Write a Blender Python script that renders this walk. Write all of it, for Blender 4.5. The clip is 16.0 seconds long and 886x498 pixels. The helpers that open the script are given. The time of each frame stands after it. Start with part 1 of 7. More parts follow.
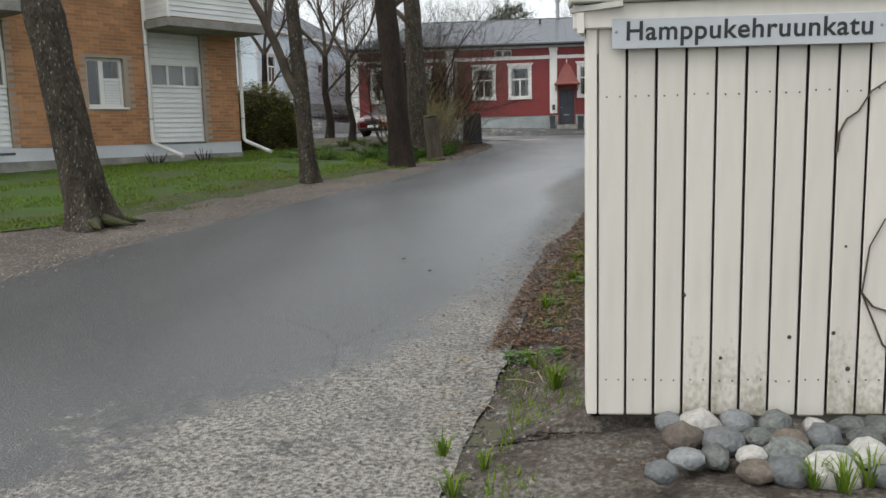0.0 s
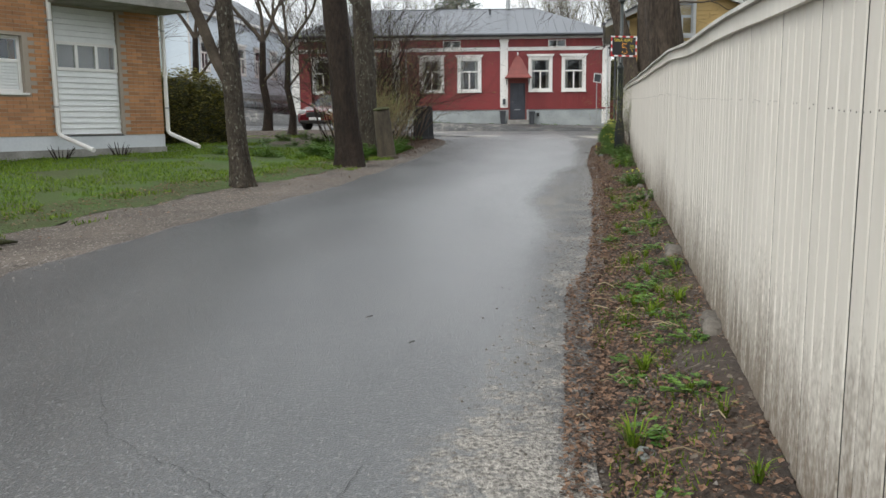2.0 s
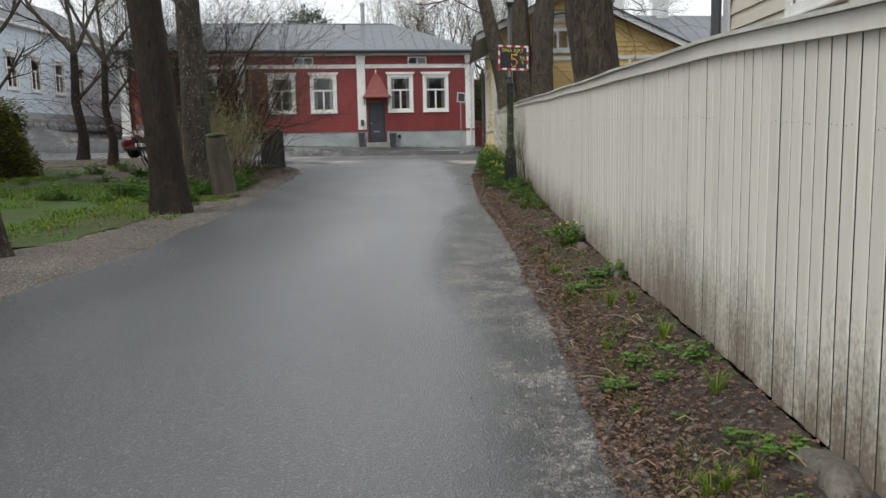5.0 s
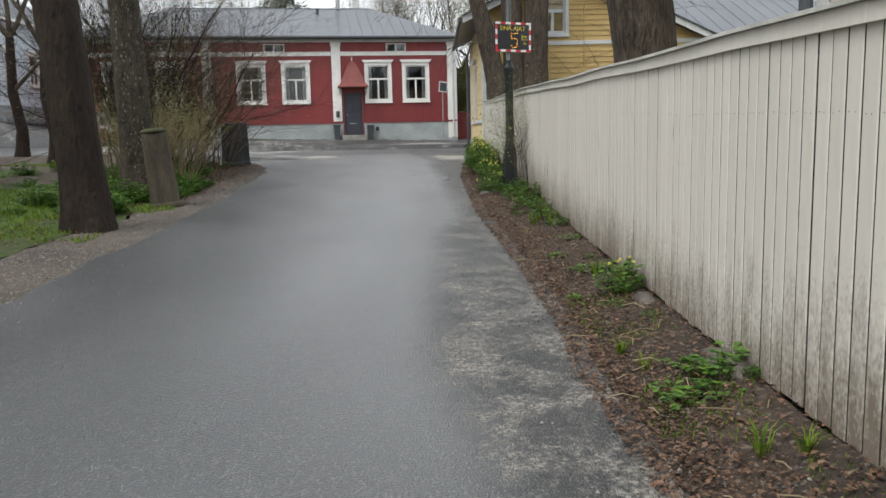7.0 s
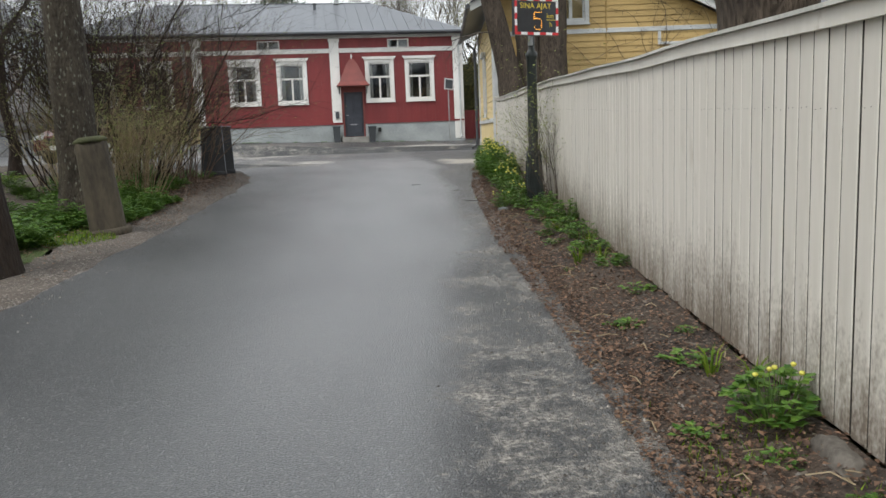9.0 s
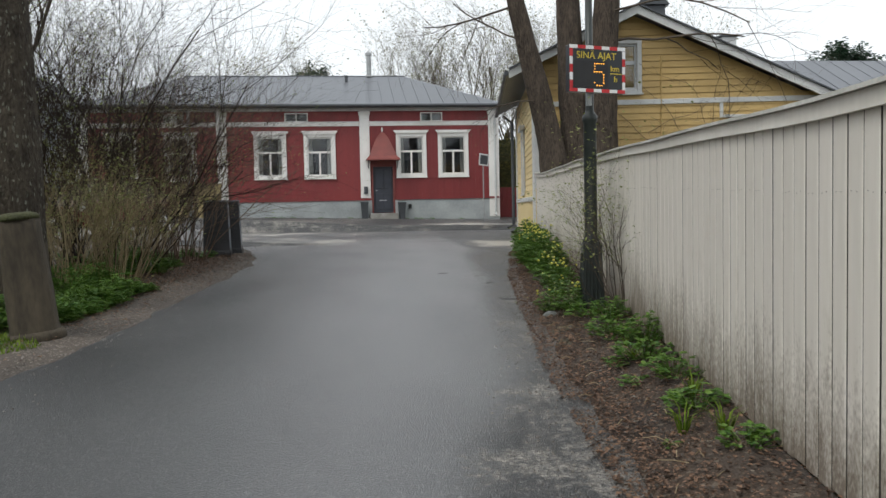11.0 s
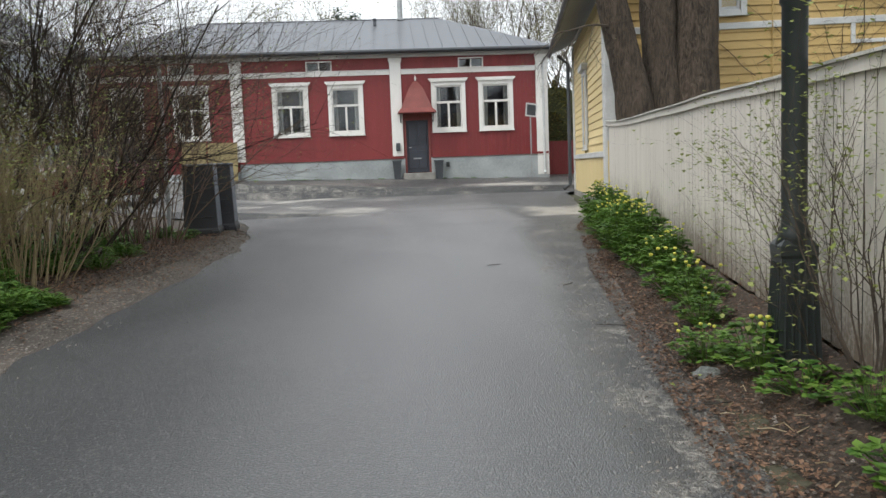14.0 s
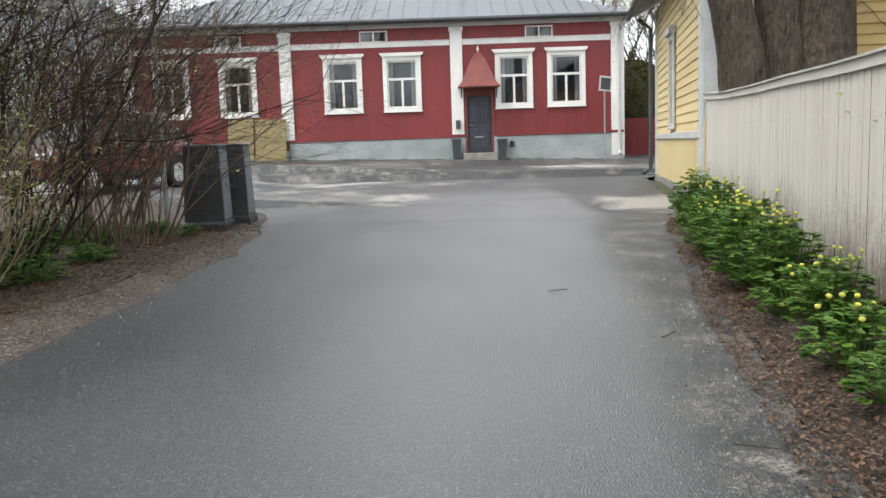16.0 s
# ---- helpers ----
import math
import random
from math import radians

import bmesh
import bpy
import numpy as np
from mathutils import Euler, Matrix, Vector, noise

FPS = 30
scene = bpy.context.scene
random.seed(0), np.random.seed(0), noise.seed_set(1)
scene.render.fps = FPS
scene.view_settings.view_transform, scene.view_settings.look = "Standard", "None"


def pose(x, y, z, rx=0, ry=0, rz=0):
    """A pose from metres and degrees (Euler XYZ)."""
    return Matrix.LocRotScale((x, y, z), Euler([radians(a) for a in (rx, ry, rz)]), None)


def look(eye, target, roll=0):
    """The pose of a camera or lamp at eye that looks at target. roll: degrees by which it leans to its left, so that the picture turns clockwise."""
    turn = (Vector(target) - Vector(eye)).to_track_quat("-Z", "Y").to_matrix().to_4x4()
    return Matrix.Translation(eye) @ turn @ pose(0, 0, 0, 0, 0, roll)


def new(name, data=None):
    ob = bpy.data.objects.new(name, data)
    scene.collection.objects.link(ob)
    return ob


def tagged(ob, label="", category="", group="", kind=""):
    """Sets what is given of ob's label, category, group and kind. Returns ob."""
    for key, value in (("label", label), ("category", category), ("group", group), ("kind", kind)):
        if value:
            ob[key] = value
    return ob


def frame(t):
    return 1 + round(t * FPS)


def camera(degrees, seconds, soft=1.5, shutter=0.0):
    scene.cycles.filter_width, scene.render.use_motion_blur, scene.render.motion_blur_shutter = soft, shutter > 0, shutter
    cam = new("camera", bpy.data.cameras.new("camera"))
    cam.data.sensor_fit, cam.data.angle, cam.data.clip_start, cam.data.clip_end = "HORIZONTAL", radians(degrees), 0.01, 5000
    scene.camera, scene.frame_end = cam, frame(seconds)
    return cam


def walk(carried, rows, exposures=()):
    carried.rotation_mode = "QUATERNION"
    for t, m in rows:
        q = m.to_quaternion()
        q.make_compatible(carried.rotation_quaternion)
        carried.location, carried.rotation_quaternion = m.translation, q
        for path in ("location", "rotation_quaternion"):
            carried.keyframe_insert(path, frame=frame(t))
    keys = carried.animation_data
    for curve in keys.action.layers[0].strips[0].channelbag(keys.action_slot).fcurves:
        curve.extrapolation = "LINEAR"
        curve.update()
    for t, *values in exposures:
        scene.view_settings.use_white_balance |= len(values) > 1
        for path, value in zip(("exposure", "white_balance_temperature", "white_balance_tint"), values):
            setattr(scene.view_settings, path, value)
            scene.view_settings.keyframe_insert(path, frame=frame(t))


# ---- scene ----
cam = camera(56.7, 16.0)
PATH = [
    (0, (1.393, 0.849, 1.367), (1.186, 2.818, 1.084), -1.5),
    (0.5, (1.26, 1.373, 1.357), (1.014, 3.334, 1.048), -0.3),
    (1, (1.116, 1.943, 1.392), (0.895, 3.905, 1.072), 0.5),
    (1.5, (0.988, 2.528, 1.404), (0.868, 4.499, 1.088), -0.3),
    (2, (0.885, 3.129, 1.428), (0.823, 5.105, 1.126), -0.6),
    (2.5, (0.812, 3.797, 1.485), (0.93, 5.777, 1.227), -0.6),
    (3, (0.811, 4.413, 1.497), (0.971, 6.393, 1.259), -0.9),
    (3.5, (0.784, 5.048, 1.505), (0.989, 7.022, 1.254), -1.1),
    (4, (0.799, 5.69, 1.517), (1.018, 7.662, 1.265), -1.0),
    (4.5, (0.787, 6.299, 1.539), (1.042, 8.266, 1.286), -0.9),
    (6.8, (0.991, 9.218, 1.703), (1.317, 11.171, 1.416), -1.6),
    (7, (1.038, 9.493, 1.669), (1.37, 11.445, 1.386), -1.3),
    (7.5, (1.137, 10.126, 1.676), (1.476, 12.076, 1.391), -1.1),
    (8, (1.24, 10.758, 1.692), (1.573, 12.709, 1.405), -2.1),
    (8.5, (1.347, 11.358, 1.699), (1.665, 13.312, 1.417), -2.2),
    (9, (1.445, 12.009, 1.729), (1.759, 13.964, 1.444), -2.2),
    (9.5, (1.546, 12.6, 1.745), (1.853, 14.556, 1.466), -1.2),
    (10, (1.641, 13.239, 1.779), (1.948, 15.198, 1.512), -0.4),
    (10.2, (1.699, 13.497, 1.768), (1.988, 15.469, 1.6), -0.9),
    (12.3, (2.081, 16.22, 1.83), (2.291, 18.207, 1.752), -1.0),
    (12.5, (2.103, 16.507, 1.834), (2.308, 18.494, 1.732), -1.1),
    (13, (2.155, 17.187, 1.843), (2.33, 19.175, 1.715), -1.2),
    (13.5, (2.213, 17.853, 1.857), (2.381, 19.839, 1.69), -1.7),
    (14, (2.257, 18.516, 1.87), (2.4, 20.501, 1.667), -2.2),
    (14.5, (2.376, 19.168, 1.876), (2.507, 21.152, 1.658), -2.6),
    (15, (2.469, 19.82, 1.902), (2.599, 21.803, 1.675), -2.2),
    (15.5, (2.583, 20.503, 1.925), (2.695, 22.485, 1.68), -2.5),
    (16, (2.654, 21.133, 1.927), (2.631, 23.117, 1.676), -1.9),
]
walk(cam, [(t, look(eye, target, roll)) for t, eye, target, roll in PATH], [(0, 0.62, 6450, 7), (1, 0.88, 6450, 7), (2, 0.92, 6450, 7), (2.5, 0.96, 6450, 7), (3.5, 0.62, 6450, 7), (4.7, 0.62, 6450, 7), (7, 0.82, 6450, 7), (9, 0.86, 6450, 7), (10, 0.76, 6450, 7), (12.5, 0.39, 6450, 7), (13, 0.74, 6450, 7), (13.5, 0.62, 6450, 7), (14, 0.92, 6450, 7), (14.5, 1.1, 6450, 7), (15.5, 1.2, 6450, 7), (16, 1.27, 6450, 7)])

# ---- world, sun, exposure ----
world = bpy.data.worlds.new("overcast_sky")
scene.world = world
world.use_nodes = True
_n, _l = world.node_tree.nodes, world.node_tree.links
_bg = _n["Background"]
_sky = _n.new("ShaderNodeTexSky")
_sky.sky_type, _sky.sun_disc = "NISHITA", False
_sky.sun_elevation, _sky.sun_rotation = radians(54), radians(233)
_sky.dust_density = 4.0
_hsv = _n.new("ShaderNodeHueSaturation")
_hsv.inputs["Saturation"].default_value = 0.16
_l.new(_sky.outputs[0], _hsv.inputs["Color"])
_mix = _n.new("ShaderNodeMix")
_mix.data_type = "RGBA"
_mix.inputs[0].default_value = 0.72
_mix.inputs[7].default_value = (7.0, 7.25, 7.6, 1)
_l.new(_hsv.outputs[0], _mix.inputs[6])
_l.new(_mix.outputs[2], _bg.inputs["Color"])
_bg.inputs["Strength"].default_value = 0.12
_sun = bpy.data.lights.new("sun", "SUN")
_sun.energy, _sun.angle, _sun.color = 0.9, radians(25), (1.0, 0.97, 0.93)
_so = new("sun", _sun)
_so.matrix_world = look((-17, -13, 30), (0, 0, 0))

# ---- materials ----


def rgba(c):
    return (c[0], c[1], c[2], 1.0)


def surf(name, a, b, scale=3.0, fine=40.0, rough=(0.6, 0.8), bump=0.2, depth=0.01, stretch=(1, 1, 1), speck=None,
         per=0.0, metal=0.0, fine_mix=0.35, island=False, pebbly=0.0):
    """A surface that varies at two scales: large stains between colours a and b, and a fine grain with relief."""
    m = bpy.data.materials.new(name)
    m.use_nodes = True
    n, l = m.node_tree.nodes, m.node_tree.links
    p = n["Principled BSDF"]
    tc = n.new("ShaderNodeTexCoord")
    mp = n.new("ShaderNodeMapping")
    mp.inputs["Scale"].default_value = stretch
    l.new(tc.outputs["Object"], mp.inputs["Vector"])
    big = n.new("ShaderNodeTexNoise")
    big.inputs["Scale"].default_value, big.inputs["Detail"].default_value = scale, 5
    small = n.new("ShaderNodeTexNoise")
    small.inputs["Scale"].default_value, small.inputs["Detail"].default_value = fine, 4
    for t in (big, small):
        l.new(mp.outputs[0], t.inputs["Vector"])
    ramp = n.new("ShaderNodeMapRange")
    ramp.inputs[1].default_value, ramp.inputs[2].default_value = 0.35, 0.65
    l.new(big.outputs[0], ramp.inputs[0])
    blend = n.new("ShaderNodeMix")
    blend.inputs[0].default_value = fine_mix
    l.new(ramp.outputs[0], blend.inputs[2])
    grain = n.new("ShaderNodeMapRange")
    grain.inputs[1].default_value, grain.inputs[2].default_value = 0.3, 0.7
    l.new(small.outputs[0], grain.inputs[0])
    l.new(grain.outputs[0], blend.inputs[3])
    col = n.new("ShaderNodeMix")
    col.data_type = "RGBA"
    col.inputs[6].default_value, col.inputs[7].default_value = rgba(a), rgba(b)
    l.new(blend.outputs[0], col.inputs[0])
    out = col.outputs[2]
    if speck:
        vor = n.new("ShaderNodeTexVoronoi")
        vor.inputs["Scale"].default_value = speck[1]
        l.new(mp.outputs[0], vor.inputs["Vector"])
        wn = n.new("ShaderNodeTexWhiteNoise")
        l.new(vor.outputs["Color"], wn.inputs["Vector"])
        mr = n.new("ShaderNodeMapRange")
        mr.inputs[1].default_value, mr.inputs[2].default_value = 1 - speck[2], min(1.0, 1.02 - speck[2] * 0.3)
        l.new(wn.outputs[0], mr.inputs[0])
        c2 = n.new("ShaderNodeMix")
        c2.data_type = "RGBA"
        c2.inputs[7].default_value = rgba(speck[0])
        l.new(mr.outputs[0], c2.inputs[0])
        l.new(out, c2.inputs[6])
        out = c2.outputs[2]
    if per:
        if island:
            src = n.new("ShaderNodeNewGeometry").outputs["Random Per Island"]
        else:
            src = n.new("ShaderNodeObjectInfo").outputs["Random"]
        v = n.new("ShaderNodeMapRange")
        v.inputs[3].default_value, v.inputs[4].default_value = 1 - per, 1 + per
        l.new(src, v.inputs[0])
        hs = n.new("ShaderNodeHueSaturation")
        l.new(v.outputs[0], hs.inputs["Value"])
        l.new(out, hs.inputs["Color"])
        out = hs.outputs[0]
    l.new(out, p.inputs["Base Color"])
    rr = n.new("ShaderNodeMapRange")
    rr.inputs[3].default_value, rr.inputs[4].default_value = rough
    l.new(blend.outputs[0], rr.inputs[0])
    l.new(rr.outputs[0], p.inputs["Roughness"])
    p.inputs["Metallic"].default_value = metal
    if bump:
        bp = n.new("ShaderNodeBump")
        bp.inputs["Strength"].default_value, bp.inputs["Distance"].default_value = bump, depth
        height = small.outputs[0]
        if pebbly:
            st = n.new("ShaderNodeTexVoronoi")
            st.inputs["Scale"].default_value = 105
            l.new(tc.outputs["Object"], st.inputs["Vector"])
            mul = n.new("ShaderNodeMath")
            mul.operation = "MULTIPLY_ADD"
            mul.inputs[1].default_value = -pebbly
            l.new(st.outputs["Distance"], mul.inputs[0])
            l.new(height, mul.inputs[2])
            height = mul.outputs[0]
        l.new(height, bp.inputs["Height"])
        l.new(bp.outputs[0], p.inputs["Normal"])
    return m


def glass(name, tint=(0.9, 0.93, 0.93), clear=1.0):
    m = bpy.data.materials.new(name)
    m.use_nodes = True
    p = m.node_tree.nodes["Principled BSDF"]
    p.inputs["Base Color"].default_value = rgba(tint)
    p.inputs["Roughness"].default_value = 0.02
    p.inputs["IOR"].default_value = 1.5
    p.inputs["Transmission Weight"].default_value = clear
    return m


def leafy(name, a, b, rough=0.5):
    """Leaves: colour varies from leaf to leaf, a little light passes through."""
    m = bpy.data.materials.new(name)
    m.use_nodes = True
    n, l = m.node_tree.nodes, m.node_tree.links
    p = n["Principled BSDF"]
    g = n.new("ShaderNodeNewGeometry")
    c = n.new("ShaderNodeMix")
    c.data_type = "RGBA"
    c.inputs[6].default_value, c.inputs[7].default_value = rgba(a), rgba(b)
    l.new(g.outputs["Random Per Island"], c.inputs[0])
    l.new(c.outputs[2], p.inputs["Base Color"])
    p.inputs["Roughness"].default_value = rough
    tr = n.new("ShaderNodeBsdfTranslucent")
    l.new(c.outputs[2], tr.inputs["Color"])
    mx = n.new("ShaderNodeMixShader")
    mx.inputs[0].default_value = 0.25
    l.new(p.outputs[0], mx.inputs[1])
    l.new(tr.outputs[0], mx.inputs[2])
    l.new(mx.outputs[0], n["Material Output"].inputs["Surface"])
    return m


def worn(m, pale_a, pale_b, scale, rough, lo=0.3, hi=0.8, speck=(0.36, 0.35, 0.33), amount=1.6):
    """Lets a paler, drier top layer break through where the mesh's "wear" value is high, with a ragged noise edge."""
    n, l = m.node_tree.nodes, m.node_tree.links
    p = n["Principled BSDF"]
    at = n.new("ShaderNodeAttribute")
    at.attribute_name = "wear"
    tc = n.new("ShaderNodeTexCoord")
    no = n.new("ShaderNodeTexNoise")
    no.inputs["Scale"].default_value, no.inputs["Detail"].default_value, no.inputs["Roughness"].default_value = scale, 8, 0.76
    l.new(tc.outputs["Object"], no.inputs["Vector"])
    k = n.new("ShaderNodeMath")
    k.operation = "MULTIPLY_ADD"
    k.inputs[1].default_value, k.inputs[2].default_value = amount, -amount * 0.5
    l.new(no.outputs[0], k.inputs[0])
    wide = n.new("ShaderNodeTexNoise")
    wide.inputs["Scale"].default_value, wide.inputs["Detail"].default_value = scale * 0.17, 4
    l.new(tc.outputs["Object"], wide.inputs["Vector"])
    k2 = n.new("ShaderNodeMath")
    k2.operation = "MULTIPLY_ADD"
    k2.inputs[1].default_value = amount * 0.6
    l.new(wide.outputs[0], k2.inputs[0])
    l.new(k.outputs[0], k2.inputs[2])
    k3 = n.new("ShaderNodeMath")
    k3.inputs[1].default_value = -amount * 0.3
    l.new(k2.outputs[0], k3.inputs[0])
    k = k3
    add = n.new("ShaderNodeMath")
    l.new(k.outputs[0], add.inputs[0])
    l.new(at.outputs["Fac"], add.inputs[1])
    mk = n.new("ShaderNodeMapRange")
    mk.interpolation_type = "SMOOTHSTEP"
    mk.inputs[1].default_value, mk.inputs[2].default_value = lo, hi
    l.new(add.outputs[0], mk.inputs[0])
    gate = n.new("ShaderNodeMapRange")
    gate.inputs[1].default_value, gate.inputs[2].default_value = 0.02, 0.22
    l.new(at.outputs["Fac"], gate.inputs[0])
    bare = n.new("ShaderNodeMath")
    bare.operation = "MULTIPLY"
    l.new(mk.outputs[0], bare.inputs[0])
    l.new(gate.outputs[0], bare.inputs[1])
    mk = bare
    gr = n.new("ShaderNodeTexNoise")
    gr.inputs["Scale"].default_value, gr.inputs["Detail"].default_value = 48, 5
    l.new(tc.outputs["Object"], gr.inputs["Vector"])
    gm = n.new("ShaderNodeMapRange")
    gm.inputs[1].default_value, gm.inputs[2].default_value = 0.35, 0.65
    l.new(gr.outputs[0], gm.inputs[0])
    pc = n.new("ShaderNodeMix")
    pc.data_type = "RGBA"
    pc.inputs[6].default_value, pc.inputs[7].default_value = rgba(pale_a), rgba(pale_b)
    l.new(gm.outputs[0], pc.inputs[0])
    out = n.new("ShaderNodeMix")
    out.data_type = "RGBA"
    l.new(mk.outputs[0], out.inputs[0])
    l.new(p.inputs["Base Color"].links[0].from_socket, out.inputs[6])
    l.new(pc.outputs[2], out.inputs[7])
    l.new(out.outputs[2], p.inputs["Base Color"])
    rm = n.new("ShaderNodeMix")
    rm.inputs[3].default_value = rough
    l.new(mk.outputs[0], rm.inputs[0])
    l.new(p.inputs["Roughness"].links[0].from_socket, rm.inputs[2])
    l.new(rm.outputs[0], p.inputs["Roughness"])
    cw = n.new("ShaderNodeMapRange")
    cw.inputs[3].default_value, cw.inputs[4].default_value = p.inputs["Coat Weight"].default_value, 0.0
    l.new(mk.outputs[0], cw.inputs[0])
    dm = n.new("ShaderNodeAttribute")
    dm.attribute_name = "damp"
    cm = n.new("ShaderNodeMath")
    cm.operation = "MULTIPLY"
    l.new(cw.outputs[0], cm.inputs[0])
    l.new(dm.outputs["Fac"], cm.inputs[1])
    l.new(cm.outputs[0], p.inputs["Coat Weight"])
    film = n.new("ShaderNodeBump")
    film.inputs["Strength"].default_value, film.inputs["Distance"].default_value = 0.32, 0.008
    l.new(p.inputs["Normal"].links[0].from_node.inputs["Height"].links[0].from_socket, film.inputs["Height"])
    l.new(film.outputs[0], p.inputs["Coat Normal"])
    return m


def wet(m, spec, coat, rough):
    p = m.node_tree.nodes["Principled BSDF"]
    p.inputs["Specular IOR Level"].default_value = spec
    p.inputs["Coat Weight"].default_value, p.inputs["Coat Roughness"].default_value, p.inputs["Coat IOR"].default_value = coat, rough, 1.75
    return m


def stained(m, colour, scale, stretch, lo, hi):
    """Adds sparse stains with a ragged outline."""
    n, l = m.node_tree.nodes, m.node_tree.links
    p = n["Principled BSDF"]
    tc, mp, no, mk, mx = (n.new(k) for k in ("ShaderNodeNewGeometry", "ShaderNodeMapping", "ShaderNodeTexNoise", "ShaderNodeMapRange", "ShaderNodeMix"))
    mp.inputs["Scale"].default_value = stretch
    mp.inputs["Location"].default_value = (3.7, 1.9, 0.4)
    no.inputs["Scale"].default_value, no.inputs["Detail"].default_value, no.inputs["Roughness"].default_value = scale, 8, 0.7
    mk.inputs[1].default_value, mk.inputs[2].default_value = lo, hi
    mx.data_type = "RGBA"
    mx.inputs[7].default_value = rgba(colour)
    l.new(tc.outputs["Position"], mp.inputs["Vector"])
    l.new(mp.outputs[0], no.inputs["Vector"])
    l.new(no.outputs[0], mk.inputs[0])
    l.new(mk.outputs[0], mx.inputs[0])
    l.new(p.inputs["Base Color"].links[0].from_socket, mx.inputs[6])
    l.new(mx.outputs[2], p.inputs["Base Color"])
    return m


def splashed(m, colour, reach, most):
    """Mud thrown up from the ground onto boards whose height runs from 0 to 1: a ragged, streaky crust of dirt."""
    n, l = m.node_tree.nodes, m.node_tree.links
    p = n["Principled BSDF"]
    tc, sp, geo = n.new("ShaderNodeTexCoord"), n.new("ShaderNodeSeparateXYZ"), n.new("ShaderNodeNewGeometry")
    l.new(tc.outputs["Object"], sp.inputs[0])
    total = sp.outputs[2]
    for scale, stretch, amount in ((1.1, (1, 1, 0.3), 0.50), (14, (1, 1, 0.3), 0.44), (55, (1, 1, 0.7), 0.56)):
        mp, no, k = n.new("ShaderNodeMapping"), n.new("ShaderNodeTexNoise"), n.new("ShaderNodeMath")
        mp.inputs["Scale"].default_value = stretch
        no.inputs["Scale"].default_value, no.inputs["Detail"].default_value = scale, 5
        k.operation = "MULTIPLY_ADD"
        k.inputs[1].default_value = -amount
        l.new(geo.outputs["Position"], mp.inputs["Vector"])
        l.new(mp.outputs[0], no.inputs["Vector"])
        l.new(no.outputs[0], k.inputs[0])
        l.new(total, k.inputs[2])
        total = k.outputs[0]
    mk, mx = n.new("ShaderNodeMapRange"), n.new("ShaderNodeMix")
    mk.inputs[1].default_value, mk.inputs[2].default_value = reach - 0.75, reach - 1.10
    mk.inputs[3].default_value, mk.inputs[4].default_value = 0.0, most
    mx.data_type = "RGBA"
    mx.inputs[7].default_value = rgba(colour)
    l.new(total, mk.inputs[0])
    l.new(mk.outputs[0], mx.inputs[0])
    l.new(p.inputs["Base Color"].links[0].from_socket, mx.inputs[6])
    l.new(mx.outputs[2], p.inputs["Base Color"])
    return m


M_ASPHALT = surf("wet_asphalt", (0.014, 0.0145, 0.016), (0.046, 0.046, 0.047), 0.55, 75, (0.3, 0.5), 0.7, 0.01, (1, 0.6, 1),
                 speck=((0.125, 0.122, 0.118), 125, 0.18), pebbly=1.0, fine_mix=0.55)
worn(wet(M_ASPHALT, 0.55, 1.0, 0.36), (0.060, 0.053, 0.046), (0.34, 0.315, 0.28), 14, 0.62, amount=2.0)
M_PLAZA = surf("patched_asphalt", (0.022, 0.023, 0.025), (0.062, 0.061, 0.062), 0.55, 75, (0.28, 0.5), 0.6, 0.01, (1, 0.6, 1),
               speck=((0.13, 0.13, 0.13), 100, 0.18), pebbly=1.0, fine_mix=0.55)
worn(wet(M_PLAZA, 0.5, 1.0, 0.32), (0.24, 0.225, 0.205), (0.44, 0.41, 0.37), 1.5, 0.7, 0.33, 0.75, amount=1.4)
M_GRAVEL = surf("gravel_dirt", (0.045, 0.036, 0.028), (0.125, 0.101, 0.082), 1.1, 55, (0.8, 0.95), 0.9, 0.02,
                speck=((0.24, 0.21, 0.185), 60, 0.16))
M_LAWN = surf("lawn_soil", (0.040, 0.044, 0.010), (0.040, 0.092, 0.005), 1.1, 45, (0.85, 0.95), 0.9, 0.03)
M_SOIL = surf("dark_soil", (0.034, 0.026, 0.020), (0.105, 0.080, 0.060), 1.6, 40, (0.8, 0.95), 0.9, 0.03,
              speck=((0.16, 0.13, 0.1), 45, 0.12))
M_VERGE = surf("dark_verge_soil", (0.024, 0.017, 0.013), (0.075, 0.052, 0.037), 1.6, 40, (0.8, 0.95), 0.9, 0.03,
               speck=((0.16, 0.13, 0.1), 45, 0.12))
worn(M_VERGE, (0.05, 0.043, 0.035), (0.20, 0.18, 0.155), 9.0, 0.85, 0.3, 0.8)
M_GROUND = surf("rough_ground", (0.05, 0.055, 0.03), (0.10, 0.09, 0.06), 0.2, 12, (0.85, 0.95), 0.5, 0.03)
M_CREAM = surf("cream_paint", (0.55, 0.515, 0.455), (0.70, 0.66, 0.60), 1.3, 26, (0.5, 0.65), 0.25, 0.004, (1, 1, 0.16), per=0.05)
stained(M_CREAM, (0.27, 0.22, 0.14), 4.5, (1, 1, 0.5), 0.66, 0.82)
M_CREAM_LANE = surf("grimy_cream_paint", (0.52, 0.485, 0.425), (0.69, 0.65, 0.59), 1.3, 26, (0.5, 0.65), 0.25, 0.004, (1, 1, 0.16), per=0.045)
stained(M_CREAM_LANE, (0.34, 0.295, 0.23), 3.2, (1, 1, 0.45), 0.60, 0.90)
splashed(M_CREAM_LANE, (0.125, 0.094, 0.066), 0.36, 0.9)
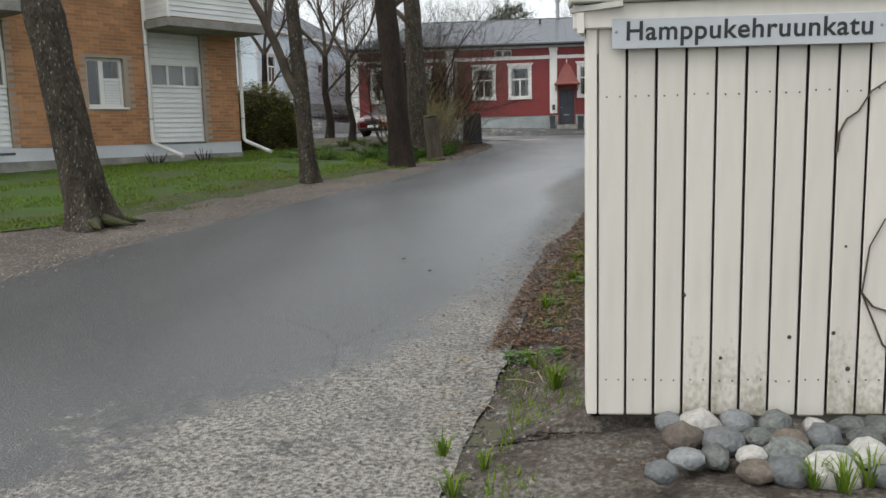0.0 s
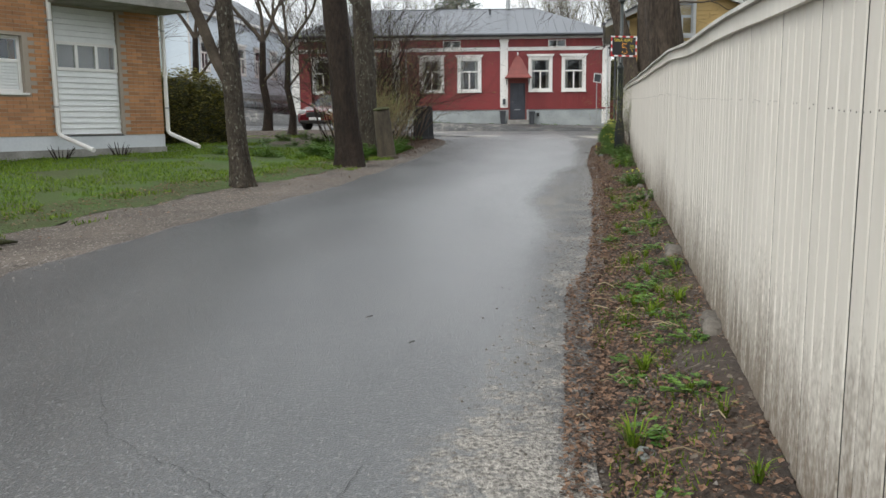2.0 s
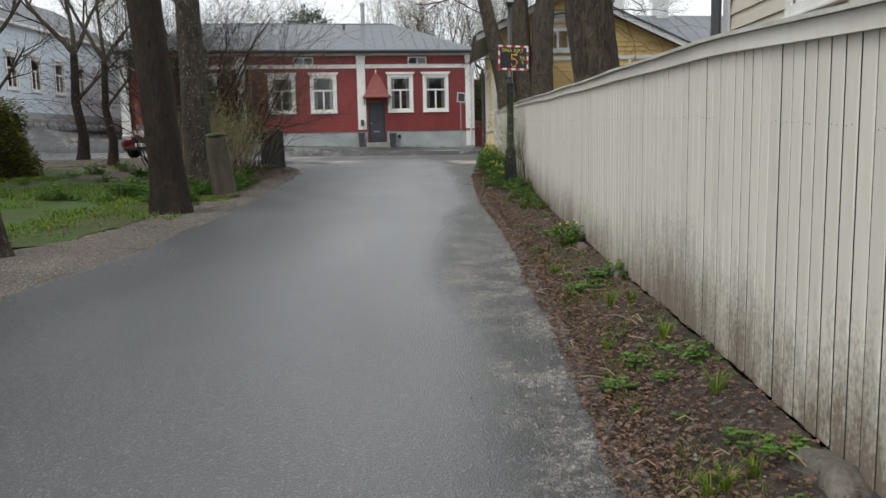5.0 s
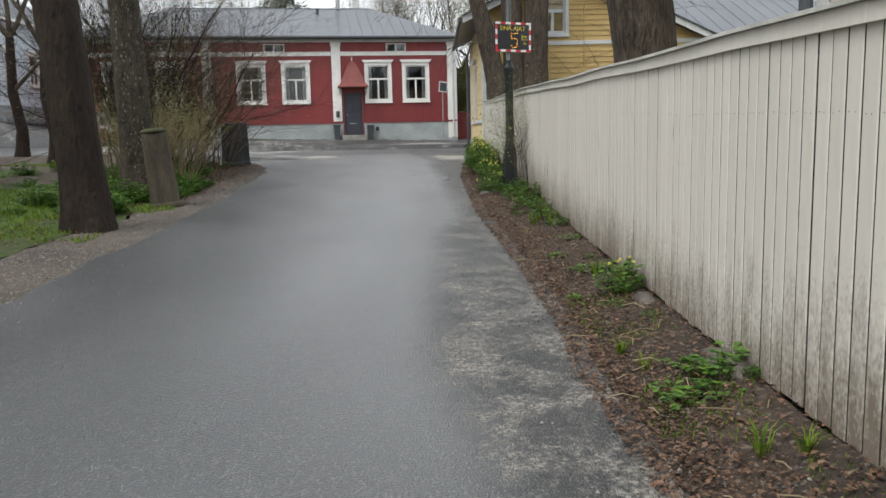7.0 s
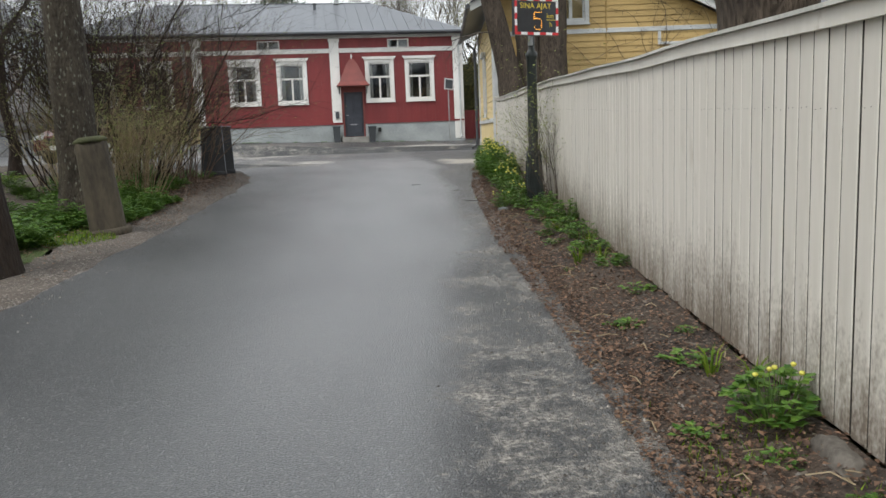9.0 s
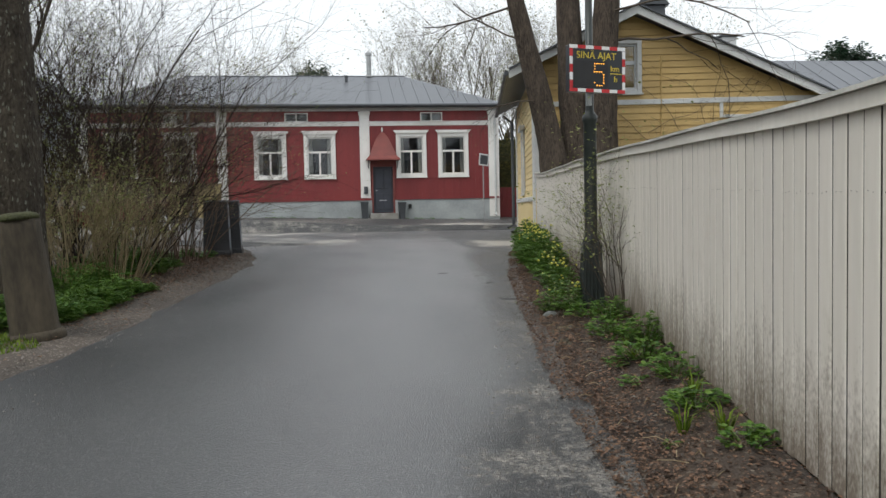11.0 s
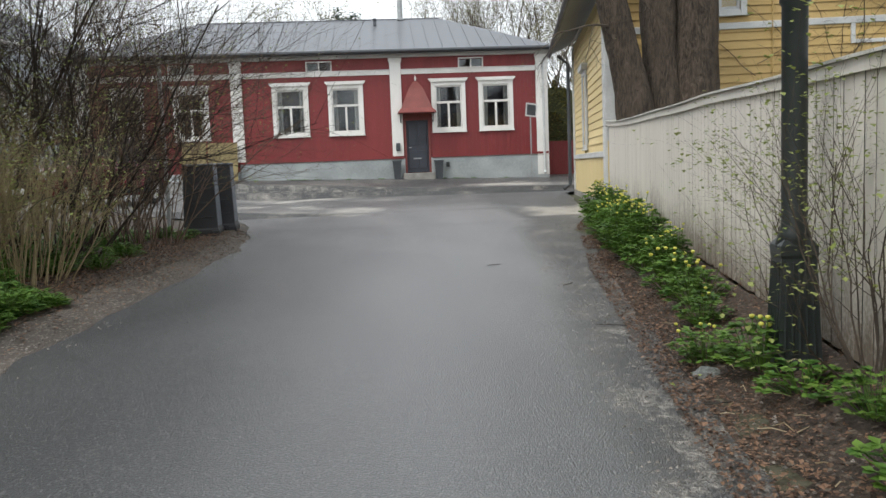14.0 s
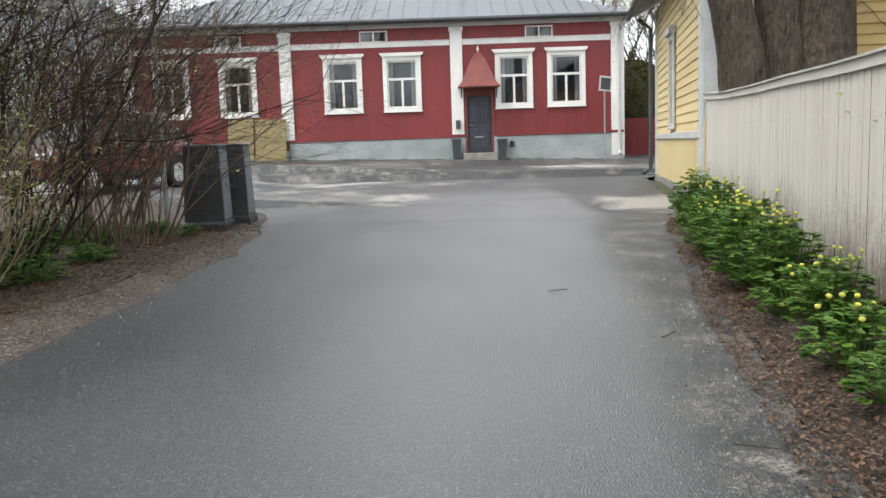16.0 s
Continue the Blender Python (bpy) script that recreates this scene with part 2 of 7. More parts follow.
M_CREAM_DIRTY = surf("weathered_cream_paint", (0.55, 0.515, 0.455), (0.70, 0.66, 0.60), 1.3, 26, (0.5, 0.65), 0.25, 0.004, (1, 1, 0.16), per=0.05)
splashed(M_CREAM_DIRTY, (0.16, 0.135, 0.06), 0.16, 0.9)
M_CAP = surf("mossy_cap_paint", (0.30, 0.30, 0.26), (0.60, 0.58, 0.54), 2.2, 30, (0.6, 0.8), 0.4, 0.006)
# Dark colour for knots, nails, twigs and the shade painted into plank gaps.
M_DARKGAP = surf("dark_wood_and_gap_shade", (0.03, 0.026, 0.022), (0.06, 0.052, 0.045), 4, 40, (0.8, 0.9))
M_RED = surf("red_board_paint", (0.165, 0.022, 0.024), (0.225, 0.034, 0.034), 0.9, 22, (0.5, 0.65), 0.25, 0.004, (1, 1, 0.2), per=0.06, island=True)
M_WHITE = surf("white_trim_paint", (0.66, 0.64, 0.60), (0.80, 0.785, 0.76), 1.6, 24, (0.45, 0.6), 0.2, 0.003, (1, 1, 0.4))
M_PLINTH = surf("grey_render_plinth", (0.24, 0.26, 0.26), (0.40, 0.42, 0.425), 0.9, 18, (0.75, 0.9), 0.4, 0.01)
M_ROOF = surf("grey_sheet_roof", (0.115, 0.122, 0.137), (0.18, 0.188, 0.206), 0.6, 14, (0.35, 0.5), 0.1, 0.004, metal=0.35)
M_DKROOF = surf("dark_grey_metal", (0.05, 0.055, 0.06), (0.085, 0.09, 0.1), 2, 20, (0.4, 0.55), 0.1, 0.003, metal=0.3)
M_REDROOF = surf("rust_red_sheet", (0.15, 0.035, 0.03), (0.22, 0.055, 0.045), 2.5, 22, (0.5, 0.65), 0.15, 0.003)
# Door paint, also the dark colour that stands for unlit rooms behind windows.
M_DOOR_ROOM = surf("slate_door_and_dark_room", (0.028, 0.031, 0.042), (0.045, 0.05, 0.065), 3, 25, (0.45, 0.6), 0.15, 0.003)
M_GLASS = glass("window_glass")
M_TINTED = glass("tinted_car_glass", (0.02, 0.025, 0.03), 0.0)
M_CURTAIN = surf("pale_curtain", (0.30, 0.30, 0.29), (0.44, 0.43, 0.41), 4, 30, (0.8, 0.9), 0.2, 0.004, (1, 1, 0.1))
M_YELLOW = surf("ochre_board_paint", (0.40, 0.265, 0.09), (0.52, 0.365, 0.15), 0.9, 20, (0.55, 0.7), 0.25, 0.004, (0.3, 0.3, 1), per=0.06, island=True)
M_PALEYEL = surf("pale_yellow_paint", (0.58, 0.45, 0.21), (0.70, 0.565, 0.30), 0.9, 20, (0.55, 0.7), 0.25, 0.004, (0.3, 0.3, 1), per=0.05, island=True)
M_GREYTRIM = surf("grey_white_trim", (0.42, 0.43, 0.43), (0.60, 0.60, 0.59), 2, 26, (0.5, 0.65), 0.2, 0.003)
M_BRICK = surf("ochre_brick", (0.31, 0.145, 0.065), (0.46, 0.24, 0.115), 1.3, 30, (0.75, 0.9), 0.4, 0.005, per=0.22, island=True)
M_MORTAR = surf("brick_mortar", (0.28, 0.235, 0.19), (0.38, 0.325, 0.27), 2, 40, (0.85, 0.95), 0.4, 0.004)
M_PANEL = surf("white_siding", (0.62, 0.63, 0.62), (0.76, 0.765, 0.755), 1.1, 18, (0.5, 0.65), 0.15, 0.003)
M_CONC = surf("weathered_concrete", (0.15, 0.14, 0.125), (0.34, 0.325, 0.30), 2.2, 26, (0.8, 0.95), 0.6, 0.012)
M_FOOTING = surf("earthy_footing_stone", (0.055, 0.046, 0.037), (0.17, 0.15, 0.128), 5, 40, (0.8, 0.95), 0.8, 0.012)
M_PLINTHW = surf("pale_plinth_paint", (0.46, 0.48, 0.50), (0.62, 0.635, 0.65), 0.8, 20, (0.65, 0.8), 0.2, 0.005)
M_BARKD = surf("dark_wet_bark", (0.010, 0.007, 0.006), (0.042, 0.030, 0.022), 3.5, 22, (0.75, 0.92), 1.0, 0.05, (1, 1, 0.36), fine_mix=0.5)
M_BARKG = surf("grey_lichen_bark", (0.016, 0.012, 0.009), (0.088, 0.073, 0.055), 7.5, 34, (0.75, 0.92), 1.0, 0.06, (1, 1, 0.45),
               speck=((0.17, 0.17, 0.14), 60, 0.08), fine_mix=0.5)
M_BARKO = surf("furrowed_brown_bark", (0.026, 0.020, 0.016), (0.125, 0.098, 0.076), 9, 34, (0.8, 0.95), 1.0, 0.09, (1, 1, 0.26), fine_mix=0.6)
M_TWIG = surf("brown_twig_bark", (0.042, 0.033, 0.026), (0.11, 0.088, 0.068), 4, 30, (0.75, 0.9), 0.4, 0.01)
M_TWIGR = surf("reddish_twig_bark", (0.07, 0.045, 0.03), (0.145, 0.095, 0.062), 4, 30, (0.75, 0.9), 0.4, 0.01)
M_TWIGY = surf("straw_twig_bark", (0.17, 0.13, 0.07), (0.33, 0.26, 0.15), 4, 30, (0.75, 0.9), 0.4, 0.01)
M_MOSS = surf("mossy_root_bark", (0.022, 0.024, 0.009), (0.062, 0.066, 0.022), 5, 40, (0.85, 0.95), 0.9, 0.03)
L_GRASS = leafy("grass_blades", (0.055, 0.112, 0.004), (0.165, 0.24, 0.012), 0.85)
L_WEED = leafy("weed_leaves", (0.042, 0.115, 0.014), (0.14, 0.24, 0.034))
L_BUD = leafy("young_leaves", (0.17, 0.21, 0.04), (0.28, 0.31, 0.09))
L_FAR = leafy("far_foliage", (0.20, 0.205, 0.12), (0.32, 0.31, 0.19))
L_PINE = leafy("pine_needles", (0.018, 0.045, 0.025), (0.04, 0.08, 0.045))
L_THUJA = leafy("hedge_foliage", (0.07, 0.074, 0.012), (0.25, 0.22, 0.036))
L_DEAD = leafy("fallen_leaves", (0.028, 0.015, 0.010), (0.25, 0.145, 0.088), 0.6)
for _m in (M_BARKD, M_BARKG, M_BARKO, M_TWIG):
    _m.node_tree.nodes["Principled BSDF"].inputs["Specular IOR Level"].default_value = 0.2
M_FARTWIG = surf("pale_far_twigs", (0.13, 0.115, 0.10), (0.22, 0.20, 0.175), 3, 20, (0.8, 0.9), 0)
L_STRAW = leafy("dry_stalks", (0.25, 0.19, 0.11), (0.42, 0.34, 0.22), 0.7)
L_YELLOW = leafy("yellow_petals", (0.62, 0.56, 0.07), (0.74, 0.70, 0.16))
M_GRIT = surf("loose_grit", (0.06, 0.05, 0.042), (0.22, 0.20, 0.18), 9, 60, (0.75, 0.9), 0.3, 0.004, per=0.5, island=True)
M_STONES = [surf(nm, a, c, 7, 55, (0.6, 0.85), 0.9, 0.014, per=0.3, fine_mix=0.5) for nm, a, c in (
    ("grey_field_stone", (0.10, 0.105, 0.11), (0.27, 0.275, 0.28)), ("brown_field_stone", (0.075, 0.058, 0.045), (0.22, 0.18, 0.145)),
    ("pale_granite", (0.26, 0.245, 0.225), (0.50, 0.48, 0.45)), ("dark_speckled_stone", (0.05, 0.055, 0.05), (0.24, 0.25, 0.235)))]
M_POLE = surf("black_green_pole_paint", (0.012, 0.017, 0.016), (0.026, 0.032, 0.03), 4, 30, (0.35, 0.5), 0.15, 0.003)
M_GALV = surf("galvanised_steel", (0.26, 0.27, 0.27), (0.38, 0.39, 0.39), 5, 40, (0.4, 0.6), 0.1, 0.002, metal=0.5)
M_SIGNFACE = surf("grey_sign_plate", (0.40, 0.42, 0.44), (0.48, 0.50, 0.52), 2, 20, (0.35, 0.5), 0.05, 0.001)
M_BLACK = surf("black_lettering", (0.010, 0.010, 0.011), (0.02, 0.02, 0.022), 8, 30, (0.4, 0.5), 0)
M_PANELBLK = surf("sign_panel", (0.016, 0.019, 0.023), (0.026, 0.029, 0.034), 3, 20, (0.3, 0.4), 0)
M_SIGNRED = surf("reflective_red", (0.42, 0.015, 0.02), (0.55, 0.025, 0.03), 6, 30, (0.35, 0.45), 0)
M_SIGNWHITE = surf("reflective_white", (0.68, 0.68, 0.68), (0.8, 0.8, 0.8), 6, 30, (0.35, 0.45), 0)
M_SIGNYEL = surf("yellow_lettering", (0.62, 0.47, 0.04), (0.72, 0.56, 0.07), 6, 30, (0.4, 0.5), 0)
M_BOX = surf("black_cabinet", (0.016, 0.016, 0.018), (0.04, 0.04, 0.044), 2.5, 22, (0.4, 0.6), 0.2, 0.004)
M_BOXGREY = surf("blue_grey_cabinet_side", (0.10, 0.12, 0.15), (0.17, 0.19, 0.22), 2.5, 22, (0.45, 0.6), 0.15, 0.004)
M_PLY = surf("weathered_plywood", (0.185, 0.145, 0.065), (0.28, 0.225, 0.11), 2, 24, (0.7, 0.85), 0.2, 0.004)
M_CARRED = surf("red_car_paint", (0.10, 0.008, 0.014), (0.13, 0.012, 0.02), 2, 10, (0.12, 0.2), 0)
M_TYRE = surf("tyre_rubber", (0.012, 0.012, 0.012), (0.025, 0.025, 0.025), 8, 60, (0.8, 0.9), 0.3, 0.004)
M_ALLOY = surf("alloy_rim", (0.45, 0.45, 0.46), (0.6, 0.6, 0.61), 8, 40, (0.25, 0.35), 0, metal=0.8)
M_LAMP = surf("lantern_glass", (0.55, 0.57, 0.58), (0.68, 0.7, 0.7), 3, 20, (0.1, 0.2), 0)
M_BLUEH = surf("pale_blue_boards", (0.52, 0.59, 0.65), (0.64, 0.70, 0.755), 0.6, 14, (0.55, 0.7), 0.2, 0.004, (0.3, 0.3, 1))
M_GREENH = surf("pale_green_boards", (0.46, 0.53, 0.50), (0.58, 0.64, 0.61), 0.6, 14, (0.55, 0.7), 0.2, 0.004, (0.3, 0.3, 1))
M_BEIGE = surf("beige_board_paint", (0.50, 0.45, 0.37), (0.63, 0.575, 0.485), 0.9, 20, (0.55, 0.7), 0.25, 0.004, (0.3, 0.3, 1))
M_LED = bpy.data.materials.new("amber_led")
M_LED.use_nodes = True
M_LED.node_tree.nodes["Principled BSDF"].inputs["Base Color"].default_value = (0.5, 0.2, 0.02, 1)
M_LED.node_tree.nodes["Principled BSDF"].inputs["Emission Color"].default_value = (1.0, 0.42, 0.05, 1)
M_LED.node_tree.nodes["Principled BSDF"].inputs["Emission Strength"].default_value = 1.4

# ---- geometry helpers ----


class Geo:
    """Collects vertices and faces of one mesh."""

    def __init__(self):
        self.v, self.f = [], []

    def add(self, verts, faces, m=None):
        k = len(self.v)
        self.v.extend([tuple(m @ Vector(q)) for q in verts] if m is not None else verts)
        self.f.extend([tuple(i + k for i in f) for f in faces])
        return self

    def box(self, x0, x1, y0, y1, z0, z1, bevel=0.0, m=None):
        b = min(bevel, (x1 - x0) * 0.45, (y1 - y0) * 0.45, (z1 - z0) * 0.45)
        if b <= 0:
            v = [(x, y, z) for z in (z0, z1) for x, y in ((x0, y0), (x1, y0), (x1, y1), (x0, y1))]
            return self.add(v, [(3, 2, 1, 0), (4, 5, 6, 7), (0, 1, 5, 4), (1, 2, 6, 5), (2, 3, 7, 6), (3, 0, 4, 7)], m)
        ring = [(x0 + b, y0), (x1 - b, y0), (x1, y0 + b), (x1, y1 - b), (x1 - b, y1), (x0 + b, y1), (x0, y1 - b), (x0, y0 + b)]
        inner = [(x0 + b, y0 + b), (x1 - b, y0 + b), (x1 - b, y0 + b), (x1 - b, y1 - b), (x1 - b, y1 - b), (x0 + b, y1 - b), (x0 + b, y1 - b), (x0 + b, y0 + b)]
        caps = [(x0 + b, y0 + b), (x1 - b, y0 + b), (x1 - b, y1 - b), (x0 + b, y1 - b)]
        v = [(x, y, z0 + b) for x, y in ring] + [(x, y, z1 - b) for x, y in ring]
        v += [(x, y, z0) for x, y in caps] + [(x, y, z1) for x, y in caps]
        f = [(i, (i + 1) % 8, (i + 1) % 8 + 8, i + 8) for i in range(8)]
        f += [(19, 18, 17, 16), (20, 21, 22, 23)]
        for base, cap, flip in ((0, 16, True), (8, 20, False)):
            for c in range(4):
                a0, a1 = base + 2 * c, base + 2 * c + 1
                tri = [(a0, a1, cap + (c + 1) % 4, cap + c), (a1, base + (2 * c + 2) % 8, cap + (c + 1) % 4)]
                f += [t[::-1] for t in tri] if flip else tri
        return self.add(v, f, m)

    def tube(self, pts, radii, sides=8, cap=True):
        """A round bar along pts; radii one number or one for each point."""
        pts = [Vector(p) for p in pts]
        if not isinstance(radii, (list, tuple)):
            radii = [radii] * len(pts)
        k, ref = len(self.v), None
        for i, p in enumerate(pts):
            d = (pts[min(i + 1, len(pts) - 1)] - pts[max(i - 1, 0)]).normalized()
            if ref is None:
                ref = d.orthogonal().normalized()
            ref = (ref - d * ref.dot(d))
            ref = ref.normalized() if ref.length > 1e-6 else d.orthogonal().normalized()
            w = d.cross(ref)
            for s in range(sides):
                a = 2 * math.pi * s / sides
                self.v.append(tuple(p + radii[i] * (math.cos(a) * ref + math.sin(a) * w)))
        for i in range(len(pts) - 1):
            for s in range(sides):
                a, b = k + i * sides + s, k + i * sides + (s + 1) % sides
                self.f.append((a, b, b + sides, a + sides))
        if cap:
            self.f.append(tuple(k + s for s in range(sides))[::-1])
            e = k + (len(pts) - 1) * sides
            self.f.append(tuple(e + s for s in range(sides)))
        return self

    def lathe(self, profile, sides=16, at=(0, 0, 0), square=False):
        """A turned shape: profile of (radius, height)."""
        k = len(self.v)
        off = math.pi / 4 if square else 0
        n = 4 if square else sides
        for r, z in profile:
            for s in range(n):
                a = off + 2 * math.pi * s / n
                self.v.append((at[0] + r * math.cos(a), at[1] + r * math.sin(a), at[2] + z))
        for i in range(len(profile) - 1):
            for s in range(n):
                a, b = k + i * n + s, k + i * n + (s + 1) % n
                self.f.append((a, b, b + n, a + n))
        self.f.append(tuple(k + s for s in range(n))[::-1])
        e = k + (len(profile) - 1) * n
        self.f.append(tuple(e + s for s in range(n)))
        return self

    def prism(self, poly, y0, y1, m=None):
        """A polygon in x and z, drawn out from y0 to y1."""
        n = len(poly)
        v = [(x, y0, z) for x, z in poly] + [(x, y1, z) for x, z in poly]
        f = [tuple(range(n)), tuple(range(2 * n - 1, n - 1, -1))]
        f += [(i, i + n, (i + 1) % n + n, (i + 1) % n) for i in range(n)]
        return self.add(v, f, m)

    def mesh(self, name, material, smooth=False):
        me = bpy.data.meshes.new(name)
        me.from_pydata([tuple(q) for q in self.v], [], self.f)
        me.materials.append(material)
        if smooth:
            me.polygons.foreach_set("use_smooth", [True] * len(me.polygons))
        me.update()
        return me


def thing(name, m, label, category, group="", kind=""):
    """An Empty at the base of a thing, which parents its parts."""
    ob = new(name)
    ob.matrix_world = m
    return tagged(ob, label, category, group, kind)


def part(name, geo, material, parent=None, label="", smooth=False, m=None):
    ob = new(name, geo if isinstance(geo, bpy.types.Mesh) else geo.mesh(name, material, smooth))
    if parent is not None:
        ob.parent = parent
    if m is not None:
        ob.matrix_basis = m
    if label:
        ob["label"] = label
    return ob


def lettering(name, text, size, material, parent, m, label="", depth=0.002, align="LEFT", spacing=1.0, bold=0.0):
    cu = bpy.data.curves.new(name, "FONT")
    cu.body, cu.size, cu.extrude, cu.align_x, cu.space_character, cu.offset = text, size, depth, align, spacing, bold
    tmp = bpy.data.objects.new(name, cu)
    scene.collection.objects.link(tmp)
    bpy.context.view_layer.update()
    me = bpy.data.meshes.new_from_object(tmp.evaluated_get(bpy.context.evaluated_depsgraph_get()))
    bpy.data.objects.remove(tmp)
    me.materials.clear()
    me.materials.append(material)
    return part(name, me, material, parent, label, m=m)


def smooth01(t):
    t = max(0.0, min(1.0, t))
    return t * t * (3 - 2 * t)


def interp(v, xs, ys):
    return float(np.interp(v, xs, ys))


# ---- the lie of the land ----
FENCE_A = radians(9.3)
FX, FY = 1.62, 3.92


def fence_x(y):
    return FX + (y - FY) * math.tan(FENCE_A)


def fence_foot(u):
    return interp(u, [0, 3, 7, 10, 14, 18, 22, 30], [0.28, 0.40, 0.51, 0.525, 0.60, 0.76, 0.89, 1.05])


def road_left(y):
    return interp(y, [-20, 0, 7.4, 9, 12.5, 15, 18.4, 21.7, 24.4, 28.3, 30.2, 31.6, 33, 34.5, 35.5, 36.3, 36.9],
                  [-3.7, -3.4, -3.1, -2.95, -2.2, -1.45, -0.9, -0.55, -0.27, 0.05, 0.2, 0.15, -0.1, -0.4, -0.9, -2.2, -60])


def grass_left(y):
    g = interp(y, [-20, 0, 9.9, 11.2, 13.4, 15.7, 17.6, 20.2, 22.4, 23.7, 26.2, 29.5, 31.5, 60],
               [-5.6, -5.3, -4.8, -3.9, -3.3, -2.85, -1.95, -1.5, -1.15, -0.98, -0.78, -0.35, -0.25, -0.25])
    return min(g, road_left(y) - 0.25)


def dark_right(y):
    return interp(y, [-20, 1, 2.5, 3.5, 4.3, 4.9, 5.6, 6.2, 7.5, 9.5, 12.4, 13.9, 15.4, 18.3, 20.7, 23.9, 25.2, 30, 33.4],
                  [-3.7, -3.3, -1.2, -0.25, 0.1, 0.56, 0.95, 0.9, 1.1, 1.5, 1.65, 1.73, 1.95, 2.5, 3.12, 3.6, 3.75, 4.3, 4.75])


def road_right(y):
    return interp(y, [-20, 3.4, 4.6, 6.1, 9, 9.6, 12.25, 13.7, 14.4, 16.6, 20.7, 23.6, 27, 29.4, 31.5, 34, 41.4, 42.3, 43],
                  [1.0, 1.05, 1.21, 1.37, 1.75, 1.95, 2.4, 2.58, 2.73, 3.05, 3.58, 4.05, 4.6, 5.1, 5.5, 6.2, 7.45, 9, 60])


def land(x, y):
    z = interp(y, [-60, 0, 8, 14.5, 20, 28, 33, 45, 52, 60, 120], [-1.4, 0.02, 0.2, 0.42, 0.53, 0.70, 0.80, 1.1, 1.38, 1.5, 2.0])
    gl, rr = grass_left(y), road_right(y)
    if x < gl + 0.9 and y < 37:
        z += (0.06 * smooth01((gl + 0.9 - x) / 1.0) + 0.18 * smooth01((gl - x) / 4)) * smooth01((36.6 - y) / 2.2)
    z += 0.28 * smooth01((-1.2 - x) / 2.5) * smooth01((y - 33.5) / 2.5) * smooth01((47 - y) / 6)
    if y > 37:
        z += -0.027 * (max(-10, min(14, x)) - 3) * smooth01((y - 37) / 12)
        z += 1.6 * smooth01((-9.5 - x) / 5) * smooth01((y - 38) / 8)
    if x > rr and y < 44:
        u = (y - FY) / math.cos(FENCE_A)
        foot = fence_foot(max(0.0, u)) - 0.012 if u > -1 else z + 0.12
        xf = max(fence_x(max(y, FY)), rr + 0.3)
        z += (foot - z) * smooth01((x - rr) / (xf - rr))
    return z


def jag(y, k, amp, scale=2.0):
    return amp * (noise.noise((y * scale, k * 7.3, 0)) + 0.5 * noise.noise((y * scale * 3.1, k * 3.7, 5)))


def strip(name, material, left, right, ys, cols, label, category, lift=0.0, rough=0.0, kind="structure", wear=None, damp=None):
    """A band of ground between two edges; wear(x, y) says how worn its surface is."""
    g = Geo()
    for y in ys:
        a, b = left(y), right(y)
        for c in range(cols + 1):
            s = c / cols
            x = a + (b - a) * s
            z = land(x, y) + lift + rough * noise.noise((x * 2.3, y * 2.3, 3.0))
            g.v.append((x, y, z))
    n = cols + 1
    for i in range(len(ys) - 1):
        for c in range(cols):
            k = i * n + c
            g.f.append((k, k + 1, k + n + 1, k + n))
    ob = part(name, g, material, smooth=True)
    for key, fn in (("wear", wear), ("damp", damp)):
        if fn:
            ob.data.attributes.new(key, "FLOAT", "POINT").data.foreach_set("value", [float(fn(q[0], q[1])) for q in g.v])
    return tagged(ob, label, category, kind=kind)


def steps(a, b, d):
    n = max(1, round((b - a) / d))
    return [a + (b - a) * i / n for i in range(n + 1)]


YS = steps(-16, 1, 0.5) + steps(1, 16, 0.1)[1:] + steps(16, 33.4, 0.2)[1:]
YP = steps(33.4, 38, 0.15) + steps(38, 56, 0.5)[1:]
_e_road_l = lambda y: road_left(y) + jag(y, 1, 0.10, 1.3)
_e_dark = lambda y: max(_e_road_l(y) + 0.05, dark_right(y) + jag(y, 2, 0.10, 1.1))
_e_road_r = lambda y: road_right(y) + jag(y, 3, 0.07, 1.6)
_e_grass = lambda y: grass_left(y) + jag(y, 4, 0.22, 0.9)
_e_fence = lambda y: max(fence_x(y) if y > 3.95 else 9.0, _e_road_r(y) + 0.2)

gx = [-700, -300, -120, -60, -40] + steps(-30, 30, 1.5) + [40, 60, 120, 300, 700]
gy = [-700, -300, -120, -50, -30] + steps(-20, 60, 1.5) + [75, 100, 150, 300, 700]
_g = Geo()
for y in gy:
    for x in gx:
        _g.v.append((x, y, land(x, y) - 0.10))
for i in range(len(gy) - 1):
    for j in range(len(gx) - 1):
        k = i * len(gx) + j
        _g.f.append((k, k + 1, k + len(gx) + 1, k + len(gx)))
tagged(part("ground", _g, M_GROUND, smooth=True), "rough earth ground around the lane and houses", "ground", kind="structure")

_e_mix = lambda y: max(_e_road_l(y) + 0.04, _e_dark(y) - (0.35 + 0.75 * smooth01((9.0 - y) / 4)) * (0.8 + jag(y, 9, 0.3, 0.9)))


def lane_wear(x, y):
    """0 on the wet dark lane, 1 on the dry pale asphalt at its mouth."""
    a, b = _e_mix(y), _e_dark(y) + 0.18
    top = interp(y, [-16, 4.6, 6.0, 7.5, 9.5, 14, 20, 33], [0.84, 0.82, 0.70, 0.48, 0.45, 0.46, 0.40, 0.38])
    return max(top * smooth01((x - a) / (b - a)), 0.26 * smooth01((7.0 - y) / 3.0) * smooth01((x - a + 1.6) / 1.6))


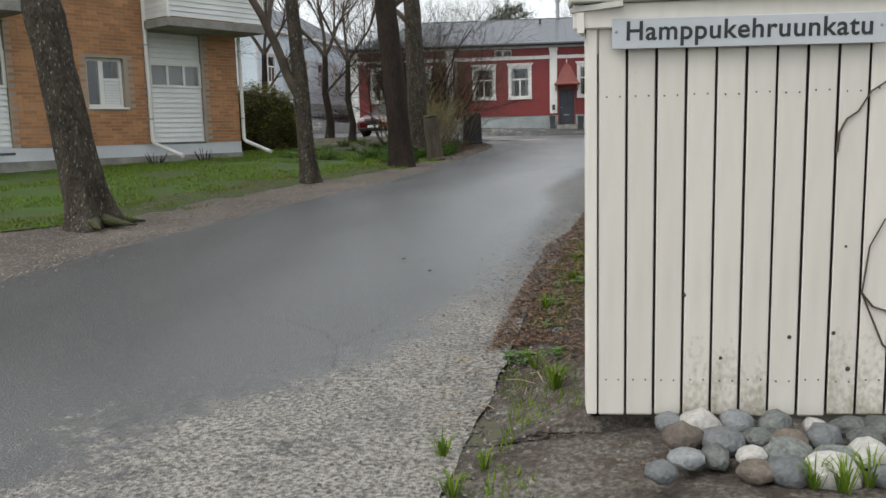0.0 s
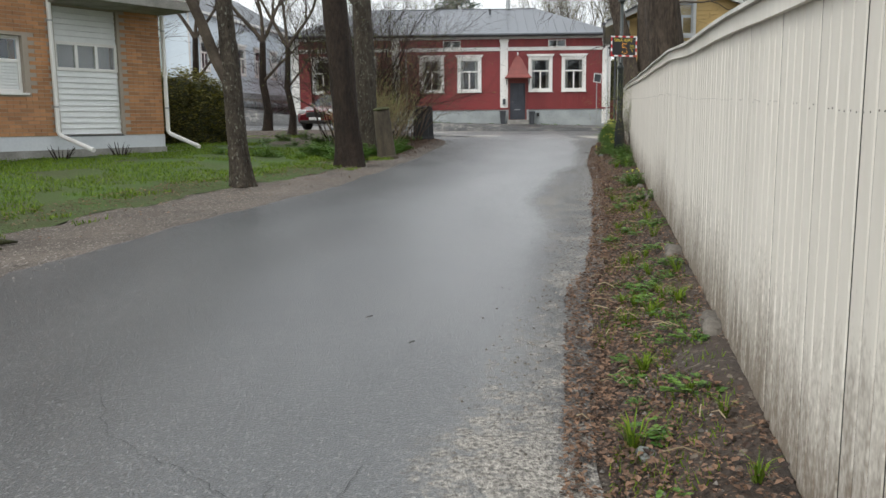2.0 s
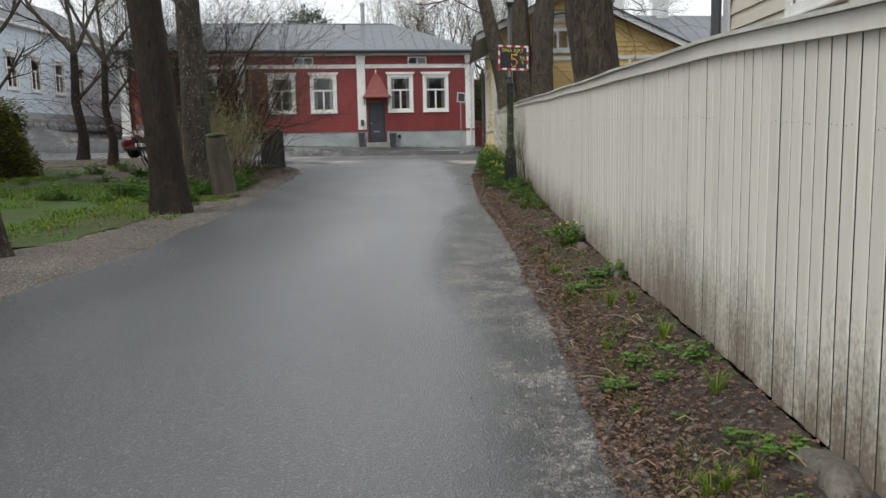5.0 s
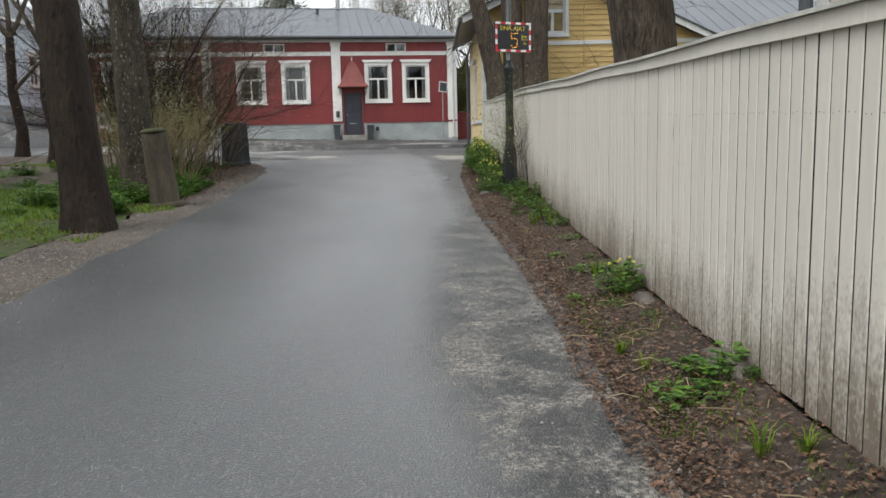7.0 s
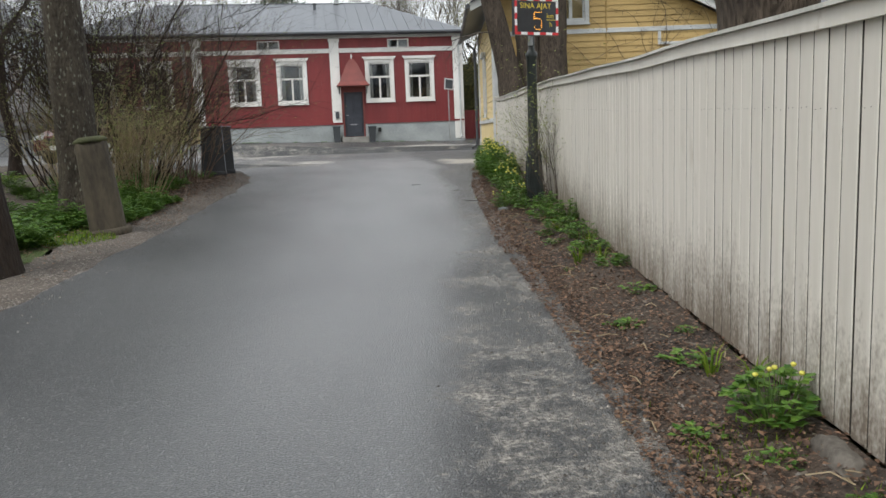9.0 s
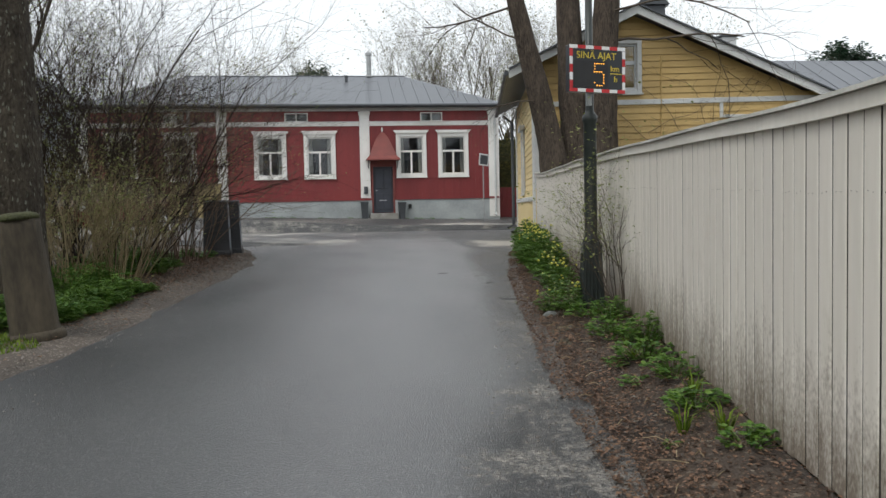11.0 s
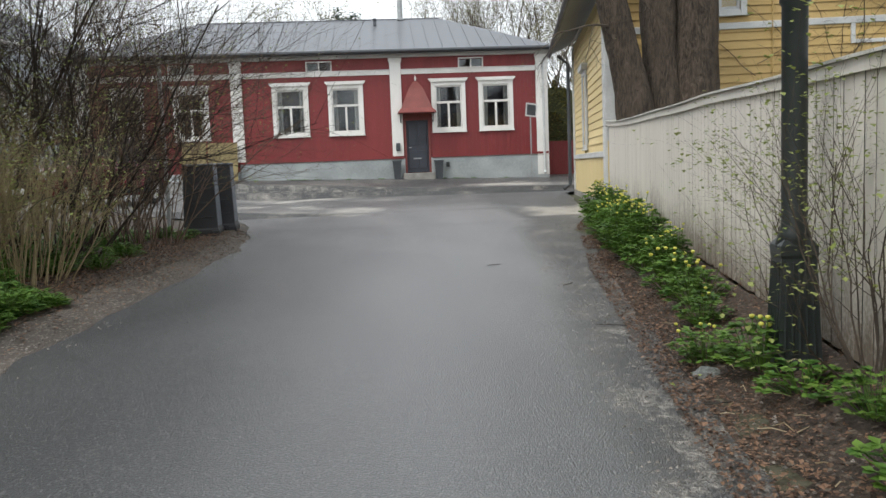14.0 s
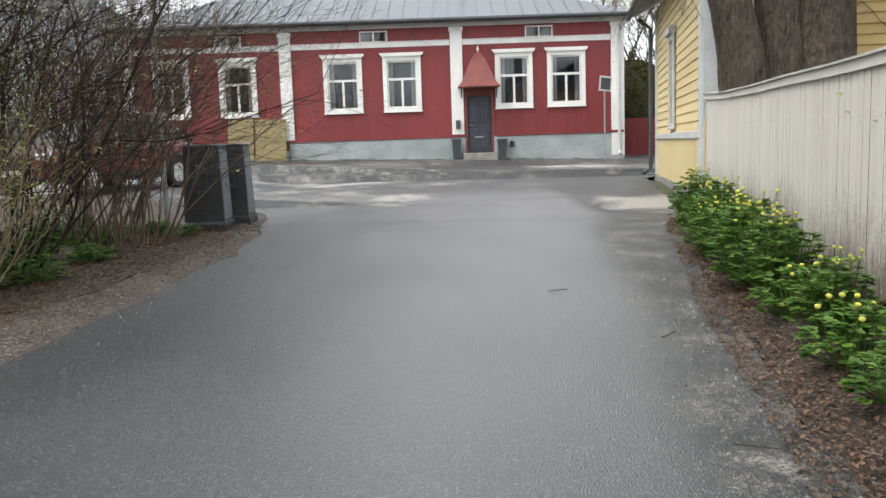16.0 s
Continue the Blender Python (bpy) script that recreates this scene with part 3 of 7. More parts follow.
def lane_damp(x, y):
    """Wettest along a streak in the outer half of the lane."""
    a = road_left(min(y, 31))
    w = dark_right(y) - a
    s = (x - a) / w - 0.94 + 0.05 * noise.noise((x * 0.8, y * 0.35, 8.0))
    k = smooth01(1.15 - (-s / 0.72 if s < 0 else s / 0.12))
    return (0.08 + 0.92 * k + 0.15 * noise.noise((x * 1.5, y * 0.5, 2.0))) * (1 - 0.8 * smooth01((y - 36.5) / 3))


def plaza_wear(x, y):
    """Pale sandy stretches where the two lanes meet."""
    tongue = smooth01((dark_right(33.4) + 0.4 - x) / 0.7) * smooth01((x - 0.4) / 1.2) * smooth01((38.0 - y) / 2.5)
    w = 0.37 * (1 - tongue) * smooth01((y - 33.2) / 1.4)
    for cx, cy, rx, ry, turn, h in ((3.9, 44.7, 3.2, 1.5, 8, 0.85), (1.7, 37.2, 0.9, 1.7, -10, 0.6), (6.6, 47.6, 2.4, 0.9, 10, 0.7), (0.6, 41.8, 3.0, 0.24, 39, 0.8), (2.6, 40.6, 1.2, 0.8, 0, 0.5), (7.4, 44.0, 1.2, 0.6, 20, 0.5)):
        c, s = math.cos(radians(turn)), math.sin(radians(turn))
        u, v = ((x - cx) * c + (y - cy) * s) / rx, ((y - cy) * c - (x - cx) * s) / ry
        w = max(w, h * smooth01(1.35 - math.hypot(u, v)))
    return w + 0.30 * smooth01((x - dark_right(33.4) - 0.1 * (y - 33.4)) / 0.8) * smooth01((37 - y) / 2)


strip("road", M_ASPHALT, _e_road_l, _e_road_r, YS, 44, "wet dark asphalt lane, worn pale and dry along its edge", "road", 0.006, 0.004, wear=lane_wear, damp=lane_damp)
strip("plaza_road", M_PLAZA, lambda y: road_left(y) + jag(y, 1, 0.1, 1.3), lambda y: road_right(y) + jag(y, 3, 0.07, 1.6), YP, 400, "patched damp asphalt where two lanes meet", "road", 0.006, 0.006, wear=plaza_wear, damp=lane_damp)
strip("gravel_shoulder", M_GRAVEL, _e_grass, _e_road_l, YS + steps(33.4, 36.9, 0.2)[1:], 6, "brown gravel and earth strip beside the lane", "ground", -0.012, 0.03)
_e_lawn = lambda y: min(_e_grass(y), interp(y, [24, 26.2], [0, -4.9]) + jag(y, 6, 0.3, 0.8)) if y > 24 else _e_grass(y)
strip("shrub_bed", M_SOIL, _e_lawn, _e_grass, steps(24.0, 31, 0.2), 12, "dark earth and old leaves under the shrubs", "ground", -0.004, 0.05)
strip("lawn", M_LAWN, lambda y: -26.0, _e_lawn, steps(-16, 31, 0.4), 40, "patchy spring lawn with bare earth", "lawn", -0.006, 0.05)
strip("bare_earth_bank", M_SOIL, lambda y: -26.0, _e_grass, steps(31, 36.6, 0.3), 30, "bare dark earth under shrubs", "ground", -0.004, 0.05)
strip("verge", M_VERGE, _e_road_r, _e_fence, steps(-16, 3.3, 0.3) + steps(3.4, 3.94, 0.09) + steps(3.96, 34, 0.15), 8, "dark soil verge under the fence with leaf litter", "verge", -0.006, 0.035,
      wear=lambda x, y: 0.45 * smooth01((6.2 - y) / 2.2) + 0.08)
strip("yard", M_GROUND, lambda y: fence_x(y) + 0.06, lambda y: 45.0, steps(3.95, 42, 0.8), 10, "yard ground behind the fence", "ground", -0.01)

# ---- plank fence ----
FENCE_LEN = 29.9
FD = Vector((math.sin(FENCE_A), math.cos(FENCE_A), 0))
FN = Vector((math.cos(FENCE_A), -math.sin(FENCE_A), 0))


def plank_pitch(u):
    return interp(u, [0, 5, 8, 10, 12, 14, 30], [0.1045, 0.1055, 0.113, 0.121, 0.130, 0.133, 0.130])


def fence_top(u):
    return fence_foot(u) + interp(u, [0, 6, 14, 20, 24, 28, 30], [1.49, 1.49, 1.50, 1.46, 1.42, 1.40, 1.46])


def fascia_foot(u):
    """Height of the lower edge of the board under the cap."""
    return fence_top(u) + interp(u, [0, 5, 8.4, 9.5, 13, 20, 30], [-0.07, -0.07, -0.005, 0.010, 0.022, -0.015, -0.03])


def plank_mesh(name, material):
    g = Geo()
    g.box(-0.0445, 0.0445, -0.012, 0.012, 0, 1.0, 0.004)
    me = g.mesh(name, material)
    # Side faces coloured dark, which paints shade into the gaps between planks.
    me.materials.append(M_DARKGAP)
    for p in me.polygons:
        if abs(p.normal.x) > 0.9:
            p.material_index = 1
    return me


def fence_frame(u):
    """Local axes on the long fence: x along it, y into the yard."""
    p = Vector((FX, FY, 0)) + FD * u
    return Matrix(((FD.x, FN.x, 0, p.x), (FD.y, FN.y, 0, p.y), (0, 0, 1, 0), (0, 0, 0, 1)))


def sweep(g, path, section):
    """A moulding: section of (out, up) carried along path of (point, outward)."""
    n, k = len(section), len(g.v)
    for p, o in path:
        for a, b in section:
            g.v.append(tuple(p + o * a + Vector((0, 0, b))))
    for i in range(len(path) - 1):
        for s in range(n):
            a, b = k + i * n + s, k + i * n + (s + 1) % n
            g.f.append((a, b, b + n, a + n))
    g.f.append(tuple(k + s for s in range(n)))
    e = k + (len(path) - 1) * n
    g.f.append(tuple(e + s for s in range(n))[::-1])
    return g


def build_fence():
    root = thing("plank_fence", Matrix.Identity(4), "long cream-painted vertical plank fence with sloping mossy cap", "fence")
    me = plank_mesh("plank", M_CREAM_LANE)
    rng = random.Random(4)
    u, nails = 0.033, Geo()
    while u < FENCE_LEN - 0.15:
        w = plank_pitch(u)
        c = u + w / 2
        u += w
        z0 = fence_foot(c) + rng.uniform(-0.008, 0.008)
        top = fascia_foot(c) + 0.03
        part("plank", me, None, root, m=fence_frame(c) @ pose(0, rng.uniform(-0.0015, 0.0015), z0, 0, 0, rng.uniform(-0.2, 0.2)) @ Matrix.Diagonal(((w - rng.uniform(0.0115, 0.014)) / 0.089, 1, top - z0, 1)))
        if rng.random() < 0.75:
            for dx in (-0.02, 0.022):
                nails.lathe([(0.0026, 0), (0.0022, 0.0012)], 5, (0, 0, 0))
                m = fence_frame(c) @ pose(dx + rng.uniform(-0.004, 0.004), -0.0142, top - 0.33 + rng.uniform(-0.006, 0.006), 90)
                nails.v[-10:] = [tuple(m @ Vector(q)) for q in nails.v[-10:]]
    part("nails", nails, M_DARKGAP, root, "rusted nail heads")["kind"] = "stuff"
    # Added dark sheet behind the planks; its colour stands for shade in the gaps.
    back = Geo()
    path = [(Vector((FX, FY, 0)) + FD * u + Vector((0, 0, fence_foot(u))), FN) for u in steps(0.03, FENCE_LEN, 0.5)]
    sweep(back, path, [(0.013, 0.03), (0.03, 0.03), (0.03, 1.35), (0.013, 1.35)])
    part("gap_shade_backing", back, M_DARKGAP, root)
    cap, fas = Geo(), Geo()
    path = [(Vector((FX, FY, 0)) + FD * u + Vector((0, 0, fascia_foot(u) + 0.004 * math.sin(u * 2.1))), -FN) for u in steps(-0.05, FENCE_LEN, 0.4)]
    sweep(cap, path, [(-0.12, 0.105), (-0.12, 0.085), (0.062, 0.072), (0.062, 0.090)])
    sweep(fas, path, [(0.015, 0.071), (0.015, 0.0), (0.038, 0.0), (0.038, 0.071)])
    part("cap", cap, M_CAP, root, "weathered mossy cap board")
    part("fascia", fas, M_CREAM, root)
    for u in (4.0, 8.2, 12.4, 16.6, 20.8, 25.0):
        s = Geo()
        z = fascia_foot(u)
        s.box(-0.004, 0.004, -0.0395, -0.033, z + 0.002, z + 0.068, 0.001, fence_frame(u))
        part("fascia_joint", s, M_CREAM_DIRTY, root)
    # the short end that turns away from the lane
    end = thing("fence_end", Matrix.Identity(4), "stained cream plank end of the fence above field stones", "fence")
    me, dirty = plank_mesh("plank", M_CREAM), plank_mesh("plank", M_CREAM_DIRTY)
    for i in range(30):
        x = FX + 0.080 + 0.1044 * i
        z0 = 0.28 + 0.006 * i * 0.12 + rng.uniform(-0.004, 0.004)
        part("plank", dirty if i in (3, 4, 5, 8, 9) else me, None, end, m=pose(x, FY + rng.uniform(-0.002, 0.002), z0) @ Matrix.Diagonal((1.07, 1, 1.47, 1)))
    # Same added dark sheet, giving the end planks' gaps their shade by colour.
    g = Geo()
    g.box(FX + 0.06, FX + 3.2, FY + 0.014, FY + 0.03, 0.30, 1.7)
    part("gap_shade_backing", g, M_DARKGAP, end)
    g = Geo()
    g.box(FX - 0.012, FX + 0.026, FY - 0.02, FY + 0.09, 0.285, 1.765, 0.004)
    part("corner_post", g, M_CREAM, end)
    g = Geo()
    g.box(FX - 0.06, FX + 3.2, FY - 0.035, FY - 0.013, 1.715, 1.80, 0.004)
    part("fascia", g, M_CREAM, end)
    g = Geo()
    g.box(FX - 0.07, FX + 3.2, FY - 0.06, FY + 0.10, 1.802, 1.835, 0.005)
    part("cap", g, M_CAP, end)
    for i in range(11):
        x = FX + 0.080 + 0.1044 * i
        for z in (0.42, 1.475):
            for dx in (-0.022, 0.024):
                n = Geo()
                n.lathe([(0.0035, 0), (0.0035, 0.0015)], 6)
                part("nail", n, M_DARKGAP, end, m=pose(x + dx + 0.003 * math.sin(i * 5 + z), FY - 0.0125, z + 0.004 * math.sin(i * 3), 90))
    for x, z, r in ((1.965, 0.745, 0.008), (2.10, 0.505, 0.007), (2.345, 0.585, 0.008), (2.50, 0.60, 0.009), (2.555, 0.465, 0.011), (2.53, 0.92, 0.006)):
        n = Geo()
        n.lathe([(r, 0), (r * 0.8, 0.0016)], 9)
        part("knot", n, M_DARKGAP, end, m=pose(x, FY - 0.0123, z, 90))


build_fence()

# dry climbing stem on the fence end
_t = thing("dry_vine", Matrix.Identity(4), "thin dry brown climbing stem on the fence end", "vine")
for _pts in ([(2.95, 0.30), (2.78, 0.45), (2.67, 0.56), (2.59, 0.75), (2.61, 0.92), (2.66, 1.02)], [(2.483, 1.26), (2.49, 1.33), (2.513, 1.375), (2.55, 1.40), (2.593, 1.47), (2.67, 1.52), (2.9, 1.60)], [(2.59, 0.75), (2.63, 0.70), (2.69, 0.68)]):
    part("stem", Geo().tube([(x, FY - 0.018, z) for x, z in _pts], [0.0045 - 0.0004 * k for k in range(len(_pts))], 6), M_TWIG, _t)

# street name plate
_p = thing("street_name_sign", pose(1.695, FY - 0.040, 1.640, 0, 0.6, 0), "long grey street name plate with black letters on the fence end", "sign")
_g = Geo()
_g.box(0, 0.925, -0.004, 0.004, 0, 0.105, 0.002)
part("plate", _g, M_SIGNFACE, _p)
lettering("street_name", "Hamppukehruunkatu", 0.0925, M_BLACK, _p, pose(0.045, -0.0045, 0.030, 90), "black letters", 0.0006, spacing=1.07, bold=0.0016)
for _x in (0.015, 0.91):
    _g = Geo()
    _g.lathe([(0.006, 0), (0.004, 0.003)], 8)
    part("screw", _g, M_GALV, _p, m=pose(_x, -0.004, 0.06, 90))

# ---- windows and board walls ----


def boards(x0, x1, z0, z1, holes, pitch, vertical=True, y=0.0, thick=0.022, gap=0.006):
    """Boards on the plane y, facing -y, left open at the holes (x0, x1, z0, z1)."""
    g = Geo()
    a, b = (x0, x1) if vertical else (z0, z1)
    n = max(1, round((b - a) / pitch))
    w = (b - a) / n
    for i in range(n):
        p0, p1 = a + i * w + gap / 2, a + (i + 1) * w - gap / 2
        spans = [(z0, z1) if vertical else (x0, x1)]
        for h in holes:
            c0, c1, d0, d1 = (h[0], h[1], h[2], h[3]) if vertical else (h[2], h[3], h[0], h[1])
            if p1 > c0 and p0 < c1:
                cut = []
                for s0, s1 in spans:
                    if d1 <= s0 or d0 >= s1:
                        cut.append((s0, s1))
                    else:
                        cut += [(s0, d0)] if d0 > s0 else []
                        cut += [(d1, s1)] if d1 < s1 else []
                spans = cut
        for s0, s1 in spans:
            if vertical:
                g.box(p0, p1, y - thick, y, s0, s1)
            else:
                v = [(s0, y - thick, p0), (s1, y - thick, p0), (s1, y, p0), (s0, y, p0), (s0, y - 0.004, p1), (s1, y - 0.004, p1), (s1, y, p1), (s0, y, p1)]
                g.add(v, [(3, 2, 1, 0), (4, 5, 6, 7), (0, 1, 5, 4), (1, 2, 6, 5), (2, 3, 7, 6), (3, 0, 4, 7)])
    return g


def solid_wall(x0, x1, z0, z1, holes, y0, y1):
    """A wall with thickness and openings through it."""
    xs = sorted({x0, x1, *[min(max(h[i], x0), x1) for h in holes for i in (0, 1)]})
    zs = sorted({z0, z1, *[min(max(h[i], z0), z1) for h in holes for i in (2, 3)]})
    g = Geo()
    for i in range(len(xs) - 1):
        for j in range(len(zs) - 1):
            cx, cz = (xs[i] + xs[i + 1]) / 2, (zs[j] + zs[j + 1]) / 2
            if not any(h[0] < cx < h[1] and h[2] < cz < h[3] for h in holes):
                g.box(xs[i], xs[i + 1], y0, y1, zs[j], zs[j + 1])
    return g


def old_window(parent, x0, x1, z0, z1, y, casing=0.16, head=True, split=0.62, mat=None, name="window", back=True, curtain=True):
    """A wooden window: casing, cornice, sill, mullion, transom and panes; x0..z1 is its outer casing."""
    mat = mat or M_WHITE
    w = part(name, Geo().box(x0, x1, y - 0.02, y - 0.012, z1 - casing, z1, 0.003), mat, parent)
    for nm, a in (("casing_side", (x0, x0 + casing, y - 0.055, y - 0.021, z0, z1)), ("casing_side", (x1 - casing, x1, y - 0.055, y - 0.021, z0, z1)),
                  ("casing_head", (x0 + casing, x1 - casing, y - 0.055, y - 0.021, z1 - casing, z1)), ("casing_foot", (x0 + casing, x1 - casing, y - 0.055, y - 0.021, z0, z0 + casing * 0.8))):
        part(nm, Geo().box(*a, 0.006), mat, w)
    if head:
        part("cornice", Geo().prism([(x0 - 0.02, z1), (x1 + 0.02, z1), (x1 + 0.10, z1 + 0.10), (x1 + 0.10, z1 + 0.13), (x0 - 0.10, z1 + 0.13), (x0 - 0.10, z1 + 0.10)], y - 0.13, y), mat, w)
    part("sill", Geo().box(x0 - 0.03, x1 + 0.03, y - 0.085, y - 0.02, z0 - 0.035, z0, 0.006), mat, w)
    a, b, c, d = x0 + casing, x1 - casing, z0 + casing * 0.8, z1 - casing
    s, f = 0.055, y + 0.03
    zt, xm = c + (d - c) * split, (a + b) / 2
    for nm, q in (("stile", (a, a + s, c, d)), ("stile", (b - s, b, c, d)), ("top_rail", (a + s, b - s, d - s, d)), ("bottom_rail", (a + s, b - s, c, c + s)),
                  ("transom", (a + s, b - s, zt - s, zt + s * 0.6)), ("mullion", (xm - s * 0.75, xm + s * 0.75, c + s, zt - s))):
        part(nm, Geo().box(q[0], q[1], f - 0.03, f + 0.02, q[2], q[3], 0.004), mat, w)
    for q in ((a + s, xm - s * 0.75, c + s, zt - s), (xm + s * 0.75, b - s, c + s, zt - s), (a + s, b - s, zt + s * 0.6, d - s)):
        part("pane", Geo().box(q[0], q[1], f - 0.004, f + 0.002, q[2], q[3]), M_GLASS, w, "dark reflecting pane")
    # Added dark sheet behind the panes; its colour imitates an unlit room.
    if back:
        part("room_back_sheet", Geo().box(a - 0.1, b + 0.1, f + 0.75, f + 0.77, c - 0.1, d + 0.1), M_DOOR_ROOM, w)
    if curtain:
        for p0, p1 in ((a, a + (b - a) * 0.2), (b - (b - a) * 0.2, b)):
            g = Geo()
            n = 7
            for i in range(n):
                x = p0 + (p1 - p0) * i / (n - 1)
                y_ = f + 0.12 + 0.025 * (i % 2)
                g.v += [(x, y_, c), (x, y_, d)]
            for i in range(n - 1):
                g.f.append((2 * i, 2 * i + 2, 2 * i + 3, 2 * i + 1))
            part("curtain", g, M_CURTAIN, w, "pale hanging curtain")
    return w


# ---- the red house ----
HY = 52.07


def build_red_house():
    h = thing("red_house", pose(0, HY, 0), "single-storey red wooden house with white trim and grey sheet-metal roof", "house")
    x0, x1 = -9.4, 9.15
    wins = [(-8.25, -6.9, 3.2, 5.22), (-5.8, -4.4, 3.2, 5.22), (-1.92, -0.48, 3.22, 5.22), (0.286, 1.70, 3.22, 5.22), (4.43, 5.82, 3.22, 5.22), (6.35, 7.76, 3.22, 5.22)]
    attic = [(-5.9, -4.9, 5.74, 6.16), (-0.53, 0.50, 5.74, 6.16), (5.56, 6.58, 5.74, 6.16)]
    door = (3.28, 4.34, 1.55, 4.0)
    inner = [(a + 0.15, b - 0.15, c + 0.12, d - 0.15) for a, b, c, d in wins] + [(a + 0.05, b - 0.05, c + 0.05, d - 0.05) for a, b, c, d in attic] + [door]
    part("wall", solid_wall(x0, x1, 1.0, 6.35, inner, 0.0, 0.3), M_RED, h)
    part("side_wall", Geo().box(x1 - 0.3, x1, 0.3, 9, 1.0, 6.35), M_RED, h)
    part("side_wall", Geo().box(x0, x0 + 0.3, 0.3, 9, 1.0, 6.35), M_RED, h)
    part("back_wall", Geo().box(x0 + 0.3, x1 - 0.3, 8.7, 9, 1.0, 6.35), M_RED, h)
    part("cladding", boards(x0, x1, 2.28, 5.55, inner, 0.155), M_RED, h, "narrow red vertical boards")["kind"] = "stuff"
    part("frieze_cladding", boards(x0, x1, 5.75, 6.3, inner, 0.20), M_RED, h)["kind"] = "stuff"
    for q in ((-3.3, 3.28), (4.34, x1 + 0.03)):
        part("plinth", Geo().box(q[0], q[1], -0.09, -0.002, 0.8, 2.2, 0.01), M_PLINTH, h, "grey rendered stone plinth")
    part("plinth", Geo().box(x0 - 0.03, -3.32, -0.09, -0.002, 0.8, 1.9), M_PLINTH, h)
    for a, b in ((-3.3, 3.22), (4.40, x1)):
        part("water_table", Geo().prism([(a, 2.20), (b, 2.20), (b, 2.28), (a, 2.28)], -0.13, -0.001), M_RED, h)
    for a, b, z in ((-3.52, -3.08, 2.28), (2.79, 3.24, 2.30), (8.70, 9.18, 1.35), (-9.43, -8.98, 1.5)):
        part("pilaster", Geo().box(a, b, -0.105, -0.024, z, 6.22, 0.008), M_WHITE, h, "white painted pilaster")
        part("capital", Geo().box(a - 0.04, b + 0.04, -0.125, -0.02, 6.06, 6.2, 0.01), M_WHITE, h)
    for a, b in ((-8.97, -3.53), (-3.07, 2.78), (3.25, 8.69)):
        part("band", Geo().box(a, b, -0.06, -0.002, 5.56, 5.73, 0.008), M_WHITE, h)
        part("band_cap", Geo().box(a, b, -0.09, -0.002, 5.735, 5.765, 0.006), M_WHITE, h)
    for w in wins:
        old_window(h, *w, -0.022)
    for a, b, c, d in attic:
        w = part("attic_window", Geo().box(a, b, -0.05, -0.024, d - 0.05, d, 0.004), M_WHITE, h)
        for q in ((a, b, c, c + 0.05), (a, a + 0.05, c + 0.05, d - 0.05), (b - 0.05, b, c + 0.05, d - 0.05), ((a + b) / 2 - 0.03, (a + b) / 2 + 0.03, c + 0.05, d - 0.05)):
            part("frame", Geo().box(q[0], q[1], -0.05, -0.024, q[2], q[3], 0.004), M_WHITE, w)
        for q in ((a + 0.05, (a + b) / 2 - 0.03), ((a + b) / 2 + 0.03, b - 0.05)):
            part("pane", Geo().box(q[0], q[1], -0.03, -0.02, c + 0.05, d - 0.05), M_GLASS, w)
    # door, frame and hood
    d = part("door", Geo().box(3.36, 4.26, 0.06, 0.11, 1.62, 3.72, 0.004), M_DOOR_ROOM, h, "dark slate-blue panelled door")
    for q in ((3.44, 3.77, 2.72, 3.6), (3.85, 4.18, 2.72, 3.6), (3.44, 3.77, 1.78, 2.5), (3.85, 4.18, 1.78, 2.5)):
        part("door_panel", Geo().box(q[0], q[1], 0.04, 0.062, q[2], q[3], 0.012), M_DOOR_ROOM, d)
    part("letter_slot", Geo().box(3.62, 3.95, 0.035, 0.06, 2.16, 2.21, 0.004), M_GALV, d, "pale metal letter slot")
    part("door_handle", Geo().tube([(3.45, 0.0, 2.63), (3.45, -0.02, 2.63), (3.56, -0.02, 2.63)], 0.012, 8), M_GALV, d)
    for q in ((3.28, 3.36, 1.6, 3.8), (4.26, 4.34, 1.6, 3.8), (3.36, 4.26, 3.72, 3.8)):
        part("door_frame", Geo().box(q[0], q[1], -0.05, 0.14, q[2], q[3], 0.006), M_REDROOF, h)
    part("door_head", Geo().box(3.28, 4.34, 0.0, 0.1, 3.8, 4.05), M_REDROOF, h)
    part("doorstep", Geo().box(3.18, 4.44, -0.55, 0.06, 1.1, 1.60, 0.02), M_CONC, h, "pale stone doorstep")
    g = Geo()
    rings = [(0.76, 0.72, 3.98), (0.76, 0.72, 4.02), (0.62, 0.58, 4.18), (0.46, 0.43, 4.55), (0.28, 0.26, 4.98), (0.10, 0.09, 5.25), (0.02, 0.02, 5.30)]
    for rx, ry, z in rings:
        g.v += [(3.81 - rx, -ry, z), (3.81 + rx, -ry, z), (3.81 + rx, -0.024, z), (3.81 - rx, -0.024, z)]
    for i in range(len(rings) - 1):
        for s in range(4):
            a, b = 4 * i + s, 4 * i + (s + 1) % 4
            g.f.append((a, b, b + 4, a + 4))
    g.f += [(3, 2, 1, 0), tuple(range(len(g.v) - 4, len(g.v)))]
    hood = part("door_hood", g, M_REDROOF, h, "flared rust-red sheet-metal hood over the door")
    part("finial", Geo().lathe([(0.02, 5.28), (0.035, 5.33), (0.05, 5.39), (0.03, 5.45), (0.012, 5.5)], 10, (3.81, -0.06, 0)), M_WHITE, hood)
    for x in (3.16, 4.46):
        part("hood_bracket", Geo().tube([(x, -0.03, 3.6), (x, -0.3, 3.8), (x, -0.62, 3.97)], 0.022, 6), M_DKROOF, hood)
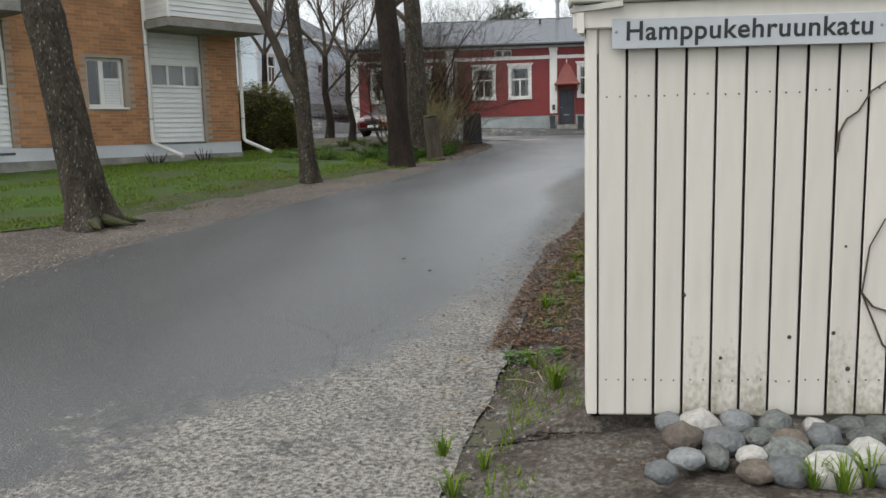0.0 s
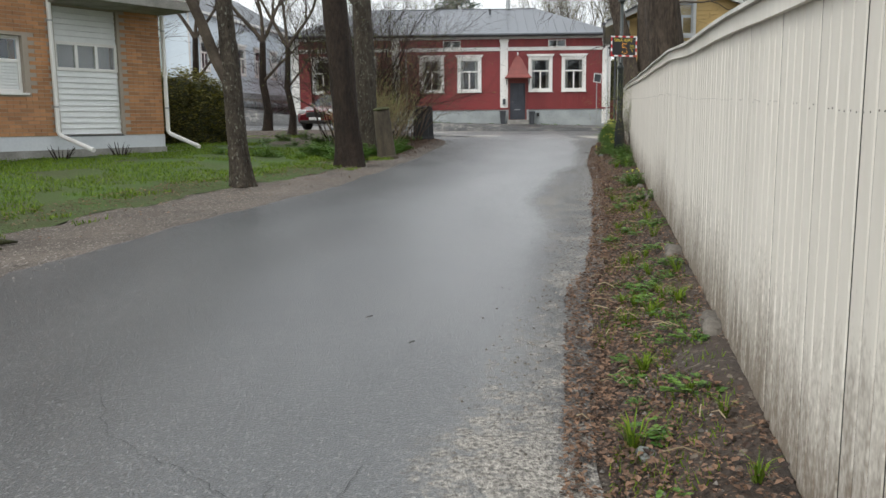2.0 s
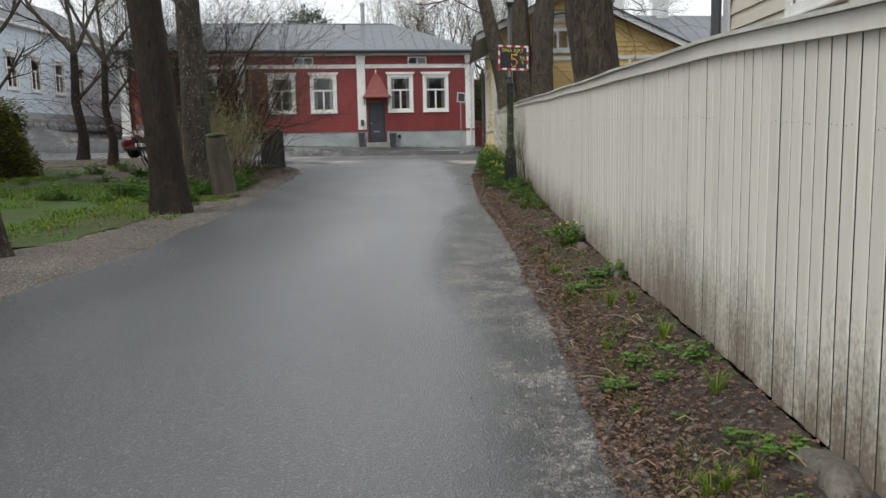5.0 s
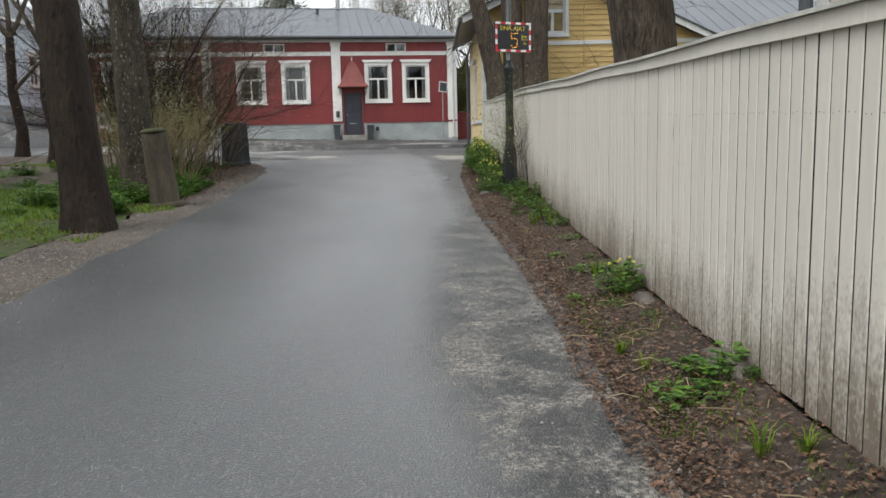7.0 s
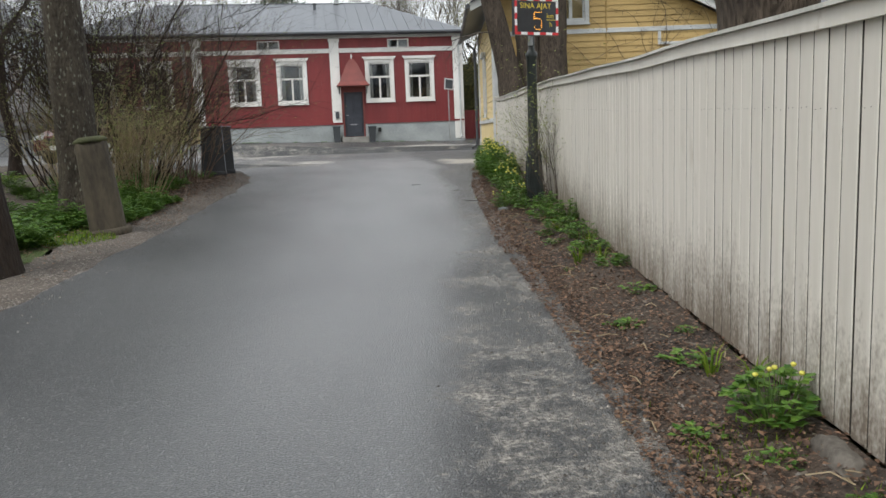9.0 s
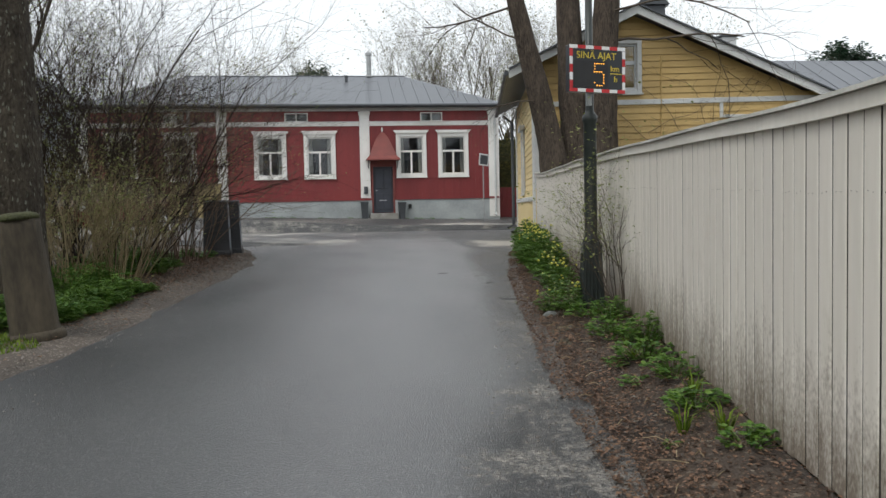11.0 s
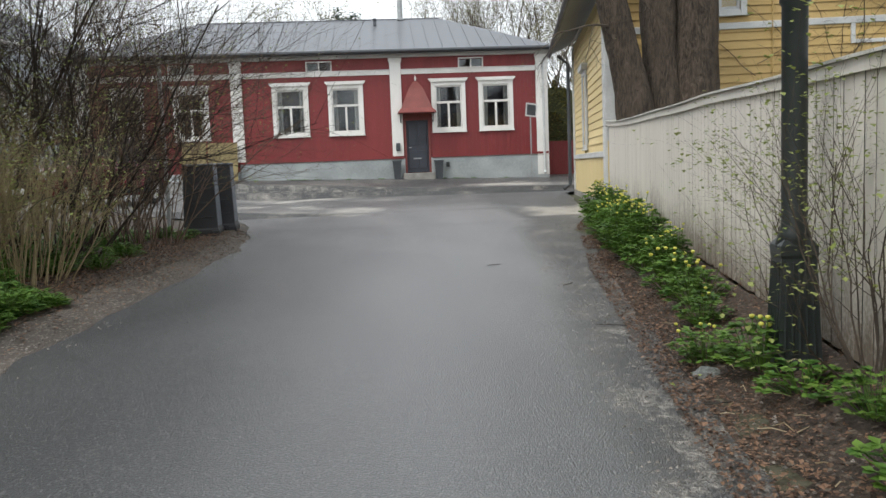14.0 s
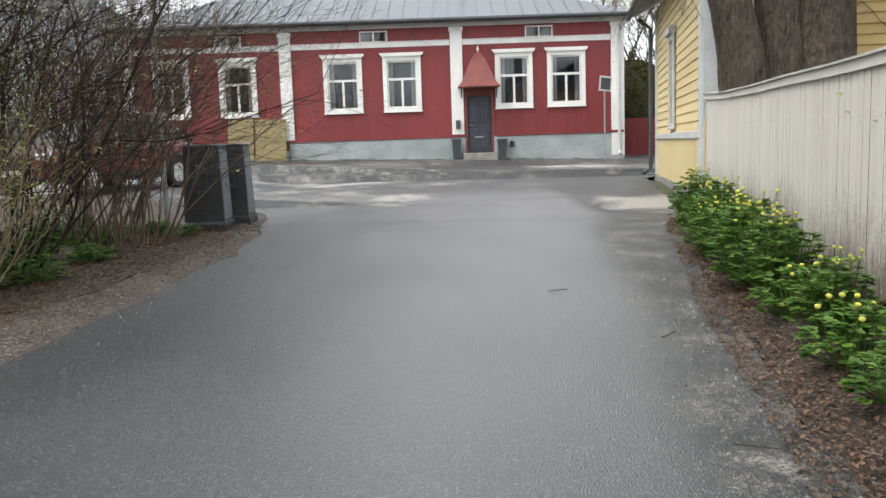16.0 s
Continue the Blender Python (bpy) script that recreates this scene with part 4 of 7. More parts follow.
    part("letter_box", Geo().box(2.93, 3.10, -0.19, -0.107, 2.5, 2.82, 0.01), M_DKROOF, h, "dark metal letter box")
    # eaves and roof
    ez, oy, ox, ry, rz = 6.36, -0.5, 0.32, 4.5, 8.50
    part("cornice", Geo().box(x0 - 0.1, x1 + 0.1, -0.16, -0.001, 6.225, 6.34, 0.01), M_GREYTRIM, h)
    part("soffit", Geo().box(x0 - ox, x1 + ox, oy, 9.5, 6.345, 6.385), M_GREYTRIM, h)
    part("eaves_board", Geo().box(x0 - ox, x1 + ox, oy - 0.03, oy - 0.002, 6.32, 6.47, 0.006), M_DKROOF, h)
    part("gutter", Geo().tube([(x0 - ox, oy - 0.10, 6.44), (x1 + ox, oy - 0.10, 6.41)], 0.07, 10), M_DKROOF, h)
    rl, rr = -5.6, 5.25
    e = [(x0 - ox, oy, 6.47), (x1 + ox, oy, 6.47), (x1 + ox, 9.5, 6.47), (x0 - ox, 9.5, 6.47), (rl, ry, rz), (rr, ry, rz)]
    g = Geo().add(e, [(0, 1, 5, 4), (1, 2, 5), (2, 3, 4, 5), (3, 0, 4), (3, 2, 1, 0)])
    roof = part("roof", g, M_ROOF, h, "grey standing-seam sheet-metal hip roof")
    x = x0 - ox + 0.25
    while x < x1 + ox:
        top = 1.0
        if x > rr:
            top = (x1 + ox - x) / (x1 + ox - rr)
        elif x < rl:
            top = (x - x0 + ox) / (rl - x0 + ox)
        if top > 0.06:
            s = Geo()
            dz = (rz - 6.47)
            s.tube([(x, oy - 0.01, 6.48), (x, oy + (ry - oy) * top, 6.485 + dz * top)], 0.026, 4)
            part("seam", s, M_ROOF, roof)
        x += 0.555
    part("ridge_cap", Geo().tube([(rl, ry, rz + 0.01), (rr, ry, rz + 0.01)], 0.035, 6), M_ROOF, roof)
    part("flue", Geo().lathe([(0.17, 0), (0.17, 0.06), (0.12, 0.10), (0.12, 1.05), (0.16, 1.08), (0.16, 1.2), (0.05, 1.3)], 12, (3.45, 4.4, rz - 0.05)), M_GALV, roof, "slim metal flue pipe")
    part("vent_pipe", Geo().lathe([(0.07, 0), (0.07, 0.42), (0.10, 0.44), (0.10, 0.52)], 10, (2.3, 3.4, 7.85)), M_DKROOF, roof)
    part("downpipe", Geo().tube([(9.35, oy - 0.08, 6.40), (9.3, oy - 0.02, 6.25), (9.02, -0.12, 5.95), (8.98, -0.16, 5.75), (8.98, -0.16, 1.55), (8.98, -0.28, 1.40)], 0.05, 10), M_GREYTRIM, h, "grey downpipe with swan neck")
    return h


build_red_house()

for _x in (2.93, 4.62):
    _t = thing("tub_planter", pose(_x, HY - 0.35, land(_x, HY - 0.35) - 0.02), "tall grey tapered tub beside the red house's door", "planter", "tubs by the door")
    part("tub", Geo().lathe([(0.17, 0), (0.24, 0.72), (0.27, 0.72), (0.27, 0.78), (0.22, 0.78), (0.21, 0.70)], at=(0, 0, 0), square=True), M_DKROOF, _t)
_t = thing("wall_outlet_box", pose(5.0, HY - 0.12, 1.80), "small black box on the grey plinth", "fixture")
part("housing", Geo().box(-0.07, 0.07, -0.05, 0.03, 0, 0.2, 0.01), M_BLACK, _t)

for _i, _x in enumerate((-5.05, -4.25, -3.72)):
    _w = (0.95, 0.55, 0.72)[_i]
    _z = land(_x, HY - 0.4)
    _t = thing("plywood_sheet", pose(_x, HY - 0.45, _z, -10, 0, 0), "weathered brown plywood sheet leaning on the red house", "board", "leaning boards")
    part("sheet", Geo().box(-_w / 2, _w / 2, -0.01, 0.01, 0, 1.55, 0.003), M_PLY, _t)

# square sign on a thin post, seen from behind
_t = thing("post_sign", pose(8.15, 50.4, land(8.15, 50.4) - 0.03), "square grey sign panel on a thin steel post", "sign")
part("post", Geo().tube([(0, 0, 0), (0.0, 0, 2.95)], 0.028, 8), M_GALV, _t)
_p = part("panel", Geo().box(-0.26, 0.26, -0.03, -0.008, -0.26, 0.26, 0.01), M_GREYTRIM, _t, m=pose(0.02, -0.03, 2.72, 0, 6, 25))
part("face", Geo().box(-0.20, 0.20, -0.036, -0.028, -0.2, 0.2, 0.006), M_DKROOF, _p)

# ---- the yellow house (along the same line as the fence) ----


def build_yellow_house():
    m = Matrix.Translation((6.46, 33.55, 0)) @ Matrix.Rotation(-FENCE_A, 4, "Z")
    h = thing("yellow_house", m, "low ochre-yellow board house with a steep gable above the fence", "house")
    # local: x across the gable, y away along the lane
    W, D = 6.6, 8.0
    win = (1.55, 2.5, 4.36, 5.62)
    inner = [(win[0] + 0.1, win[1] - 0.1, win[2] + 0.1, win[3] - 0.1)]
    roof_z = lambda v: min(5.14 + 0.471 * v, 6.245 - 0.471 * (v - 2.345))
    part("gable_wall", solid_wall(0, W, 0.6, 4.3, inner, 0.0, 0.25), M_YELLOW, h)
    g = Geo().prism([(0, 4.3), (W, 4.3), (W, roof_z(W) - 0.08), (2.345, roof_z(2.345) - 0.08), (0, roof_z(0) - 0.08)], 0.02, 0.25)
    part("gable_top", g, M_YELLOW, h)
    siding = Geo()
    z, k = 0.9, 0
    while z < 6.1:
        top = z + 0.15
        a, b = 0.0, W
        if top > roof_z(0) - 0.1:
            a = max(0.0, (top + 0.1 - 5.14) / 0.471)
            b = min(W, 2.345 + (6.245 - top - 0.1) / 0.471)
        else:
            b = min(W, 2.345 + (6.245 - top - 0.1) / 0.471)
        if b > a:
            s = boards(a, b, z, top - 0.004, [win], 0.15, False, 0.0, 0.024)
            siding.add(s.v, s.f)
        z = top
    part("siding", siding, M_YELLOW, h, "ochre horizontal weatherboards")
    part("trim_band", Geo().box(0, W, -0.05, -0.002, 4.10, 4.22, 0.008), M_GREYTRIM, h)
    part("small_trim", Geo().box(4.3, 4.38, -0.045, -0.002, 3.75, 4.10, 0.008), M_GREYTRIM, h)
    part("small_trim", Geo().box(4.38, 5.4, -0.045, -0.002, 3.75, 3.82, 0.008), M_GREYTRIM, h)
    old_window(h, *win, -0.02, 0.11, False, 0.6, M_GREYTRIM)
    part("conduit", Geo().tube([(2.95, -0.04, 2.0), (2.95, -0.04, 5.2)], 0.015, 6), M_YELLOW, h)
    # wall to the lane: build in its own frame, facing -x
    wm = Matrix.Rotation(radians(-90), 4, "Z")
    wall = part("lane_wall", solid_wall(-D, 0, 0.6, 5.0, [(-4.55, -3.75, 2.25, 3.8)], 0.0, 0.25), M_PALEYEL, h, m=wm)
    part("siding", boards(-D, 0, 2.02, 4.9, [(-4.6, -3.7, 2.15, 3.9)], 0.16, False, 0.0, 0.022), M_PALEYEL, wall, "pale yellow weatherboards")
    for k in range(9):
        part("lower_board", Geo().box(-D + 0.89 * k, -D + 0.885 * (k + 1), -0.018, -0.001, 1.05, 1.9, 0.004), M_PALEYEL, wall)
    part("belt", Geo().box(-D, 0, -0.06, -0.001, 1.9, 2.02, 0.01), M_GREYTRIM, wall)
    part("stone_base", Geo().box(-D, 0.05, -0.06, -0.001, 0.6, 1.05), M_CONC, wall)
    old_window(wall, -4.62, -3.68, 2.12, 3.92, -0.02, 0.11, True, 0.65, M_GREYTRIM)
    for a, b in ((-0.24, 0.03), (-D - 0.02, -D + 0.2)):
        part("corner_board", Geo().box(a, b, -0.055, 0.0, 1.05, 4.95, 0.008), M_GREYTRIM, wall)
    part("corner_board", Geo().box(-0.03, 0.22, -0.055, -0.001, 1.05, 5.0, 0.008), M_GREYTRIM, h)
    part("corner_panel", Geo().box(0.0, 0.20, -0.075, -0.056, 1.35, 2.2, 0.006), M_PALEYEL, h)
    part("downpipe", Geo().tube([(-0.45, D - 0.2, 4.75), (-0.16, D + 0.02, 4.55), (-0.16, D + 0.02, 1.2), (-0.35, D - 0.1, 1.08)], 0.05, 8), M_DKROOF, h, "dark downpipe")
    part("east_wall", Geo().box(W - 0.25, W, 0.25, D, 0.6, 4.2), M_YELLOW, h)
    part("back_wall", Geo().box(0.25, W - 0.25, D - 0.25, D, 0.6, 4.4), M_YELLOW, h)
    # roof slabs with bargeboards
    for a, b in ((-0.6, 2.345), (2.345, 7.4)):
        za, zb = roof_z(a), roof_z(b)
        r = part("roof", Geo().prism([(a, za), (b, zb), (b, zb + 0.09), (a, za + 0.09)], -0.35, D + 0.35), M_ROOF, h)
        part("bargeboard", Geo().prism([(a, za - 0.12), (b, zb - 0.12), (b, zb + 0.07), (a, za + 0.07)], -0.40, -0.352), M_GREYTRIM, r)
        part("verge_sheet", Geo().prism([(a, za + 0.072), (b, zb + 0.072), (b, zb + 0.11), (a, za + 0.11)], -0.46, -0.30), M_DKROOF, r)
    part("gutter", Geo().tube([(-0.66, -0.35, 4.86), (-0.66, D + 0.35, 4.83)], 0.06, 8), M_DKROOF, h)
    ch = part("chimney", Geo().box(3.15, 3.85, 3.4, 4.0, 5.3, 7.2, 0.02), M_DKROOF, h, "dark sheet-clad chimney")
    part("chimney_cap", Geo().prism([(3.05, 7.2), (3.95, 7.2), (3.75, 7.42), (3.25, 7.42)], 3.3, 4.1), M_DKROOF, ch)
    part("flue_box", Geo().box(3.86, 4.45, 3.45, 3.95, 4.9, 6.45, 0.02), M_DKROOF, ch)
    part("flue_cap", Geo().box(3.82, 4.50, 3.40, 4.0, 6.452, 6.52, 0.01), M_DKROOF, ch)
    for i in range(8):
        rng = random.Random(60 + i)
        g = Geo()
        p = Vector((4.2 + rng.uniform(-1.8, 1.8), -0.045, 3.0 + rng.uniform(0, 0.6)))
        d = Vector((rng.uniform(-1, 0.6), 0, rng.uniform(0.1, 0.7))).normalized()
        pts = [p.copy()]
        for k in range(16):
            d = (d + Vector((rng.uniform(-0.35, 0.3), 0, rng.uniform(-0.25, 0.28)))).normalized()
            p = p + d * 0.17
            p.z = min(p.z, roof_z(p.x) - 0.35)
            pts.append(p.copy())
        g.tube(pts, [0.007 * (1 - 0.05 * k) for k in range(17)], 5)
        for k in range(2, 16):
            e = pts[k] + Vector((rng.uniform(-0.3, 0.2), -0.02, rng.uniform(-0.2, 0.25)))
            g.tube([pts[k], (pts[k] + e) / 2 + Vector((0, -0.03, 0.03)), e], 0.003, 3)
        part("vine", g, M_TWIG, h, "bare climbing stems")


build_yellow_house()

# ---- the brick block of flats ----
BA = math.atan2(3.4, 5.1)


def build_brick_house():
    # local x along the wall to the far corner, y into the house, z up from the plinth's top
    c = Vector((-6.461, 23.008, 1.25))
    m = Matrix.Translation(c) @ Matrix.Rotation(math.pi / 2 - BA, 4, "Z")
    h = thing("brick_apartment_house", m, "ochre brick apartment house with white siding panels and balconies", "building")
    L, H = 14.0, 5.8
    win = (-4.25, -3.31, 0.90, 2.06)
    pan = (-2.61, -1.11, 0.02, 2.75)
    pan2 = (-10.0, -6.05, -0.10, 2.75)
    holes = [win, pan, pan2, (-4.25, -3.31, 3.8, 5.0)]
    part("wall", solid_wall(-L, 0, 0, H, holes, 0.0, 0.35), M_MORTAR, h)
    part("end_wall", Geo().box(-0.35, 0, 0.35, 10, 0, H), M_BRICK, h)
    g, rng = Geo(), random.Random(2)
    bw, bh = 0.27, 0.082
    for j in range(int(H / bh)):
        x = -L - (bw / 2 if j % 2 else 0)
        z = j * bh + 0.005
        while x < -0.02:
            a, b = max(x, -L) + 0.005, min(x + bw, 0.0) - 0.005
            if b - a > 0.05 and not any(b > q[0] and a < q[1] and z + bh > q[2] and z < q[3] for q in holes):
                t = rng.uniform(0.008, 0.014)
                g.box(a, b, -t, 0.0, z, z + bh - 0.012)
            x += bw
    s = part("bricks", g, M_BRICK, h, "rows of ochre-brown bricks")
    s["kind"] = "stuff"
    part("plinth", Geo().box(-L, 0.02, 0.01, 0.35, -0.42, -0.002), M_PLINTHW, h, "pale grey painted plinth")
    part("plinth_foot", Geo().box(-L, 0.03, -0.03, 0.35, -1.3, -0.30), M_CONC, h)
    # window with sill and vent shutter
    w = part("window", Geo().box(win[0], win[1], 0.13, 0.19, win[3] - 0.07, win[3], 0.004), M_WHITE, h)
    for q in ((win[0], win[1], win[2], win[2] + 0.07), (win[0], win[0] + 0.07, win[2] + 0.07, win[3] - 0.07), (win[1] - 0.07, win[1], win[2] + 0.07, win[3] - 0.07), (-3.90, -3.78, win[2] + 0.07, win[3] - 0.07), (-3.78, -3.38, 1.52, 1.59)):
        part("frame", Geo().box(q[0], q[1], 0.12, 0.19, q[2], q[3], 0.005), M_WHITE, w)
    part("pane", Geo().box(win[0] + 0.07, -3.90, 0.15, 0.156, win[2] + 0.07, win[3] - 0.07), M_GLASS, w)
    part("pane", Geo().box(-3.78, win[1] - 0.07, 0.15, 0.156, 1.59, win[3] - 0.07), M_GLASS, w)
    part("shutter", Geo().box(-3.78, win[1] - 0.07, 0.15, 0.17, win[2] + 0.07, 1.52), M_PANEL, w, "white slatted panel")
    for k in range(8):
        part("slat", Geo().box(-3.77, win[1] - 0.08, 0.13, 0.15, win[2] + 0.09 + k * 0.062, win[2] + 0.135 + k * 0.062, 0.006), M_PANEL, w)
    part("sill", Geo().box(win[0] - 0.04, win[1] + 0.05, -0.06, 0.12, win[2] - 0.05, win[2] - 0.001, 0.006), M_WHITE, w)
    # Dark sheet added here too, coloured to pass for the room's shade.
    part("room_back_sheet", Geo().box(win[0], win[1], 0.6, 0.62, win[2], win[3]), M_DOOR_ROOM, w)
    # siding bays, with a strip of three small windows in one

    def bay(a, b, z0, z1, strip0, strip1, n):
        p = part("siding_bay", Geo().box(a, b, 0.10, 0.35, z0, strip0), M_PANEL, h, "white horizontal siding bay with a window strip")
        part("upper_bay", Geo().box(a, b, 0.10, 0.35, strip1, z1), M_PANEL, p)
        for za, zb in ((z0, strip0), (strip1, z1)):
            k = max(1, round((zb - za) / 0.125))
            for i in range(k):
                d = (zb - za) / k
                v = [(a + 0.01, 0.055, za + i * d), (b - 0.01, 0.055, za + i * d), (b - 0.01, 0.099, za + i * d), (a + 0.01, 0.099, za + i * d),
                     (a + 0.01, 0.085, za + i * d + d - 0.004), (b - 0.01, 0.085, za + i * d + d - 0.004), (b - 0.01, 0.099, za + i * d + d - 0.004), (a + 0.01, 0.099, za + i * d + d - 0.004)]
                part("siding_board", Geo().add(v, [(3, 2, 1, 0), (4, 5, 6, 7), (0, 1, 5, 4), (1, 2, 6, 5), (2, 3, 7, 6), (3, 0, 4, 7)]), M_PANEL, p)
        f = 0.07
        part("strip_frame", Geo().box(a, b, 0.05, 0.12, strip0, strip0 + f, 0.005), M_WHITE, p)
        part("strip_frame", Geo().box(a, b, 0.05, 0.12, strip1 - f, strip1, 0.005), M_WHITE, p)
        for i in range(n + 1):
            x = a + (b - a - f) * i / n
            part("strip_post", Geo().box(x, x + f, 0.05, 0.12, strip0 + f, strip1 - f, 0.005), M_WHITE, p)
            if i < n:
                part("pane", Geo().box(x + f, a + (b - a - f) * (i + 1) / n, 0.085, 0.09, strip0 + f, strip1 - f), M_GLASS, p)
        part("room_back_sheet", Geo().box(a, b, 0.36, 0.38, strip0, strip1), M_CURTAIN, p)
        part("drip", Geo().box(a - 0.02, b + 0.02, 0.0, 0.1, z0 - 0.05, z0 - 0.001), M_DKROOF, p)

    bay(pan[0], pan[1], 0.03, 2.75, 1.40, 2.02, 3)
    bay(pan2[0], pan2[1], -0.10, 2.75, 1.30, 2.10, 3)
    # balconies
    for a, b, out in ((-2.75, 0.12, 1.15), (-10.2, -6.0, 1.15)):
        z = 2.78
        bal = part("balcony", Geo().box(a, b, -out, -0.001, z, z + 0.2, 0.01), M_CONC, h, "concrete balcony with white siding front")
        for k in range(8):
            zz = z + 0.23 + k * 0.125
            v = [(a + 0.05, -out + 0.005, zz), (b - 0.05, -out + 0.005, zz), (b - 0.05, -out + 0.04, zz), (a + 0.05, -out + 0.04, zz), (a + 0.05, -out + 0.03, zz + 0.12), (b - 0.05, -out + 0.03, zz + 0.12), (b - 0.05, -out + 0.04, zz + 0.12), (a + 0.05, -out + 0.04, zz + 0.12)]
            fs = [(3, 2, 1, 0), (4, 5, 6, 7), (0, 1, 5, 4), (1, 2, 6, 5), (2, 3, 7, 6), (3, 0, 4, 7)]
            part("front_board", Geo().add(v, fs), M_PANEL, bal)
            for xe in (a + 0.04, b - 0.045):
                part("side_board", Geo().box(xe, xe + 0.02, -out + 0.045, -0.02, zz, zz + 0.118, 0.003), M_PANEL, bal)
        for xe in (a + 0.01, b - 0.07):
            part("corner_post", Geo().box(xe, xe + 0.06, -out - 0.012, -out + 0.05, z + 0.2, z + 1.28, 0.006), M_WHITE, bal)
        part("top_rail", Geo().box(a, b, -out - 0.02, -out + 0.06, z + 1.285, z + 1.33, 0.008), M_WHITE, bal)
        part("recess", solid_wall(a, b, z + 0.2, H, [(a + 0.5, b - 0.5, z + 1.1, z + 2.3)], 0.002, 0.012), M_PANEL, bal)
        part("flower_box", Geo().box(b - 1.0, b - 0.3, -out - 0.22, -out - 0.022, z + 1.05, z + 1.25, 0.02), M_DKROOF, bal)
    for x, tip in ((-2.72, 1.0), (0.06, 0.9)):
        d = part("downpipe", Geo().tube([(x, -0.07, H), (x, -0.07, 0.08), (x + 0.03, -0.12, 0.0), (x + 0.12, -0.16 - tip, -0.30)], 0.05, 10), M_WHITE, h, "white downpipe with a long spout")
        for zz in (0.6, 2.4, 4.3):
            part("clip", Geo().lathe([(0.06, 0), (0.06, 0.03)], 10, (x, -0.07, zz)), M_GALV, d)
    part("eaves", Geo().box(-L - 0.4, 0.45, -0.5, 10.4, H, H + 0.25, 0.01), M_WHITE, h)
    part("roof", Geo().prism([(-L - 0.4, H + 0.25), (0.45, H + 0.25), (0.45, H + 0.3), (-L - 0.4, H + 0.3)], -0.5, 10.4), M_DKROOF, h)
    part("back_wall", Geo().box(-L, -0.35, 9.7, 10, 0, H), M_BRICK, h)
    part("far_end_wall", Geo().box(-L, -L + 0.35, 0.35, 9.7, 0, H), M_BRICK, h)


build_brick_house()

# ---- trees and plants ----


def limb_pts(p, d, length, n, rng, wob, up):
    pts, p, d = [Vector(p)], Vector(p), Vector(d).normalized()
    for _ in range(n):
        d = (d + Vector((rng.uniform(-wob, wob), rng.uniform(-wob, wob), rng.uniform(-wob, wob) + up))).normalized()
        p = p + d * (length / n)
        pts.append(p.copy())
    return pts, d


def grow(g, p, d, r, length, level, rng, spread=0.7, kids=4, wob=0.18, up=0.05, tips=None, start=0.35):
    """A branch and, level by level, those that spring from it."""
    n = 6 if level >= 2 else 4 if level == 1 else 3
    pts, end = limb_pts(p, d, length, n, rng, wob, up)
    last = 0.45 if level else 0.3
    radii = [r * (1 - (1 - last) * i / n) for i in range(n + 1)]
    g.tube(pts, radii, 8 if r > 0.06 else 5 if r > 0.015 else 3, False)
    if tips is not None and level <= 1:
        tips += pts[1:]
    if level == 0:
        return
    for k in range(kids):
        s = start + (1 - start) * (k + rng.uniform(0.2, 0.9)) / kids
        i = min(n - 1, int(s * n))
        q = pts[i].lerp(pts[i + 1], s * n - i)
        dd = (pts[i + 1] - pts[i]).normalized()
        a = rng.uniform(0, 2 * math.pi)
        o = dd.orthogonal().normalized()
        o = (Matrix.Rotation(a, 3, dd) @ o)
        nd = dd * math.cos(spread) + o * math.sin(spread) * rng.uniform(0.7, 1.2)
        grow(g, q, nd, radii[i] * rng.uniform(0.45, 0.65), length * rng.uniform(0.5, 0.75), level - 1, rng, spread, kids, wob * 1.15, up, tips, 0.25)


def trunk(g, pts, radii, rng, sides=16, bump=0.06, flare=0.0):
    """A rough trunk: a many-sided bar with furrows and a spreading foot."""
    fine, fr = [], []
    for i in range(len(pts) - 1):
        m = 14
        for k in range(m):
            s = k / m
            fine.append(Vector(pts[i]).lerp(Vector(pts[i + 1]), s))
            fr.append(radii[i] * (1 - s) + radii[i + 1] * s)
    fine.append(Vector(pts[-1]))
    fr.append(radii[-1])
    k0 = len(g.v)
    ph = [rng.uniform(-1, 1) for _ in range(sides)]
    for i, p in enumerate(fine):
        h = (p - fine[0]).length
        for s in range(sides):
            a = 2 * math.pi * s / sides
            root = flare * math.exp(-h / 0.22) * (0.75 + 0.6 * math.sin(3 * a + ph[0] * 3) + 0.3 * math.sin(5 * a + ph[1] * 3))
            r = fr[i] * (1 + bump * ph[s] + bump * 1.2 * noise.noise((p.x + math.cos(a) * 2, p.y + math.sin(a) * 2, p.z * 1.3))
                         + bump * 0.9 * noise.noise((math.cos(a) * 5 + ph[2] * 9, math.sin(a) * 5, p.z * 4.5))) + max(0.0, root)
            g.v.append((p.x + r * math.cos(a), p.y + r * math.sin(a), p.z))
    for i in range(len(fine) - 1):
        for s in range(sides):
            a, b = k0 + i * sides + s, k0 + i * sides + (s + 1) % sides
            g.f.append((a, b, b + sides, a + sides))
    e = k0 + (len(fine) - 1) * sides
    g.f.append(tuple(e + s for s in range(sides)))
    return g


